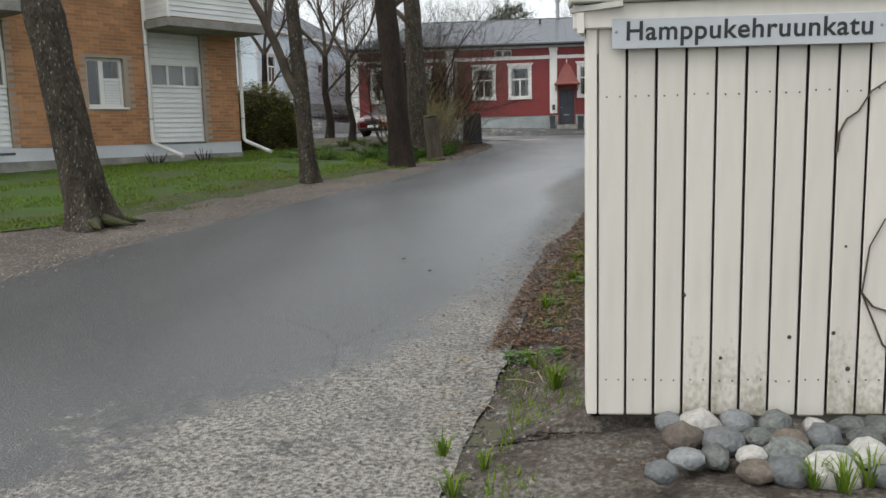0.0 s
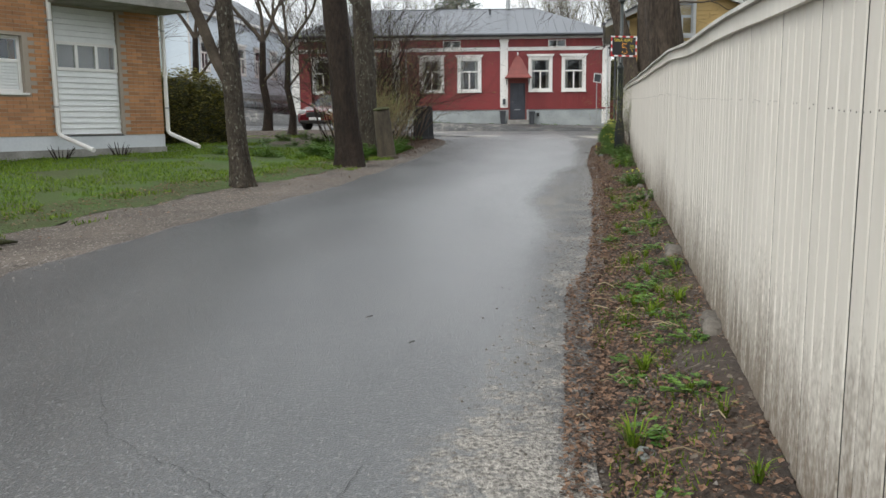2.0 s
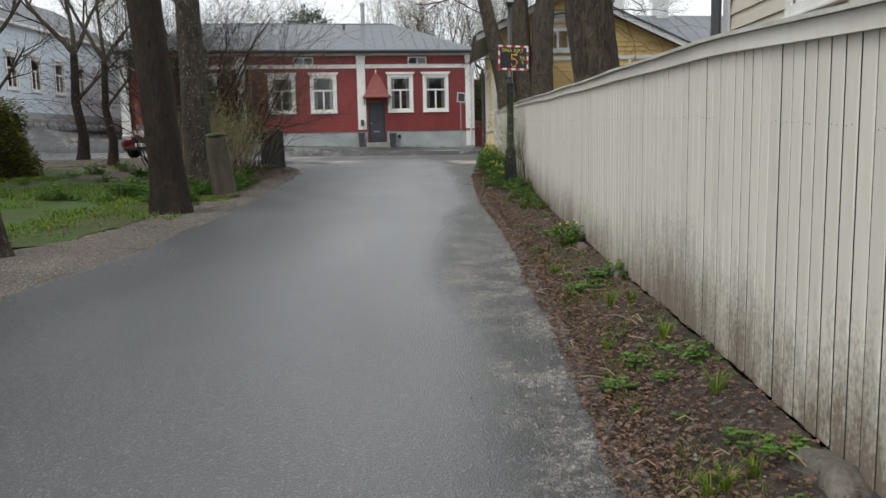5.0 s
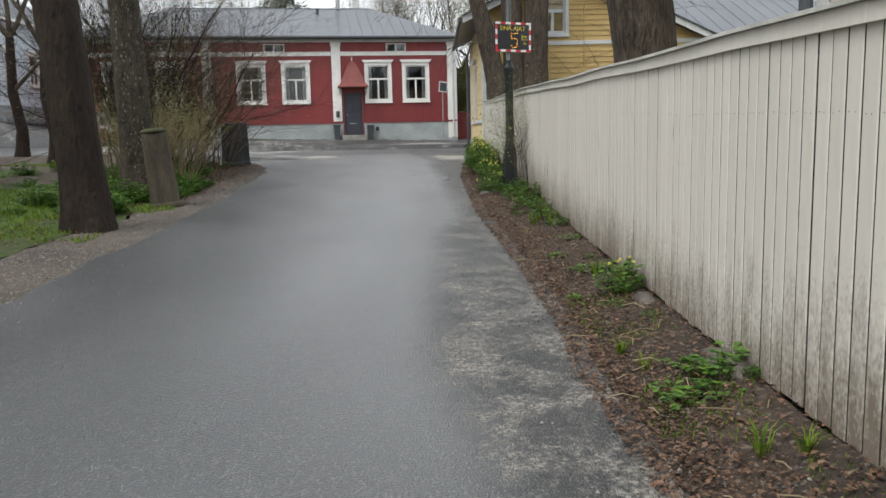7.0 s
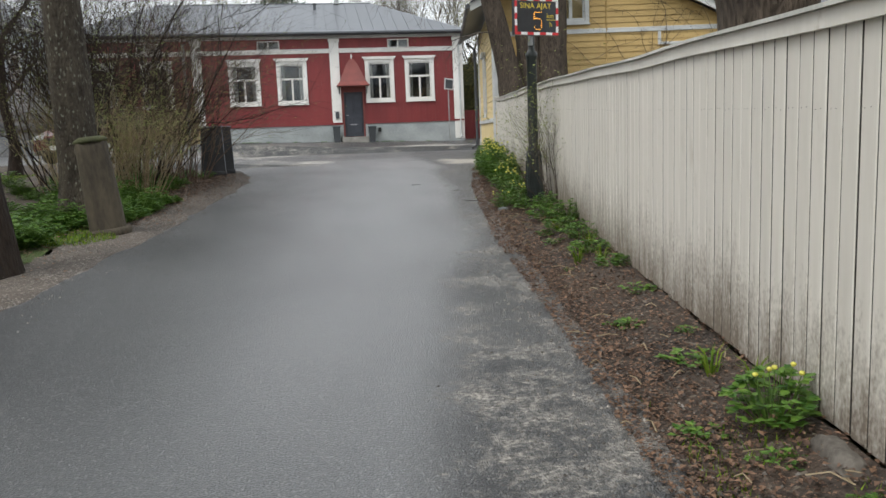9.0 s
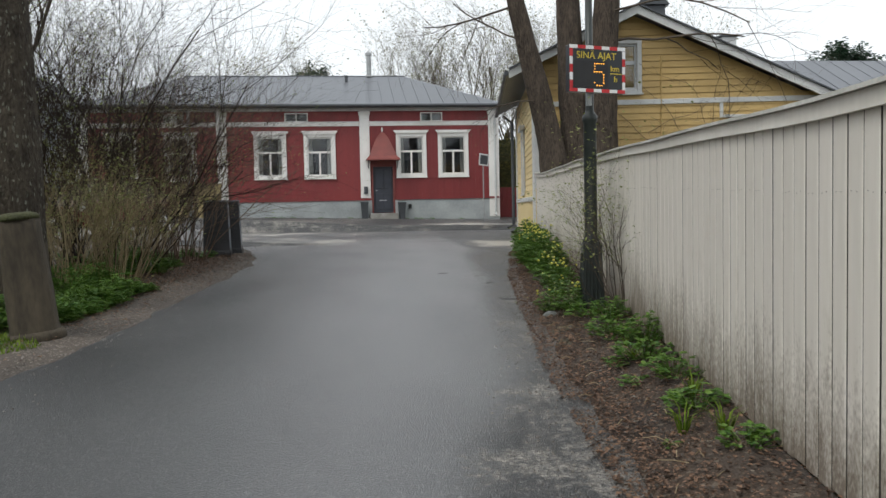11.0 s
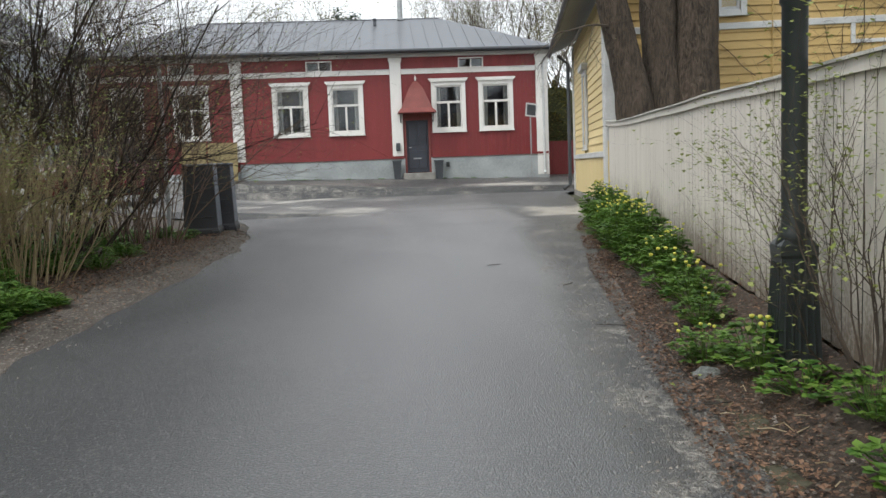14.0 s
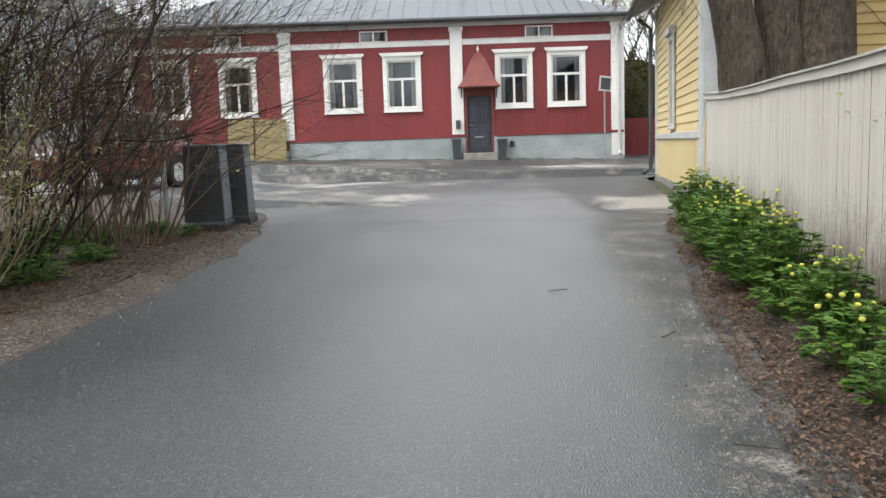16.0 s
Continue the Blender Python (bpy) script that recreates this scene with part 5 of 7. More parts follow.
def leaf(g, p, size, rng, flat=0.0, long=1.0):
    """One small folded leaf."""
    a = rng.uniform(0, 2 * math.pi)
    d = Vector((math.cos(a), math.sin(a), rng.uniform(-0.5, 0.7) * (1 - flat))).normalized()
    s = d.cross(Vector((0, 0, 1))).normalized()
    up = s.cross(d) * size * 0.16
    p = Vector(p)
    L = d * size * long
    w = s * size * 0.42
    g.add([tuple(p), tuple(p + L * 0.5 + w + up), tuple(p + L), tuple(p + L * 0.5 - w + up)], [(0, 1, 2), (0, 2, 3)])


def leaves_at(tips, count, size, rng, jitter=0.08):
    g = Geo()
    for _ in range(count):
        p = tips[rng.randrange(len(tips))] + Vector((rng.uniform(-jitter, jitter), rng.uniform(-jitter, jitter), rng.uniform(-jitter, jitter)))
        leaf(g, p, size * rng.uniform(0.6, 1.4), rng)
    return g


def tree(name, base, pts, radii, bark, seed, label, crowns, flare=0.12, levels=3, kids=4, buds=0, leafmat=None, moss=False, category="tree", sides=26, leafsize=0.05):
    """pts: the trunk's line above its base. crowns: (index, direction, radius, length) of the main limbs."""
    rng = random.Random(seed)
    z = land(*base)
    t = thing(name, pose(base[0], base[1], z - 0.05), label, category)
    g = trunk(Geo(), pts, radii, rng, sides, 0.05, flare)
    part("trunk", g, bark, t, smooth=True)
    c, tips = Geo(), []
    for i, d, r, ln in crowns:
        grow(c, pts[i], Vector(d), r, ln, levels, rng, 0.62, kids, 0.16, 0.07, tips)
    part("crown", c, bark if levels < 3 else M_TWIG, t, "bare spring branches")
    if buds and tips:
        part("leaves", leaves_at(tips, buds, leafsize, rng), leafmat or L_BUD, t, "small young leaves")
    if moss:
        m = Geo()
        for k in range(5):
            a = -0.9 + k * 0.75
            q = [(math.cos(a) * s, math.sin(a) * s - 0.05, 0.15 * math.exp(-s * 3.2) + 0.035) for s in (0.2, 0.33, 0.48, 0.66)]
            m.tube(q, [0.08, 0.06, 0.035, 0.01], 9)
        part("roots", m, M_MOSS, t, "mossy spreading roots", True)
    return t


tree("street_tree", (-4.05, 10.6), [(0, 0, 0), (-0.07, 0, 0.5), (-0.18, 0, 1.3), (-0.29, 0, 2.0), (-0.40, 0.02, 2.65), (-0.55, 0.1, 3.3), (-0.8, 0.2, 4.2)],
     [0.265, 0.245, 0.225, 0.21, 0.23, 0.17, 0.13], M_BARKG, 11, "leaning grey-brown knobbly tree at the lane's edge",
     [(4, (0.25, 0.1, 1), 0.13, 3.6), (6, (-0.4, 0.2, 1), 0.11, 3.0), (5, (-0.8, -0.3, 0.7), 0.08, 2.5)], 0.16, moss=True)
tree("street_tree", (-2.66, 15.9), [(0, 0, 0), (-0.03, 0, 0.6), (-0.07, 0, 1.5), (-0.12, 0, 2.4), (-0.2, 0, 3.6), (-0.25, 0.1, 5.0)],
     [0.18, 0.15, 0.145, 0.125, 0.115, 0.09], M_BARKG, 12, "slim lichen-spotted tree with a low side limb on the lawn's edge",
     [(2, (-0.55, 0.0, 0.95), 0.10, 3.4), (4, (0.5, 0.2, 0.8), 0.06, 2.2), (5, (0, 0.1, 1), 0.085, 3.0)], 0.06)
tree("street_tree", (-1.55, 20.1), [(0, 0, 0), (-0.03, 0, 0.6), (-0.12, 0, 2.0), (-0.25, 0, 3.6), (-0.36, 0, 5.2), (-0.4, 0, 7.0)],
     [0.29, 0.265, 0.25, 0.24, 0.22, 0.17], M_BARKD, 13, "thick dark-barked tree beside the lawn",
     [(4, (-0.7, 0.3, 0.8), 0.12, 3.5), (5, (0.5, 0.3, 1), 0.12, 3.5), (5, (-0.1, 0, 1), 0.14, 3.5), (3, (0.7, 0.5, 0.6), 0.07, 2.6)], 0.07)
tree("street_tree", (-1.68, 24.2), [(0, 0, 0), (0.0, 0, 0.6), (-0.02, 0, 2.0), (-0.05, 0, 3.6), (-0.12, 0, 5.2), (-0.2, 0, 7.0)],
     [0.31, 0.275, 0.255, 0.235, 0.20, 0.16], M_BARKG, 14, "tall grey tree behind the leaning post",
     [(3, (-0.8, 0.3, 0.7), 0.08, 3.0), (4, (0.8, 0.2, 0.8), 0.09, 3.2), (5, (0.1, 0, 1), 0.13, 3.4)], 0.12)
tree("lime_tree", (4.0, 16.3), [(0, 0, 0), (0.03, 0, 1.0), (0.0, 0, 1.8), (-0.10, 0, 2.5), (-0.2, 0, 3.3), (-0.25, 0, 5.0), (-0.3, 0, 7.0)],
     [0.31, 0.28, 0.265, 0.275, 0.26, 0.22, 0.18], M_BARKO, 15, "furrowed old tree close behind the plank fence",
     [(4, (0.8, 0.5, 0.8), 0.10, 3.2), (5, (-0.5, 0.3, 1), 0.12, 3.6), (6, (0.3, -0.2, 1), 0.13, 3.4)], 0.05, 3, 4, sides=28)


def big_clump_tree():
    rng = random.Random(21)
    b = (7.12, 32.2)
    t = thing("old_maple", pose(b[0], b[1], land(*b) - 0.05), "old many-stemmed tree with furrowed bark behind the fence", "tree")
    c, tips = Geo(), []
    for line, r in (([(-0.42, 0, 0), (-0.45, 0, 1.0), (-0.60, 0, 2.0), (-0.82, 0, 3.0), (-1.12, 0, 4.2), (-1.55, 0, 6.0)], [0.46, 0.40, 0.30, 0.27, 0.23, 0.17]),
                    ([(-0.02, 0.14, 0), (-0.02, 0.14, 1.2), (-0.05, 0.14, 2.4), (-0.10, 0.14, 4.0), (-0.18, 0.2, 6.0)], [0.48, 0.42, 0.31, 0.28, 0.22]),
                    ([(0.46, 0, 0), (0.47, 0, 1.2), (0.50, 0, 2.4), (0.55, 0, 4.0), (0.74, 0, 6.0)], [0.46, 0.42, 0.36, 0.33, 0.24])):
        part("trunk", trunk(Geo(), line, r, rng, 22, 0.06, 0.06), M_BARKO, t, smooth=True)
        grow(c, line[-1], Vector(line[-1]) - Vector(line[-2]), r[-1], 3.4, 3, rng, 0.65, 4, 0.2, 0.04, tips)
    for p, d, r, ln in (((-0.75, -0.1, 3.0), (-1.0, -0.2, 0.35), 0.022, 1.5), ((-1.0, 0, 4.4), (-1.0, 0.1, 0.1), 0.025, 2.0), ((-1.2, 0, 5.2), (-1.0, 0.3, 0.1), 0.03, 2.3),
                        ((0.6, 0, 4.4), (1.0, -0.2, 0.15), 0.035, 3.4), ((0.6, -0.1, 5.0), (0.9, -0.4, -0.05), 0.03, 3.2)):
        grow(c, p, Vector(d), r, ln, 3, rng, 0.6, 4, 0.22, -0.02, tips)
    part("crown", c, M_TWIG, t, "drooping bare branches")
    part("leaves", leaves_at(tips, 160, 0.03, rng), L_BUD, t)


big_clump_tree()


def shrub(name, at, stems, height, spread, bark, seed, label, leaves=0, size=0.035, levels=1, kids=5, r=0.014, lean=0.35, angle=0.5, wob=0.13):
    rng = random.Random(seed)
    t = thing(name, pose(at[0], at[1], land(*at) - 0.03), label, "shrub")
    tips, g = [], Geo()
    for k in range(stems):
        a, q = rng.uniform(0, 2 * math.pi), rng.uniform(0, 1) ** 0.6 * spread
        p = Vector((q * math.cos(a), q * math.sin(a), 0))
        d = Vector((math.cos(a) * lean * q / max(spread, 0.01) + rng.uniform(-0.12, 0.12), math.sin(a) * lean * q / max(spread, 0.01) + rng.uniform(-0.12, 0.12), 1))
        grow(g, p, d, r * rng.uniform(0.7, 1.3), height * rng.uniform(0.65, 1.05), levels, rng, angle, kids, wob, 0.04, tips, 0.3)
    part("crown", g, bark, t, "dense bare stems")
    if leaves:
        part("leaves", leaves_at(tips, leaves, size, rng, 0.05), L_BUD, t, "sparse yellow-green young leaves")
    return t


shrub("lilac_shrub", (-1.7, 27.6), 60, 1.3, 0.55, M_TWIGY, 31, "straw-coloured many-stemmed shrub beside the lane", 1900, 0.038, 2, 4, 0.009, 0.55)
shrub("lilac_shrub", (-2.35, 26.9), 46, 1.3, 0.6, M_TWIGY, 32, "straw-coloured young shrub among ground ivy", 1400, 0.038, 2, 4, 0.008, 0.55)
shrub("lilac_shrub", (-1.28, 30.9), 44, 2.7, 0.5, M_TWIGR, 33, "tall reddish bare shrub by the black cabinets", 900, 0.03, 2, 7, 0.011, 0.3, 0.7, 0.24)
shrub("lilac_shrub", (-2.3, 30.0), 18, 4.4, 0.8, M_BARKD, 34, "tall dense bare lilac thicket", 1500, 0.032, 2, 8, 0.016, 0.7, 0.75, 0.26)
shrub("lilac_shrub", (-2.9, 29.1), 14, 4.9, 0.75, M_BARKD, 35, "tall dense bare lilac thicket beside the lawn", 1500, 0.032, 2, 8, 0.018, 0.7, 0.75, 0.26)
shrub("lilac_shrub", (-1.95, 28.6), 30, 2.9, 0.75, M_BARKD, 45, "dense dark bare thicket behind the straw shrub", 2400, 0.03, 2, 7, 0.013, 0.6, 0.75, 0.26)
shrub("lilac_shrub", (-2.7, 27.9), 20, 3.2, 0.75, M_BARKD, 46, "dense bare thicket beside ground ivy", 2200, 0.03, 2, 7, 0.013, 0.55, 0.75, 0.26)
shrub("lilac_shrub", (-2.3, 31.8), 30, 3.4, 0.8, M_TWIG, 36, "reddish-brown bare thicket in front of the red house", 900, 0.032, 2, 7, 0.014, 0.6, 0.7, 0.24)
shrub("rose_shrub", (4.60, 22.25), 15, 1.15, 0.14, M_TWIG, 37, "thin leafing shrub against the fence by the lamp post", 1500, 0.028, 2, 4, 0.006, 0.7, 0.6, 0.2)
shrub("rose_shrub", (4.70, 23.2), 10, 1.05, 0.15, M_TWIG, 38, "thin leafing shrub against the fence", 900, 0.028, 2, 4, 0.006, 0.7, 0.6, 0.2)
for _i, (_x, _y) in enumerate(((-6.8, 21.2), (-7.6, 20.1))):
    shrub("cut_rose_bush", (_x, _y), 14, 0.34, 0.14, M_BARKD, 40 + _i, "short cut-back dark stems by the brick plinth", 0, 0.03, 0, 1, 0.014, 0.6)

for _i, (_x, _y, _h, _r, _s) in enumerate(((-5.6, 33.6, 3.2, 0.13, 51), (-6.9, 35.2, 3.4, 0.16, 52), (-9.6, 35.5, 3.6, 0.15, 53), (-11.5, 33.0, 4.0, 0.17, 55))):
    tree("garden_tree", (_x, _y), [(0, 0, 0), (0.06, 0, 0.8), (-0.12, 0.05, _h * 0.55), (-0.05, 0, _h)], [_r * 1.2, _r, _r * 0.85, _r * 0.7], M_BARKD, _s,
         "crooked bare garden tree on the earth bank", [(3, (-0.7, 0.1, 0.9), _r * 0.55, 2.8), (3, (0.7, 0.2, 0.9), _r * 0.5, 2.8), (2, (0.8, -0.2, 0.7), _r * 0.4, 2.2), (3, (0, 0.1, 1), _r * 0.5, 2.8)],
         0.05, 3, 5, 160, sides=12)


def far_tree(at, height, seed, label, leafmat, leaves, size, levels=3, kids=5, conifer=False, bark=None):
    rng = random.Random(seed)
    t = thing("pine_tree" if conifer else "woodland_tree", pose(at[0], at[1], land(*at) - 0.05), label, "tree", "trees behind the houses")
    tips, c = [], Geo()
    if conifer:
        part("trunk", Geo().tube([(0, 0, 0), (0.1, 0, height * 0.5), (0, 0, height)], [0.28, 0.2, 0.05], 8), M_BARKO, t)
        for k in range(46):
            z = height * (0.55 + 0.45 * k / 46)
            a = rng.uniform(0, 6.28)
            w = height * 0.26 * (1 - (k / 46) ** 2 * 0.75)
            grow(c, (0, 0, z), Vector((math.cos(a), math.sin(a), 0.25)), 0.04, w, 1, rng, 0.7, 5, 0.1, 0.03, tips)
    else:
        part("trunk", Geo().tube([(0, 0, 0), (0.1, 0, height * 0.25), (0.05, 0, height * 0.45)], [0.24, 0.18, 0.13], 8), M_BARKG, t)
        for k in range(5):
            a = k * 1.3 + rng.uniform(-0.3, 0.3)
            grow(c, (0.05, 0, height * (0.26 + 0.045 * k)), Vector((0.55 * math.cos(a), 0.55 * math.sin(a), 1)), 0.05, height * 0.42, levels, rng, 0.55, kids, 0.13, 0.08, tips)
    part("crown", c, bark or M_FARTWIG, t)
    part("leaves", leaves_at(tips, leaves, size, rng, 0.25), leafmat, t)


_rng = random.Random(77)
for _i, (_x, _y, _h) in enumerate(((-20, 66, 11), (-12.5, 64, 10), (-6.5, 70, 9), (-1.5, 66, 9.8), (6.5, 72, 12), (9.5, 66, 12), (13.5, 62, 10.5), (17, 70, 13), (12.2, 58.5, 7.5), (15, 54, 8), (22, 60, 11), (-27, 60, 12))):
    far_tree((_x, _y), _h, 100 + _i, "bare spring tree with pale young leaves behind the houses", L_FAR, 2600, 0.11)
for _i, (_x, _y, _h) in enumerate(((9.2, 62.5, 9.5), (11.2, 60.2, 10.5), (13.2, 61.5, 10), (7.4, 66, 10.5))):
    far_tree((_x, _y), _h, 120 + _i, "tangled dark bare tree behind the red gate", L_FAR, 1500, 0.10, 3, 6, bark=M_TWIG)
far_tree((0.0, 78), 10.4, 130, "dark green pine behind the red house", L_PINE, 6000, 0.2, conifer=True)
far_tree((30, 58), 9, 131, "dark green pine behind the fence", L_PINE, 6000, 0.2, conifer=True)


def hedge(at, rx, ry, h, seed, label):
    rng = random.Random(seed)
    t = thing("thuja_hedge", pose(at[0], at[1], land(*at) - 0.05), label, "hedge")
    core = Geo()
    nu, nv = 24, 10
    for j in range(nv + 1):
        f = j / nv * math.pi / 2
        for i in range(nu):
            a = 2 * math.pi * i / nu
            k = 0.88 + 0.10 * noise.noise((math.cos(a) * 2, math.sin(a) * 2, j * 0.5))
            core.v.append((rx * k * math.cos(a) * math.cos(f) ** 0.55, ry * k * math.sin(a) * math.cos(f) ** 0.55, h * 0.95 * k * math.sin(f)))
    for j in range(nv):
        for i in range(nu):
            a, b = j * nu + i, j * nu + (i + 1) % nu
            core.f.append((a, b, b + nu, a + nu))
    part("inner_growth", core, M_MOSS, t)
    g = Geo()
    for _ in range(11000):
        a, f = rng.uniform(0, 2 * math.pi), math.asin(rng.uniform(0, 1))
        k = 0.93 + 0.12 * noise.noise((math.cos(a) * 2.5, math.sin(a) * 2.5, f * 3)) + rng.uniform(-0.05, 0.04)
        leaf(g, (rx * k * math.cos(a) * math.cos(f) ** 0.55, ry * k * math.sin(a) * math.cos(f) ** 0.55, h * k * math.sin(f)), rng.uniform(0.05, 0.13), rng)
    part("foliage", g, L_THUJA, t, "olive-green scaly foliage")


hedge((-8.3, 28.2), 2.3, 1.6, 2.35, 61, "rounded olive-green clipped hedge beside the brick house")
hedge((10.9, 58.6), 2.6, 1.4, 4.9, 62, "tall olive-brown hedge behind the red gate")

# ---- small growth on the ground ----


def weed_mesh(seed, n, size, spread, height, stalks=True):
    rng, g = random.Random(seed), Geo()
    for _ in range(n):
        a, q = rng.uniform(0, 2 * math.pi), spread * rng.uniform(0, 1) ** 0.6
        p = Vector((q * math.cos(a), q * math.sin(a), height * rng.uniform(0.25, 1.0) * (1 - 0.55 * (q / spread) ** 2)))
        if stalks:
            g.tube([(p.x * 0.4, p.y * 0.4, 0), tuple(p)], 0.0025, 3, False)
        for k in range(3):
            b = a + (k - 1) * 0.9 + rng.uniform(-0.3, 0.3)
            d = Vector((math.cos(b), math.sin(b), rng.uniform(-0.15, 0.35)))
            s = Vector((-math.sin(b), math.cos(b), 0)) * size * rng.uniform(0.32, 0.45)
            L = d * size * rng.uniform(0.8, 1.2)
            up = Vector((0, 0, size * 0.12))
            g.add([tuple(p), tuple(p + L * 0.35 + s + up), tuple(p + L * 0.7 + s * 0.75), tuple(p + L), tuple(p + L * 0.7 - s * 0.75), tuple(p + L * 0.35 - s + up)], [(0, 1, 2, 3), (0, 3, 4, 5)])
    return g


def grass_tuft(seed, n, h, spread):
    rng, g = random.Random(seed), Geo()
    for _ in range(n):
        a = rng.uniform(0, 2 * math.pi)
        q = rng.uniform(0, spread)
        b, d = Vector((q * math.cos(a), q * math.sin(a), 0)), Vector((math.cos(a), math.sin(a), 0))
        s = Vector((-math.sin(a), math.cos(a), 0)) * 0.005
        L = h * rng.uniform(0.5, 1.1)
        m_, t_ = b + d * L * 0.25 + Vector((0, 0, L * 0.65)), b + d * L * 0.7 + Vector((0, 0, L * 0.85))
        g.add([tuple(b - s), tuple(b + s), tuple(m_ + s), tuple(m_ - s), tuple(t_)], [(0, 1, 2, 3), (3, 2, 4)])
    return g


W_BIG = [weed_mesh(s, 85, 0.062, 0.23, 0.32).mesh("weed_leaves", L_WEED) for s in (1, 2)]
W_MID = [weed_mesh(s, 50, 0.05, 0.20, 0.16).mesh("weed_leaves", L_WEED) for s in (3, 4, 5)]
W_LOW = [weed_mesh(s, 22, 0.05, 0.17, 0.07).mesh("weed_leaves", L_WEED) for s in (6, 7)]
W_TALL = [weed_mesh(s, 190, 0.082, 0.34, 0.62).mesh("weed_leaves", L_WEED) for s in (8, 9)]
W_GRASS = [grass_tuft(s, 34, 0.24, 0.05).mesh("grass_blades", L_GRASS) for s in (10, 11)]


def plant(kind, x, y, scale, seed, label, name, flowers=0, height=0.3, group=""):
    rng = random.Random(seed)
    t = thing(name, pose(x, y, land(x, y) - 0.005, 0, 0, rng.uniform(0, 360)) @ Matrix.Scale(scale, 4), label, "plant", group)
    part("leaves", kind[seed % len(kind)], None, t)
    for k in range(int(flowers * 1.7)):
        a, q = rng.uniform(0, 6.28), rng.uniform(0.02, 0.22)
        z = height * rng.uniform(0.85, 1.15)
        f = part("flower", Geo().lathe([(0.005, -0.009), (0.013, -0.003), (0.016, 0.005), (0.011, 0.013), (0.004, 0.015)], 7, (q * math.cos(a), q * math.sin(a), z)), L_YELLOW, t, "small yellow flower", True)
        part("stalk", Geo().tube([(q * 0.4 * math.cos(a), q * 0.4 * math.sin(a), 0), (q * math.cos(a), q * math.sin(a), z)], 0.003, 3, False), L_WEED, f)
    return t


def beside_fence(u, off):
    """A spot at u along the fence, off metres before it."""
    p = Vector((FX, FY, 0)) + FD * u - FN * off
    return p.x, p.y


_k = 200
for _u, _off, _kind, _s, _fl in ((11.15, 0.18, W_BIG, 0.78, 3), (9.2, 0.12, W_MID, 0.9, 0), (9.0, 0.22, W_LOW, 0.8, 0), (5.0, 0.12, W_MID, 0.5, 0), (4.2, 0.3, W_LOW, 0.7, 0),
                               (6.9, 0.10, W_LOW, 0.9, 0), (12.0, 0.25, W_LOW, 0.9, 0), (13.6, 0.15, W_LOW, 0.8, 0), (14.5, 0.12, W_MID, 0.8, 0), (15.2, 0.2, W_MID, 1.0, 0), (15.9, 0.15, W_MID, 1.0, 0),
                               (16.5, 0.22, W_MID, 1.1, 0), (17.0, 0.12, W_BIG, 0.8, 0), (17.5, 0.3, W_MID, 1.1, 0), (18.1, 0.2, W_BIG, 0.75, 0), (18.6, 0.35, W_MID, 1.1, 0), (19.1, 0.40, W_BIG, 1.0, 3), (19.5, 0.62, W_BIG, 0.8, 3),
                               (20.3, 0.45, W_BIG, 0.8, 2), (20.9, 0.38, W_BIG, 1.0, 4), (21.5, 0.42, W_BIG, 1.1, 5), (22.1, 0.35, W_TALL, 0.75, 6), (22.7, 0.45, W_BIG, 1.1, 5), (23.3, 0.38, W_TALL, 0.9, 8), (23.9, 0.45, W_TALL, 0.95, 9),
                               (24.5, 0.35, W_TALL, 1.0, 9), (25.1, 0.40, W_TALL, 0.95, 9), (25.6, 0.5, W_TALL, 0.8, 6), (26.1, 0.35, W_TALL, 1.0, 8), (26.7, 0.4, W_TALL, 0.9, 6), (27.3, 0.4, W_BIG, 1.2, 5), (27.9, 0.35, W_TALL, 1.0, 5), (28.6, 0.3, W_TALL, 1.0, 3)):
    _k += 1
    _x, _y = beside_fence(_u, _off)
    plant(_kind, _x, _y, _s, _k, "green leafy perennial with yellow flowers beside the fence" if _fl else "low green weeds in the leaf litter", "flowering_plant" if _fl else "weed",
          _fl, 0.58 if _kind is W_TALL else 0.3, "plants along the fence")
_rng = random.Random(8)
for _i in range(64 + 70):
    _u = _rng.uniform(0.6, 17.5) if _i < 64 else _rng.gauss(4.0, 0.9)
    _x, _y = beside_fence(_u, _rng.uniform(0.1, 0.48))
    plant(W_GRASS if _i % 3 == 0 else W_LOW, _x, _y, _rng.uniform(0.35, 0.8) if _i < 64 else _rng.uniform(0.2, 0.5), 300 + _i, "small tuft of grass in the verge" if _i % 3 == 0 else "small low weed in the verge", "grass_tuft" if _i % 3 == 0 else "weed", group="verge weeds")
for _x, _y, _s in ((1.50, 4.35, 0.7), (1.42, 4.9, 0.5), (1.12, 3.55, 0.5), (1.05, 3.9, 0.5), (2.33, 3.3, 0.55), (2.42, 3.34, 0.5), (2.25, 3.32, 0.45), (1.22, 3.75, 0.4)):
    _k += 1
    plant(W_GRASS, _x, _y, _s, _k, "tuft of fresh grass by the fence end", "grass_tuft", group="verge weeds")
for _i in range(150):
    _y = _rng.uniform(21.3, 32.4)
    _x = grass_left(_y) - 0.1 - abs(_rng.gauss(0, 1)) * (1.0 if _y < 24.5 else 1.5)
    if abs(_x + 1.02) < 0.42 and abs(_y - 22.75) < 0.42:
        _y += 1.0
    if _y > 26.5:
        _x -= 0.55
        if _i % 3 == 0 and _y > 28.5:
            continue
    plant(W_MID if _i % 4 else W_BIG, _x, _y, _rng.uniform(0.9, 1.35), 400 + _i, "spreading green ground ivy under the trees", "ground_plant", group="ground cover by the shrubs")
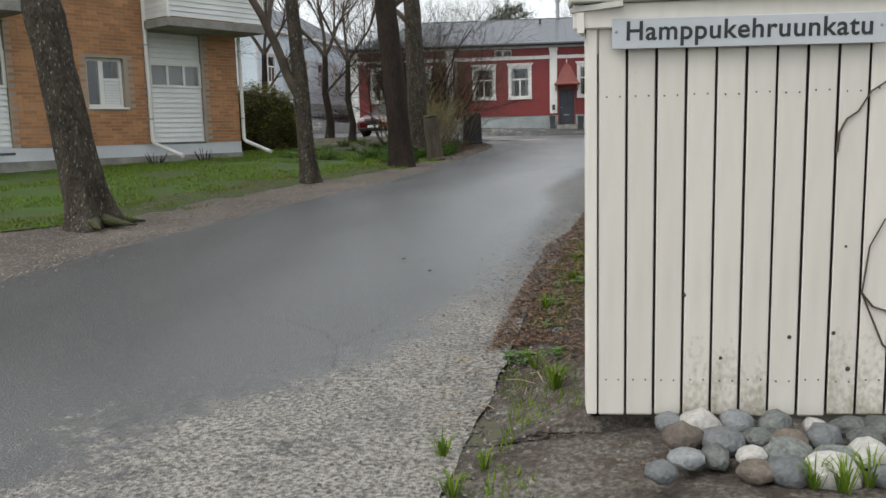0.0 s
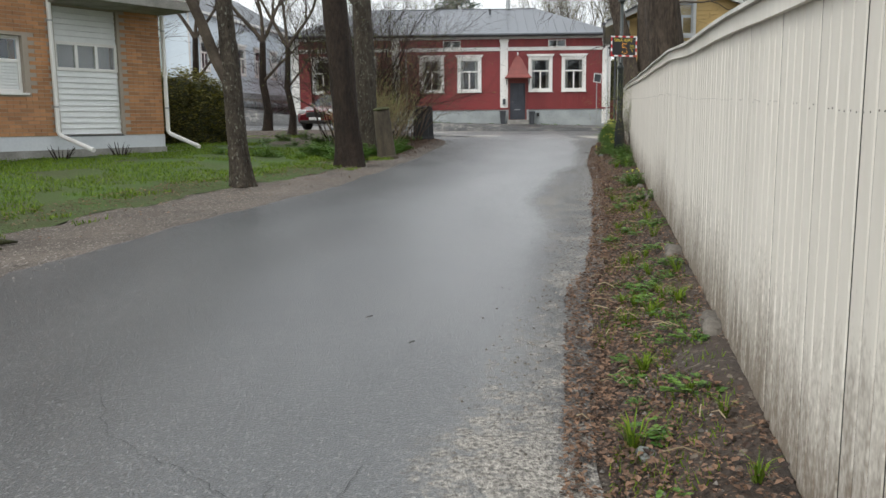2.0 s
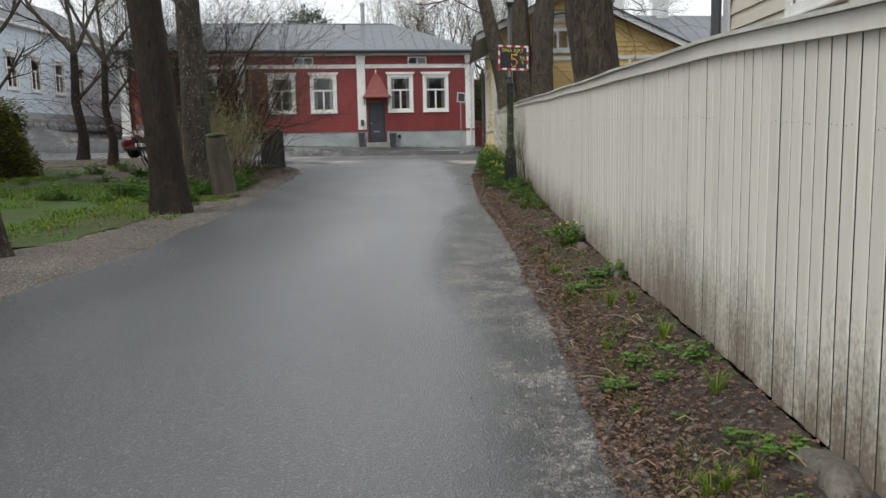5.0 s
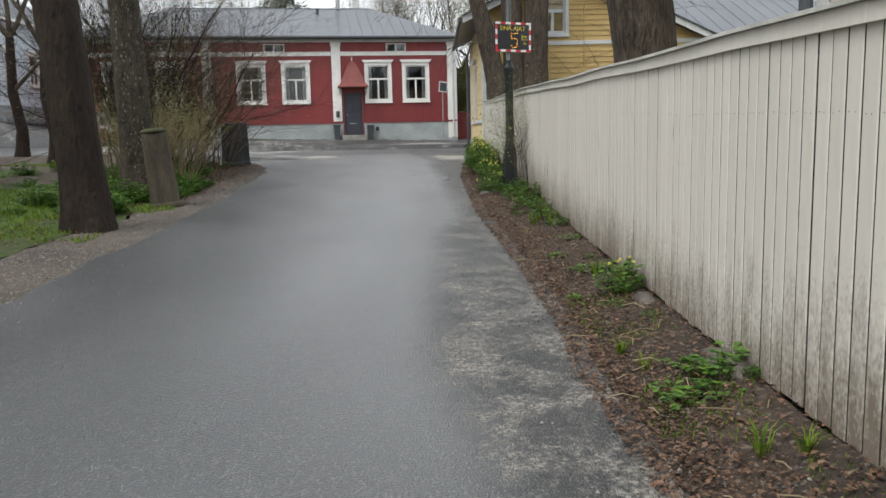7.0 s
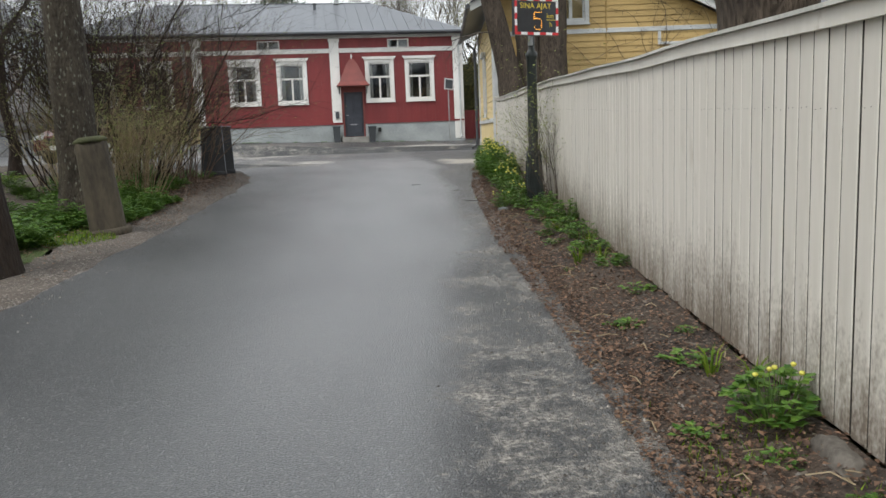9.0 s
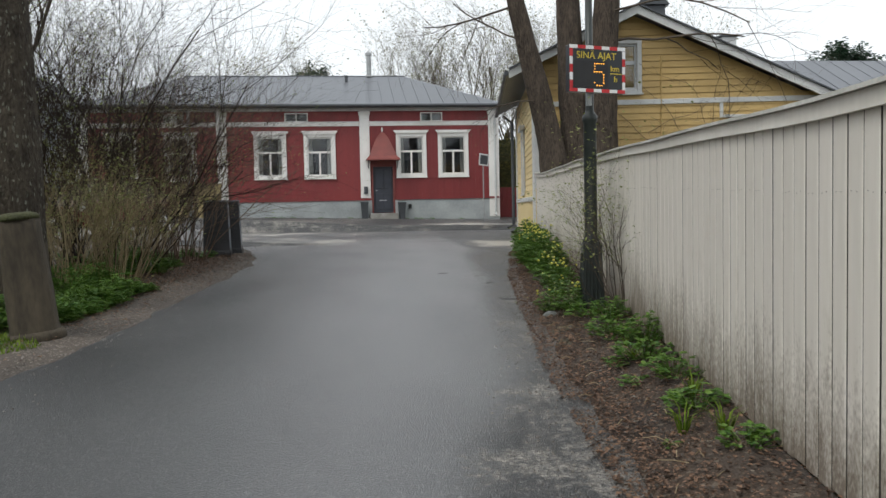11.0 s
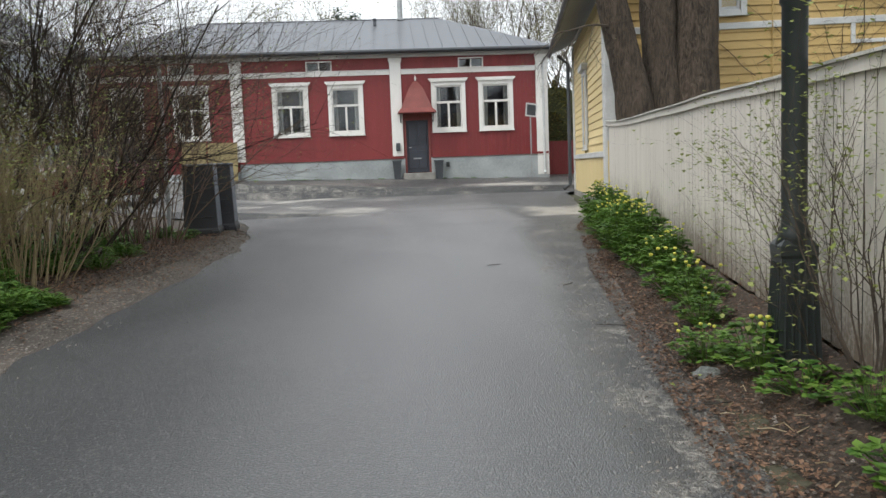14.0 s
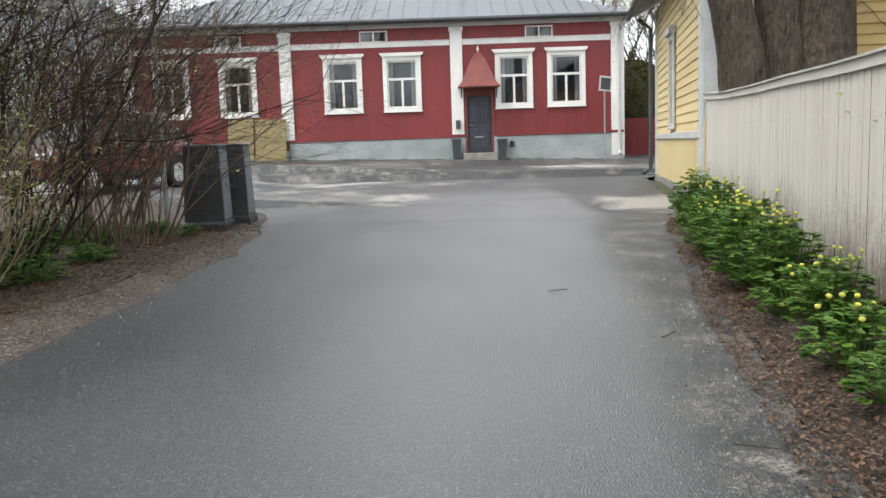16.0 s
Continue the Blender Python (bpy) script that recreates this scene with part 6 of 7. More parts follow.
for _i in range(75):
    _y = _rng.uniform(23.0, 26.6)
    plant(W_MID, grass_left(_y) - 0.02 - abs(_rng.gauss(0, 0.5)), _y, _rng.uniform(0.6, 1.1), 2460 + _i, "spreading green ground ivy under the trees", "ground_plant", group="ground cover by the shrubs")
for _i in range(14):
    plant(W_LOW, _rng.uniform(-2.8, 9), HY - 0.32, 1.0, 500 + _i, "low weed at the foot of the plinth", "weed", group="weeds along the plinth")

_g, _rng = Geo(), random.Random(19)
for _ in range(9000):
    _y = 1.5 + 14 * _rng.random()
    _rr = road_right(_y)
    _x = _rr + 0.02 + abs(_rng.gauss(0, 0.32))
    if noise.noise((_x * 3.1, _y * 1.6, 4.0)) < 0.02 or (_y > 3.7 and _x > fence_x(_y) - 0.05):
        continue
    _h, _a = _rng.uniform(0.012, 0.05), _rng.uniform(0, 6.28)
    _z, _dx, _dy = land(_x, _y) + 0.002, math.cos(_a) * 0.004, math.sin(_a) * 0.004
    _g.add([(_x - _dx, _y - _dy, _z), (_x + _dx, _y + _dy, _z), (_x + _rng.uniform(-0.02, 0.02), _y + _rng.uniform(-0.02, 0.02), _z + _h)], [(0, 1, 2)])
tagged(part("verge_grass", _g, L_GRASS), "patches of short grass and moss on the gravelly verge", "grass", kind="stuff")

# loose grit along both edges of the lane
_g, _rng = Geo(), random.Random(29)
for _i in range(15000):
    _y = 2 + 31 * _rng.random() ** 1.3
    if _i % 2:
        _x = road_left(_y) - 0.25 + _rng.gauss(0, 0.3)
    else:
        _x = road_right(_y) - 0.06 + _rng.gauss(0, 0.24)
    _r, _a = _rng.uniform(0.004, 0.014), _rng.uniform(0, 6.28)
    _z = land(_x, _y) + (0.004 if _x > road_left(_y) else -0.004)
    _ring = [(_x + _r * _rng.uniform(0.7, 1.3) * math.cos(_a + k * 1.571), _y + _r * _rng.uniform(0.7, 1.3) * math.sin(_a + k * 1.571), _z) for k in range(4)]
    _g.add(_ring + [(_x, _y, _z + _r * 0.9)], [(0, 1, 4), (1, 2, 4), (2, 3, 4), (3, 0, 4)])
tagged(part("loose_grit", _g, M_GRIT), "loose grey and brown grit along the lane's edges", "gravel", kind="stuff")

# fallen leaves, stalks and grass too many to count
_g, _rng = Geo(), random.Random(9)
for _ in range(78000):
    _u = -0.7 + 29.7 * _rng.random() ** 1.15
    _x, _y = beside_fence(_u, 0)
    _rr = road_right(_y)
    _t = min(1.0, abs(_rng.gauss(0.0, 0.42)) - 0.22) if _rng.random() < 0.62 else _rng.random()
    _x = _rr + (_x - _rr) * _t
    if _y < 4.3 + 0.5 * _rng.random() or noise.noise((_x * 2.2, _y * 1.1, 6.0)) < -0.45 + 0.85 * smooth01((6.6 - _y) / 2.5):
        continue
    leaf(_g, (_x, _y, land(_x, _y) + 0.012 + _rng.uniform(0, 0.02)), 0.007 + 0.030 * _rng.random() ** 2.4, _rng, 0.15)
tagged(part("leaf_litter", _g, L_DEAD), "brown fallen leaves heaped along the verge", "leaves", kind="stuff")
_g = Geo()
for _ in range(170):
    _u = _rng.uniform(0, 22)
    _x, _y = beside_fence(_u, _rng.uniform(0.1, 0.72))
    _a = _rng.uniform(0, 3.14)
    _l = _rng.uniform(0.04, 0.16)
    _z = land(_x, _y) + 0.03
    _g.tube([(_x, _y, _z), (_x + _l * 0.5 * math.cos(_a), _y + _l * 0.5 * math.sin(_a), _z + _rng.uniform(0, 0.03)), (_x + _l * math.cos(_a), _y + _l * math.sin(_a), _z)], 0.003, 4)
tagged(part("dry_stalks", _g, L_STRAW), "pale dry stalks lying in the litter", "stalks", kind="stuff")
_g = Geo()
for _ in range(13000):
    _y = _rng.uniform(4, 33) if _rng.random() < 0.5 else _rng.uniform(23, 33)
    _x = grass_left(_y) - 0.8 + abs(_rng.gauss(0, 0.7)) - 0.2
    if _x < road_left(_y):
        leaf(_g, (_x, _y, land(_x, _y) + 0.02), _rng.uniform(0.02, 0.05), _rng, 0.5)
tagged(part("scattered_leaves", _g, L_DEAD), "scattered brown leaves on gravel and lawn", "leaves", kind="stuff")
_g = Geo()
for _ in range(150000):
    _y = 4 + 29 * _rng.random() ** 0.9
    _x = grass_left(_y) + 0.35 - 11.4 * _rng.random() ** 1.25
    _c = noise.noise((_x * 0.7, _y * 0.7, 1.0)) + 0.35 * noise.noise((_x * 2.5, _y * 2.5, 2.0)) + min(0.0, (grass_left(_y) - _x) * 0.45 - 0.42)
    if _c < -0.12 or (_y > 24.6 and _x > -4.9) or ((_x + 7) ** 2 + (_y - 30) ** 2 < 5):
        continue
    _h, _a = _rng.uniform(0.02, 0.065), _rng.uniform(0, 6.28)
    _z, _dx, _dy = land(_x, _y) + 0.0, math.cos(_a) * 0.008, math.sin(_a) * 0.008
    _g.add([(_x - _dx, _y - _dy, _z), (_x + _dx, _y + _dy, _z), (_x + _dy * 5 * _rng.uniform(-1, 1), _y - _dx * 5, _z + _h)], [(0, 1, 2)])
tagged(part("grass", _g, L_GRASS), "short uneven spring grass on the lawn", "grass", kind="stuff")


def stone(at, size, seed, name="field_stone", label="rounded grey field stone piled under the fence end", group="stones under the fence end", squash=0.75):
    rng = random.Random(seed)
    bm = bmesh.new()
    bmesh.ops.create_icosphere(bm, subdivisions=2, radius=1)
    sx, sy, sz = size * rng.uniform(0.8, 1.35), size * rng.uniform(0.8, 1.1), size * squash * rng.uniform(0.8, 1.1)
    for v in bm.verts:
        k = 1 + 0.34 * noise.noise(v.co * 1.7 + Vector((seed, 0, 0)))
        v.co = Vector((v.co.x * sx * k, v.co.y * sy * k, v.co.z * sz * k))
    me = bpy.data.meshes.new(name)
    bm.to_mesh(me)
    bm.free()
    me.materials.append(M_STONES[rng.choice((0, 0, 1, 1, 3, 3, 3, 2)) if name == "field_stone" else 3])
    me.polygons.foreach_set("use_smooth", [True] * len(me.polygons))
    ob = new(name, me)
    ob.matrix_world = pose(at[0], at[1], at[2], 0, 0, rng.uniform(0, 180))
    return tagged(ob, label, "stone", group)


_rng = random.Random(14)
_n = 0
for _r, (_y, _z) in enumerate(((3.80, 0.225), (3.66, 0.20), (3.52, 0.165), (3.38, 0.13))):
    _x = (1.90, 1.92, 1.90, 2.1)[_r]
    while _x < 3.7:
        _s = _rng.uniform(0.052, 0.082)
        _n += 1
        _yy = _y + _rng.uniform(-0.03, 0.03)
        stone((_x, _yy, max(land(_x, _yy) + _s * 0.25, _z - 0.02)), _s, 600 + _n)
        _x += _s * _rng.uniform(1.65, 2.0)
stone((1.80, 3.36, land(1.80, 3.36) + 0.02), 0.055, 690)
for _u, _off, _s in ((2.1, 0.42, 0.05), (1.5, 0.3, 0.04), (19.25, 0.66, 0.10)):
    _x, _y = beside_fence(_u, _off)
    stone((_x, _y, land(_x, _y) + _s * 0.02), _s, int(700 + _u * 10), "verge_stone", "flat grey stone in the soil below the fence", "verge stones", 0.5)


def foot_slab(u, off, length, width, seed):
    """A rough flat footing stone that shows along the fence's foot."""
    rng, g = random.Random(seed), Geo()
    nx, ny = 9, 4
    for j in range(ny + 1):
        for i in range(nx + 1):
            x, y = (i / nx - 0.5) * length, (j / ny - 0.5) * width
            edge = min(1.0, 5 * min(i / nx, 1 - i / nx, j / ny, 1 - j / ny))
            k = 0.02 * noise.noise((x * 9 + seed, y * 9, 0.3))
            g.v.append((x * (1 + 0.1 * noise.noise((y * 12, seed, 0))), y + 0.02 * noise.noise((x * 11, seed, 4)), 0.045 * edge ** 0.4 + k - 0.02))
    for j in range(ny):
        for i in range(nx):
            a = j * (nx + 1) + i
            g.f.append((a, a + 1, a + nx + 2, a + nx + 1))
    ring = [i for i in range(nx + 1)] + [j * (nx + 1) + nx for j in range(1, ny + 1)] + [ny * (nx + 1) + i for i in range(nx - 1, -1, -1)] + [j * (nx + 1) for j in range(ny - 1, 0, -1)]
    base = len(g.v)
    g.v += [(g.v[i][0], g.v[i][1], -0.10) for i in ring]
    for i in range(len(ring)):
        k = (i + 1) % len(ring)
        g.f.append((ring[k], ring[i], base + i, base + k))
    x, y = beside_fence(u, off)
    ob = new("footing_stone", g.mesh("footing_stone", M_FOOTING, True))
    ob.matrix_world = pose(x, y, land(x, y) + 0.022, 0, 0, 90 - math.degrees(FENCE_A) + rng.uniform(-4, 4))
    tagged(ob, "flat weathered footing stone along the fence's foot", "stone", "footing stones")


for _i, (_u, _off, _l, _w) in enumerate(((3.40, 0.03, 0.40, 0.12), (5.45, 0.06, 0.34, 0.14), (9.3, 0.06, 0.46, 0.13), (10.75, 0.10, 0.3, 0.10))):
    foot_slab(_u, _off, _l, _w, 730 + _i)


def twig(at, length, ang, seed):
    rng = random.Random(seed)
    t = thing("fallen_twig", pose(at[0], at[1], land(*at) + 0.022, 0, 0, ang), "thin dark fallen twig on the asphalt", "twig", "fallen twigs")
    g = Geo()
    pts, _ = limb_pts((0, 0, 0), (1, 0, 0), length, 5, rng, 0.2, 0)
    g.tube([(p.x, p.y, 0.0) for p in pts], 0.004, 5)
    part("stick", g, M_DARKGAP, t)


for _i, (_x, _y, _l, _a) in enumerate(((3.42, 27.74, 0.2, 20), (3.8, 24.45, 0.24, -15), (3.85, 22.5, 0.18, 5), (0.24, 8.16, 0.06, 50), (1.5, 7.9, 0.07, 60), (3.95, 26.2, 0.2, 30), (0.55, 7.6, 0.05, 70))):
    twig((_x, _y), _l, _a, 800 + _i)

# ---- lamp post with speed display ----


def build_lamp_post():
    b = (4.45, 22.75)
    t = thing("street_lamp", pose(b[0], b[1], land(*b) - 0.03), "black-green lamp post with fluted foot and old-style lantern", "street lamp")
    g = Geo().lathe([(0.175, 0.0), (0.175, 0.05), (0.16, 0.07), (0.128, 0.60), (0.136, 0.62), (0.136, 0.67), (0.10, 0.70)], square=True)
    foot = part("foot", g, M_POLE, t, "tapered fluted iron foot", m=pose(0, 0, 0, 0, 0, -9))
    for s in range(4):
        for k in range(5):
            x0, x1 = -0.088 + 0.044 * k, -0.07 + 0.035 * k
            rib = Geo().tube([(x0 * 0.9, -0.114, 0.09), (x1 * 0.9, -0.092, 0.58)], 0.009, 5)
            part("flute", rib, M_POLE, foot, m=pose(0, 0, 0, 0, 0, 90 * s))
    part("pole", Geo().lathe([(0.10, 0.66), (0.075, 0.74), (0.066, 0.78), (0.066, 1.92), (0.078, 1.94), (0.078, 1.99), (0.05, 2.02), (0.042, 2.05), (0.036, 3.42)], 18), M_POLE, t, smooth=True)
    lan = part("lantern", Geo().lathe([(0.05, 3.40), (0.07, 3.44), (0.115, 3.46), (0.105, 3.49)], square=True), M_POLE, t, "four-sided lantern with pale glass")
    part("glass", Geo().lathe([(0.10, 3.49), (0.185, 3.84)], square=True), M_LAMP, lan, "pale lantern glass")
    for s in range(4):
        a = math.pi / 4 + s * math.pi / 2
        part("bar", Geo().tube([(0.108 * math.cos(a), 0.108 * math.sin(a), 3.48), (0.195 * math.cos(a), 0.195 * math.sin(a), 3.85)], 0.010, 5), M_POLE, lan)
    part("hood", Geo().lathe([(0.215, 3.84), (0.215, 3.87), (0.13, 3.97), (0.06, 4.0), (0.05, 4.05), (0.015, 4.1)], square=True), M_POLE, lan)
    return t


build_lamp_post()


def build_speed_display():
    z = 2.905
    t = thing("speed_display", pose(4.46, 22.56, z, 0, 0.6, 14), "speed display board with red-white edge and amber digit", "sign")
    W, H = 0.64, 0.46
    part("housing", Geo().box(-W / 2, W / 2, -0.03, 0.05, 0, H, 0.006), M_PANELBLK, t)
    part("screen", Geo().box(-W / 2 + 0.05, W / 2 - 0.20, -0.034, -0.029, 0.045, 0.31), M_BLACK, t)
    n = 0
    for horizontal, count in ((True, 7), (False, 5)):
        for side in (0, 1):
            for k in range(count):
                n += 1
                mat = M_SIGNRED if (k + side) % 2 == 0 else M_SIGNWHITE
                if horizontal:
                    a = -W / 2 + W * k / count
                    zz = (0.0, H - 0.034)[side]
                    q = (a, a + W / count - 0.002, -0.0345, -0.0302, zz, zz + 0.034)
                else:
                    a = 0.036 + (H - 0.072) * k / count
                    xx = (-W / 2, W / 2 - 0.034)[side]
                    q = (xx, xx + 0.034, -0.0345, -0.0302, a, a + (H - 0.072) / count - 0.002)
                part("edge_stripe", Geo().box(*q), mat, t, "red reflective stripe" if mat is M_SIGNRED else "white reflective stripe")
    lettering("heading", "SINÄ AJAT", 0.096, M_SIGNYEL, t, pose(-0.245, -0.0345, 0.332, 90), "yellow capital letters", 0.001, spacing=1.04)
    lettering("unit", "km", 0.085, M_SIGNYEL, t, pose(0.145, -0.0345, 0.215, 90), "", 0.001)
    part("unit_bar", Geo().box(0.145, 0.275, -0.036, -0.0305, 0.188, 0.196), M_SIGNYEL, t)
    lettering("unit", "h", 0.085, M_SIGNYEL, t, pose(0.185, -0.0345, 0.11, 90), "", 0.001)
    dots = ["11111", "10000", "10000", "11110", "00001", "00001", "00001", "10001", "01110"]
    dm = Geo().lathe([(0.007, 0), (0.005, 0.003)], 8).mesh("led_dot", M_LED)
    for r, row in enumerate(dots):
        for c, v in enumerate(row):
            if v == "1":
                part("led_dot", dm, None, t, m=pose(-0.035 + 0.026 * c, -0.0342, 0.285 - 0.027 * r, 90))
    part("bracket", Geo().box(-0.06, 0.02, 0.05, 0.09, 0.08, 0.38, 0.006), M_GALV, t)
    part("stem", Geo().tube([(-0.04, 0.07, -0.12), (-0.04, 0.07, 0.1)], 0.03, 10), M_GALV, t)


build_speed_display()

# ---- things beside the lane ----


def cabinet(at, turn, label):
    t = thing("utility_cabinet", pose(at[0], at[1], land(*at) - 0.02, 0, 0, turn), label, "cabinet", "cabinets by the shrubs")
    g = Geo()
    for hx, hy, z in ((0.29, 0.33, 0.0), (0.29, 0.33, 0.10), (0.275, 0.315, 0.13), (0.24, 0.275, 1.17)):
        g.v += [(-hx, -hy, z), (hx, -hy, z), (hx, hy, z), (-hx, hy, z)]
    for i in range(3):
        for s in range(4):
            a, b = 4 * i + s, 4 * i + (s + 1) % 4
            g.f.append((a, b, b + 4, a + 4))
    g.f += [(3, 2, 1, 0), (12, 13, 14, 15)]
    body = part("body", g, M_BOX, t)
    v = [(0.278, -0.27, 0.16), (0.278, 0.27, 0.16), (0.248, 0.235, 1.14), (0.248, -0.235, 1.14)]
    part("side_panel", Geo().add(v + [(x - 0.012, y, z) for x, y, z in v], [(0, 1, 2, 3), (7, 6, 5, 4), (0, 4, 5, 1), (1, 5, 6, 2), (2, 6, 7, 3), (3, 7, 4, 0)]), M_BOXGREY, body, "blue-grey side panel")
    part("lid", Geo().box(-0.255, 0.255, -0.29, 0.29, 1.172, 1.20, 0.01), M_BOXGREY, t)
    for sx, sy in ((-1, -1), (1, -1), (1, 1), (-1, 1)):
        part("foot", Geo().box(sx * 0.23 - 0.07, sx * 0.23 + 0.07, sy * 0.27 - 0.07, sy * 0.27 + 0.07, -0.01, 0.09, 0.01), M_BOX, t)
    for k in range(4):
        part("rib", Geo().box(-0.2, 0.2, -0.012, 0.0, 0, 0.02, 0.004), M_BOX, body, m=pose(0, -0.305 + 0.0095 * k, 0.30 + 0.24 * k))


cabinet((-0.80, 32.8), 4, "black tapered cabinet with rough front by the shrubs")
cabinet((-0.66, 33.6), 4, "black tapered cabinet with blue-grey side on the asphalt")
_t = thing("steel_post", pose(-1.25, 32.35, land(-1.25, 32.35) - 0.03), "slim grey steel post beside the cabinets", "post")
part("post", Geo().tube([(0, 0, 0), (0, 0, 3.1)], 0.035, 10), M_GALV, _t)
part("sleeve", Geo().lathe([(0.06, 0), (0.055, 0.12), (0.04, 0.14)], 10), M_CONC, _t)

_t = thing("leaning_gatepost", pose(-1.04, 22.75, land(-1.04, 22.75) - 0.04, 0, -6, 8), "weathered leaning old stone gatepost beside the tree", "post")
_g = Geo()
_rng = random.Random(3)
_prof = [(0.26, 0), (0.235, 0.12), (0.225, 0.4), (0.215, 0.7), (0.205, 1.0), (0.205, 1.12), (0.17, 1.18)]
for _i, (_r, _z) in enumerate(_prof):
    for _s in range(20):
        _a = 2 * math.pi * _s / 20
        _q = _r * 0.92 / max(abs(math.cos(_a)), abs(math.sin(_a))) ** 0.6 + 0.016 * noise.noise((math.cos(_a) * 3, math.sin(_a) * 3, _z * 4))
        _g.v.append((_q * math.cos(_a), _q * math.sin(_a) * 0.9, _z + (0.05 * noise.noise((math.cos(_a) * 2, math.sin(_a) * 2, 9)) if _i > 4 else 0)))
for _i in range(len(_prof) - 1):
    for _s in range(20):
        _a, _b = _i * 20 + _s, _i * 20 + (_s + 1) % 20
        _g.f.append((_a, _b, _b + 20, _a + 20))
_g.f.append(tuple(range(len(_g.v) - 20, len(_g.v))))
M_POST = surf("mossy_old_post", (0.026, 0.020, 0.013), (0.095, 0.077, 0.052), 5, 34, (0.85, 0.95), 0.7, 0.02, (1, 1, 0.3))
part("shaft", _g, M_POST, _t, smooth=True)
part("worn_top", Geo().lathe([(0.19, 1.15), (0.205, 1.175), (0.18, 1.20), (0.12, 1.225), (0.03, 1.21)], 14), M_MOSS, _t, "mossy crumbling top", True)
part("stone_collar", Geo().lathe([(0.27, -0.04), (0.275, 0.05), (0.25, 0.085)], 12), M_POST, _t, "earth-stained foot", True)


def build_car():
    m = pose(-4.45, 37.8, land(-4.45, 37.8) + 0.01, 0, 0, 72.5)
    t = thing("parked_car", m, "dark red estate car parked behind the shrubs", "car")
    # local: length along x, nose at -x
    sec = [(-2.2, 0.35, 0.62, 0.70, 0.66), (-2.1, 0.28, 0.78, 0.84, 0.74), (-1.4, 0.24, 0.95, 0.89, 0.80), (-0.9, 0.24, 1.0, 0.90, 0.82), (0.6, 0.24, 1.02, 0.90, 0.82), (1.6, 0.26, 1.04, 0.89, 0.80), (2.1, 0.32, 1.0, 0.84, 0.76), (2.18, 0.42, 0.9, 0.76, 0.70)]
    g = Geo()
    for x, z0, z1, w, wt in sec:
        g.v += [(x, -w * 0.92, z0), (x, -w, z0 + 0.18), (x, -w, z1 - 0.16), (x, -wt, z1), (x, wt, z1), (x, w, z1 - 0.16), (x, w, z0 + 0.18), (x, w * 0.92, z0)]
    for i in range(len(sec) - 1):
        for s in range(8):
            a, b = 8 * i + s, 8 * i + (s + 1) % 8
            g.f.append((a, b, b + 8, a + 8))
    g.f += [tuple(range(7, -1, -1)), tuple(range(len(g.v) - 8, len(g.v)))]
    body = part("body", g, M_CARRED, t, smooth=False)
    cab = [(-1.15, 0.98, 0.80, 0.98), (-0.35, 1.45, 0.60, 1.0), (0.2, 1.52, 0.60, 1.0), (1.2, 1.50, 0.60, 1.02), (1.75, 1.36, 0.58, 1.03), (2.12, 1.02, 0.70, 0.99)]
    g = Geo()
    for x, z, w, zb in cab:
        g.v += [(x, -0.80, zb - 0.02), (x, -w, z), (x, w, z), (x, 0.80, zb - 0.02)]
    for i in range(len(cab) - 1):
        for s in range(4):
            a, b = 4 * i + s, 4 * i + (s + 1) % 4
            g.f.append((a, b, b + 4, a + 4))
    g.f += [(3, 2, 1, 0), (20, 21, 22, 23)]
    part("cabin_glass", g, M_TINTED, t, "dark windows")
    part("roof", Geo().box(-0.32, 1.62, -0.60, 0.60, 1.475, 1.545, 0.03), M_CARRED, t)
    for s in (-1, 1):
        for x0, z0, x1, z1 in ((-1.12, 1.0, -0.33, 1.48), (0.42, 1.02, 0.42, 1.5), (1.35, 1.03, 1.30, 1.5), (2.08, 1.02, 1.68, 1.42)):
            part("pillar", Geo().tube([(x0, s * 0.80, z0), (x1, s * 0.61, z1)], 0.035, 6), M_CARRED, t)
        part("roof_rail", Geo().tube([(-0.2, s * 0.55, 1.53), (0.0, s * 0.55, 1.58), (1.4, s * 0.55, 1.58), (1.6, s * 0.55, 1.53)], 0.018, 6), M_ALLOY, t)
        part("sill_trim", Geo().box(-1.0, 1.0, s * 0.90 - 0.012, s * 0.90 + 0.012, 0.30, 0.40, 0.008), M_TYRE, t)
        part("headlight", Geo().box(-2.17, -2.0, s * 0.62 - 0.15, s * 0.62 + 0.15, 0.66, 0.80, 0.03), M_LAMP, t, "clear headlight")
        part("tail_light", Geo().box(2.08, 2.2, s * 0.68 - 0.08, s * 0.68 + 0.08, 0.74, 0.98, 0.02), M_SIGNRED, t, "red tail light")
        part("wing_mirror", Geo().box(-0.80, -0.66, s * 0.98 - 0.10, s * 0.98 + 0.08, 0.98, 1.12, 0.04), M_CARRED, t)
        for x in (-1.35, 1.35):
            prof = [(0.20, -0.10), (0.30, -0.11), (0.325, -0.08), (0.33, 0.0), (0.325, 0.08), (0.30, 0.11), (0.20, 0.10)]
            w = part("wheel", Geo().lathe(prof, 24), M_TYRE, t, m=pose(x, s * 0.82, 0.33, 90 * s))
            part("rim", Geo().lathe([(0.205, -0.105), (0.20, -0.085), (0.06, -0.075), (0.03, -0.09)], 20), M_ALLOY, w)
            for k in range(5):
                part("spoke", Geo().box(0.04, 0.20, -0.022, 0.022, -0.112, -0.09, 0.006), M_ALLOY, w, m=pose(0, 0, 0, 0, 0, 72 * k))
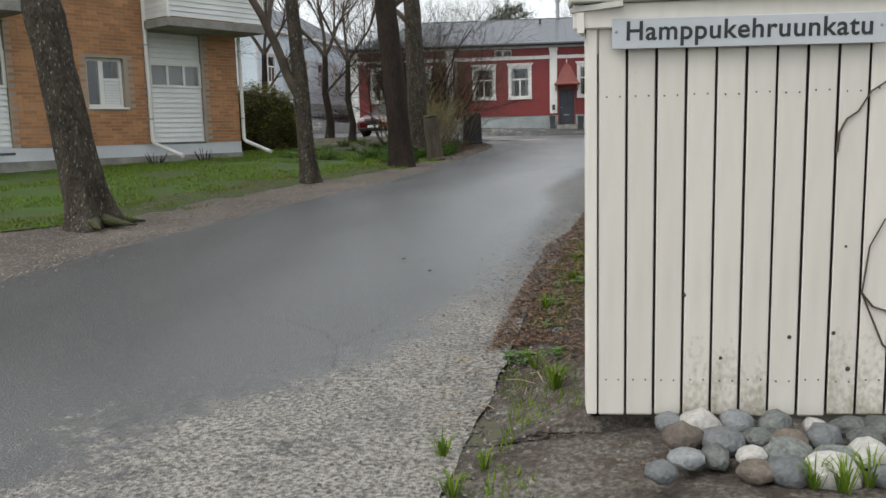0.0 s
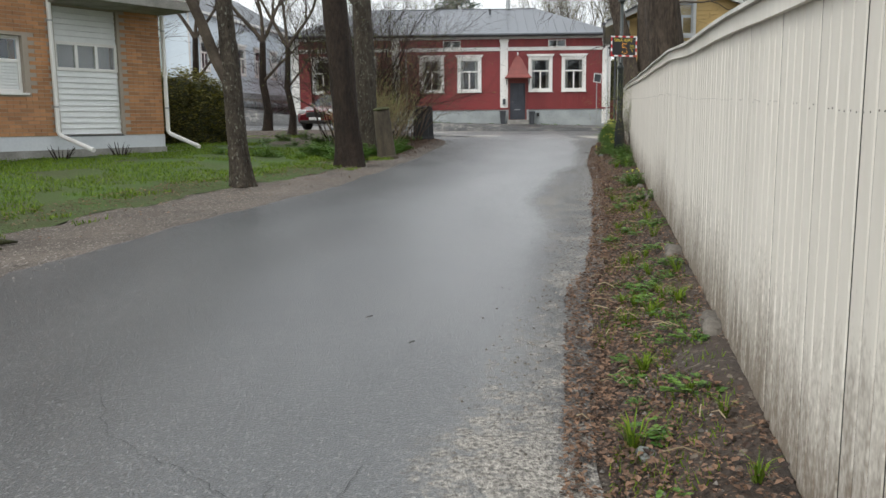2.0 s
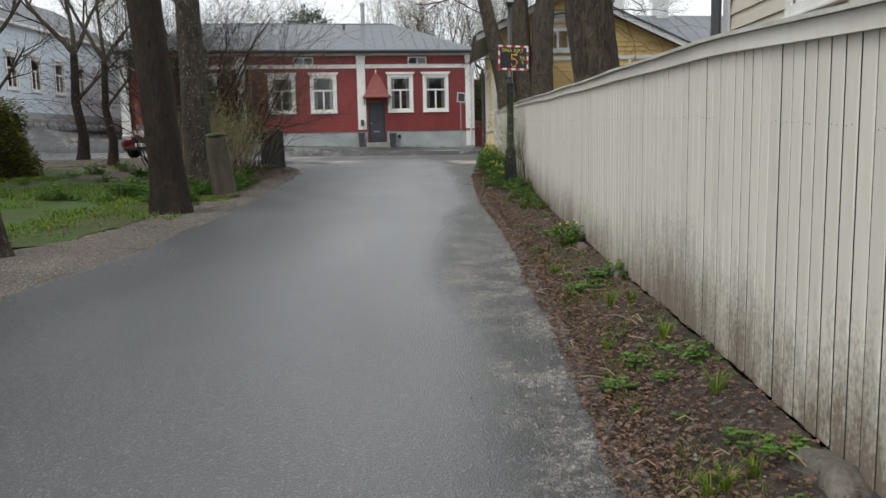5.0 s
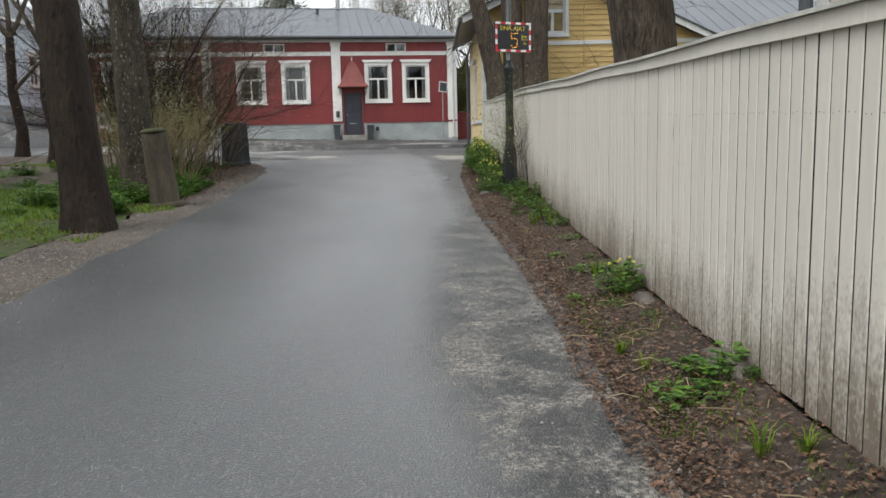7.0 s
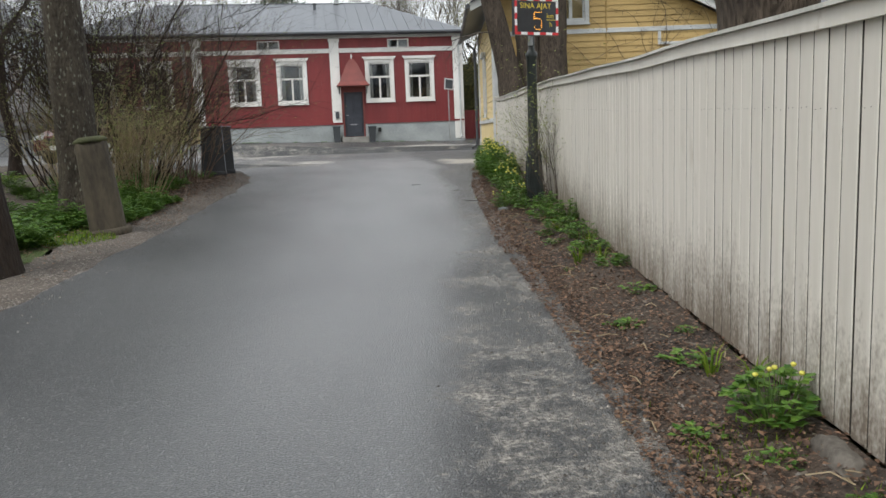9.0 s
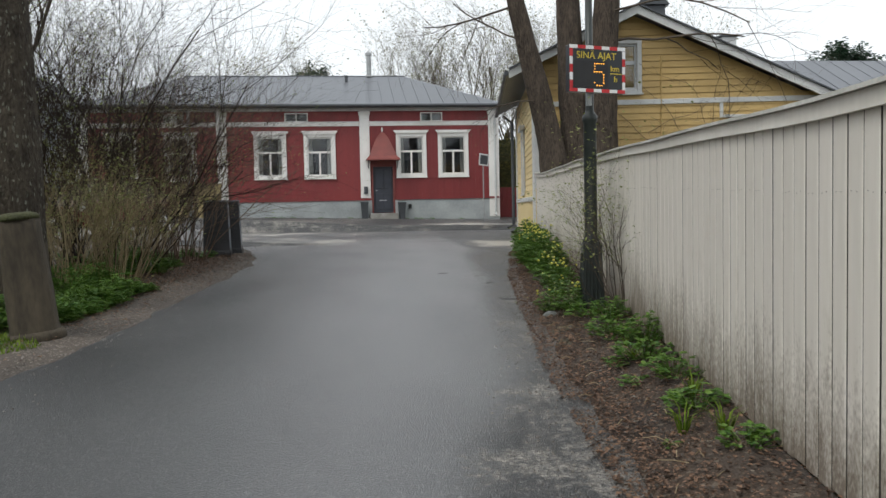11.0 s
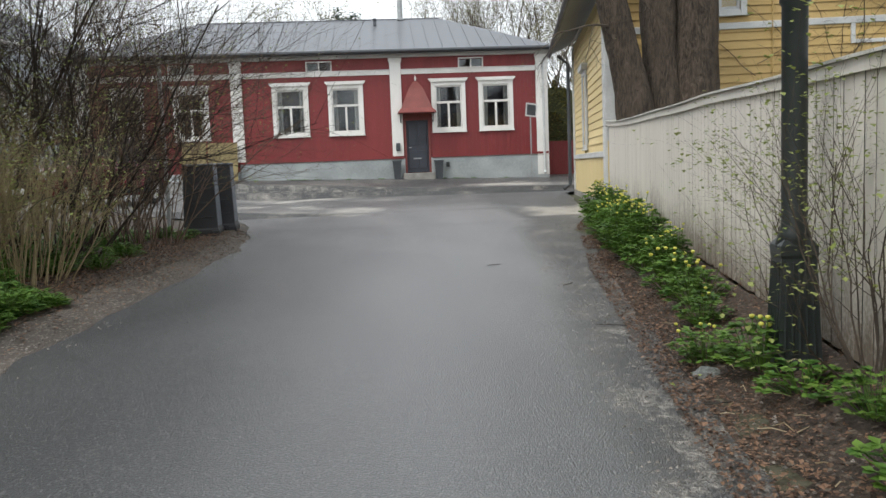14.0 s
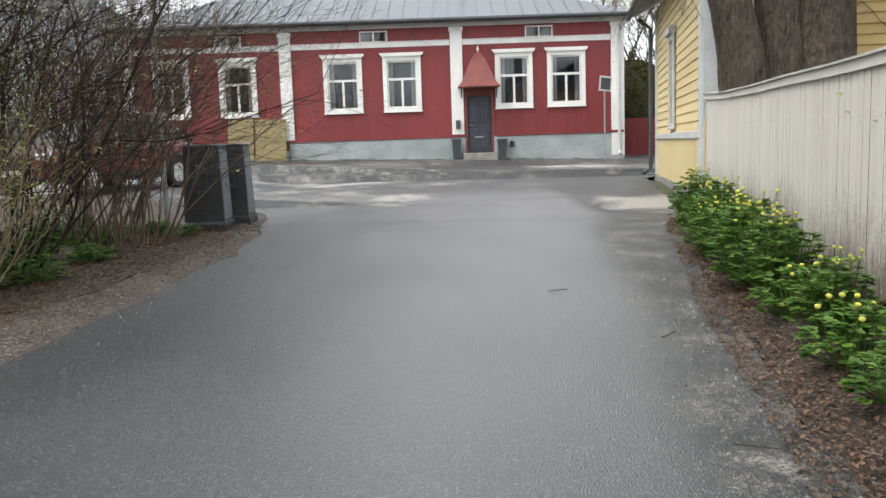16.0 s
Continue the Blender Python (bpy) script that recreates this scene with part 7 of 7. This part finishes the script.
            part("arch", Geo().tube([(x + 0.37 * math.cos(a), s * 0.895, 0.33 + 0.37 * math.sin(a)) for a in [math.pi * q / 8 for q in range(9)]], 0.03, 6), M_TYRE, t)
    part("grille", Geo().box(-2.225, -2.18, -0.40, 0.40, 0.52, 0.72, 0.02), M_TYRE, t, "dark grille")
    part("number_plate", Geo().box(-2.24, -2.226, -0.26, 0.26, 0.40, 0.51, 0.004), M_SIGNWHITE, t)
    part("bumper", Geo().box(-2.24, -2.1, -0.70, 0.70, 0.26, 0.40, 0.04), M_TYRE, t)


build_car()

# ---- pale worn patches and cracks of the asphalt ----


def crack(points, seed, width=0.010):
    rng, g = random.Random(seed), Geo()
    path = []
    for (x0, y0), (x1, y1) in zip(points, points[1:]):
        for k in range(8):
            s = k / 8
            path.append((x0 + (x1 - x0) * s + rng.uniform(-0.02, 0.02), y0 + (y1 - y0) * s + rng.uniform(-0.02, 0.02)))
    for i, (x, y) in enumerate(path):
        w = width * rng.uniform(0.3, 1.0)
        z = land(x, y) + 0.0095
        dx, dy = (path[min(i + 1, len(path) - 1)][0] - path[max(i - 1, 0)][0]), (path[min(i + 1, len(path) - 1)][1] - path[max(i - 1, 0)][1])
        q = max(1e-6, math.hypot(dx, dy))
        g.v += [(x - dy / q * w, y + dx / q * w, z), (x + dy / q * w, y - dx / q * w, z)]
    for i in range(len(path) - 1):
        g.f.append((2 * i, 2 * i + 1, 2 * i + 3, 2 * i + 2))
    tagged(part("asphalt_crack", g, M_BLACK), "dark crack in the wet asphalt", "crack", kind="structure")


crack([(0.35, 5.0), (0.28, 5.4), (0.15, 5.7), (0.18, 6.0)], 1, 0.0022)
crack([(0.28, 5.4), (0.42, 5.7), (0.5, 6.1)], 2, 0.0016)
crack([(0.15, 5.7), (-0.2, 6.0), (-0.6, 6.3), (-0.9, 6.9)], 3, 0.0016)
crack([(0.2, 33.1), (1.2, 33.35), (2.4, 33.2), (3.6, 33.1), (4.7, 32.9)], 4, 0.012)

# ---- houses farther off ----


def plain_house(name, at, turn, L, D, H, roof_h, wallmat, roofmat, label, wins, z=None, pitch=0.2, chimney=None, over=0.35):
    """A board house: local x along the front, which faces -y."""
    zz = land(*at) if z is None else z
    h = thing(name, pose(at[0], at[1], zz, 0, 0, turn), label, "house")
    holes = [(a + 0.1, b - 0.1, c + 0.1, d - 0.1) for a, b, c, d in wins]
    part("wall", solid_wall(0, L, -1.0, H, holes, 0, 0.25), wallmat, h)
    sid = part("siding", boards(0, L, 0.3, H, [(a, b, c, d) for a, b, c, d in wins], pitch, False, 0, 0.022), wallmat, h, "horizontal boards")
    sid["kind"] = "stuff"
    part("side_wall", Geo().box(0, 0.25, 0.25, D, -1.0, H), wallmat, h)
    part("side_wall", Geo().box(L - 0.25, L, 0.25, D, -1.0, H), wallmat, h)
    part("back_wall", Geo().box(0.25, L - 0.25, D - 0.25, D, -1.0, H), wallmat, h)
    part("plinth", Geo().box(-0.02, L + 0.02, -0.05, -0.001, -1.2, 0.3), M_PLINTH, h)
    for x in (0.0, L - 0.16):
        part("corner_board", Geo().box(x, x + 0.16, -0.045, -0.023, 0.3, H, 0.006), M_WHITE, h)
    for w in wins:
        old_window(h, *w, -0.02, 0.12)
    part("eaves", Geo().box(-over, L + over, -over, D + over, H, H + 0.14, 0.01), M_WHITE, h)
    e = [(-over, -over, H + 0.142), (L + over, -over, H + 0.142), (L + over, D + over, H + 0.142), (-over, D + over, H + 0.142), (-over, D / 2, H + roof_h), (L + over, D / 2, H + roof_h)]
    r = part("roof", Geo().add(e, [(0, 1, 5, 4), (2, 3, 4, 5), (0, 4, 3), (1, 2, 5), (3, 2, 1, 0)]), roofmat, h)
    k = 0.3
    while k < L:
        part("seam", Geo().tube([(k, -over, H + 0.15), (k, D / 2, H + roof_h + 0.008)], 0.014, 4), roofmat, r)
        k += 0.7
    for cx in chimney or ():
        c = part("chimney", Geo().box(cx, cx + 0.6, D / 2 - 0.3, D / 2 + 0.3, H + roof_h - 0.5, H + roof_h + 0.9, 0.02), M_GREYTRIM, r)
        part("chimney_cap", Geo().box(cx - 0.08, cx + 0.68, D / 2 - 0.38, D / 2 + 0.38, H + roof_h + 0.9, H + roof_h + 0.98, 0.01), M_DKROOF, c)
    return h


# the pale blue house: its front runs away to the right
_tb = math.degrees(math.atan2(14.0, 2.4))
plain_house("blue_house", (-13.8, 47.0), _tb, 14.5, 8, 4.3, 2.6, M_BLUEH, M_ROOF, "pale blue board house on higher ground with white windows",
            [(1.2, 2.3, 1.3, 3.0), (3.4, 4.5, 1.3, 3.0), (5.8, 6.9, 1.3, 3.0), (8.2, 9.3, 1.3, 3.0), (10.6, 11.7, 1.3, 3.0)], 3.1, 0.22)
plain_house("green_house", (-22.5, 43.0), 30, 10.0, 8, 5.4, 2.6, M_GREENH, M_DKROOF, "pale grey-green board house behind the garden trees",
            [(1.2, 2.4, 1.4, 3.1), (4.0, 5.2, 1.4, 3.1), (7.0, 8.2, 1.4, 3.1)], 2.6, 0.22)
plain_house("grey_roofed_house", (13.2, 41.4), 0, 22, 10, 3.3, 3.0, M_BEIGE, M_ROOF, "house with blue-grey metal roof and chimneys beyond the yellow house", [(2, 3.1, 1.0, 2.4), (6, 7.1, 1.0, 2.4)], 1.2, 0.2, (1.7, 4.0))

# stone retaining wall below the blue house
_t = thing("retaining_wall", pose(-12.9, 46.6, 0, 0, 0, _tb), "low field-stone retaining wall below the blue house", "wall")
part("core", Geo().box(0, 14, -0.1, 0.4, 1.0, 3.0), M_CONC, _t)
_rng = random.Random(5)
_sm = []
for _s in range(4):
    _bm = bmesh.new()
    bmesh.ops.create_icosphere(_bm, subdivisions=1, radius=0.5)
    for _v in _bm.verts:
        _v.co *= 1 + 0.3 * noise.noise(_v.co * 2 + Vector((_s * 4, 0, 0)))
    _me = bpy.data.meshes.new("stone")
    _bm.to_mesh(_me)
    _bm.free()
    _me.materials.append(M_STONES[0])
    _sm.append(_me)
for _r in range(4):
    _x = 0.2
    while _x < 13.8:
        _w = _rng.uniform(0.35, 0.7)
        part("stone", _sm[_rng.randrange(4)], None, _t, m=pose(_x + _w / 2, -0.12, 1.25 + _r * 0.46, 0, 0, 0) @ Matrix.Diagonal((_w * 1.05, 0.35, 0.5, 1)))
        _x += _w

# beige house close behind the fence: only its wall to the lane rises above the planks
_m = Matrix.Translation((5.45, 16.0, 0.9)) @ Matrix.Rotation(-FENCE_A, 4, "Z") @ Matrix.Rotation(radians(-90), 4, "Z")
_h = thing("beige_house", _m, "beige board house with white window close behind the fence", "house")
_win = (1.85, 3.0, 1.75, 3.5)
part("wall", solid_wall(0, 7, -0.6, 4.6, [(_win[0] + 0.1, _win[1] - 0.1, _win[2] + 0.1, _win[3] - 0.1)], 0, 0.25), M_BEIGE, _h)
_s = part("siding", boards(0.0, 7, 0.3, 4.6, [_win], 0.17, False, 0, 0.024), M_BEIGE, _h, "beige weatherboards")
_s["kind"] = "stuff"
part("end_wall", Geo().box(0, 0.25, 0.25, 6, -0.6, 4.6), M_BEIGE, _h)
part("near_wall", Geo().box(6.75, 7, 0.25, 6, -0.6, 4.6), M_BEIGE, _h)
part("back_wall", Geo().box(0.25, 6.75, 5.75, 6, -0.6, 4.6), M_BEIGE, _h)
part("corner_board", Geo().box(-0.02, 0.18, -0.05, -0.025, 0.3, 4.6, 0.006), M_GREYTRIM, _h)
old_window(_h, *_win, -0.02, 0.12)
part("downpipe", Geo().tube([(-0.10, -0.10, 4.5), (-0.10, -0.10, 0.2)], 0.06, 10), M_DKROOF, _h, "dark downpipe")
part("eaves", Geo().box(-0.4, 7.4, -0.45, 6.4, 4.6, 4.75, 0.01), M_GREYTRIM, _h)
part("roof", Geo().add([(-0.4, -0.45, 4.752), (7.4, -0.45, 4.752), (7.4, 6.4, 4.752), (-0.4, 6.4, 4.752), (-0.4, 3, 6.6), (7.4, 3, 6.6)], [(0, 1, 5, 4), (2, 3, 4, 5), (0, 4, 3), (1, 2, 5), (3, 2, 1, 0)]), M_ROOF, _h)

# dark red gate in the gap between the houses
_t = thing("red_gate", pose(9.35, 55.5, land(9.35, 55.5) - 0.05), "dark red plank gate in the gap between the houses", "gate")
for _i in range(22):
    part("plank", Geo().box(0.13 * _i, 0.13 * _i + 0.12, -0.012, 0.012, 0.05, 1.55, 0.004), M_RED, _t)
for _z in (0.35, 1.25):
    part("rail", Geo().box(0, 2.86, 0.013, 0.06, _z, _z + 0.1, 0.005), M_RED, _t)
for _x in (-0.08, 2.9):
    part("post", Geo().box(_x, _x + 0.1, -0.05, 0.05, 0, 1.7, 0.008), M_WHITE, _t)
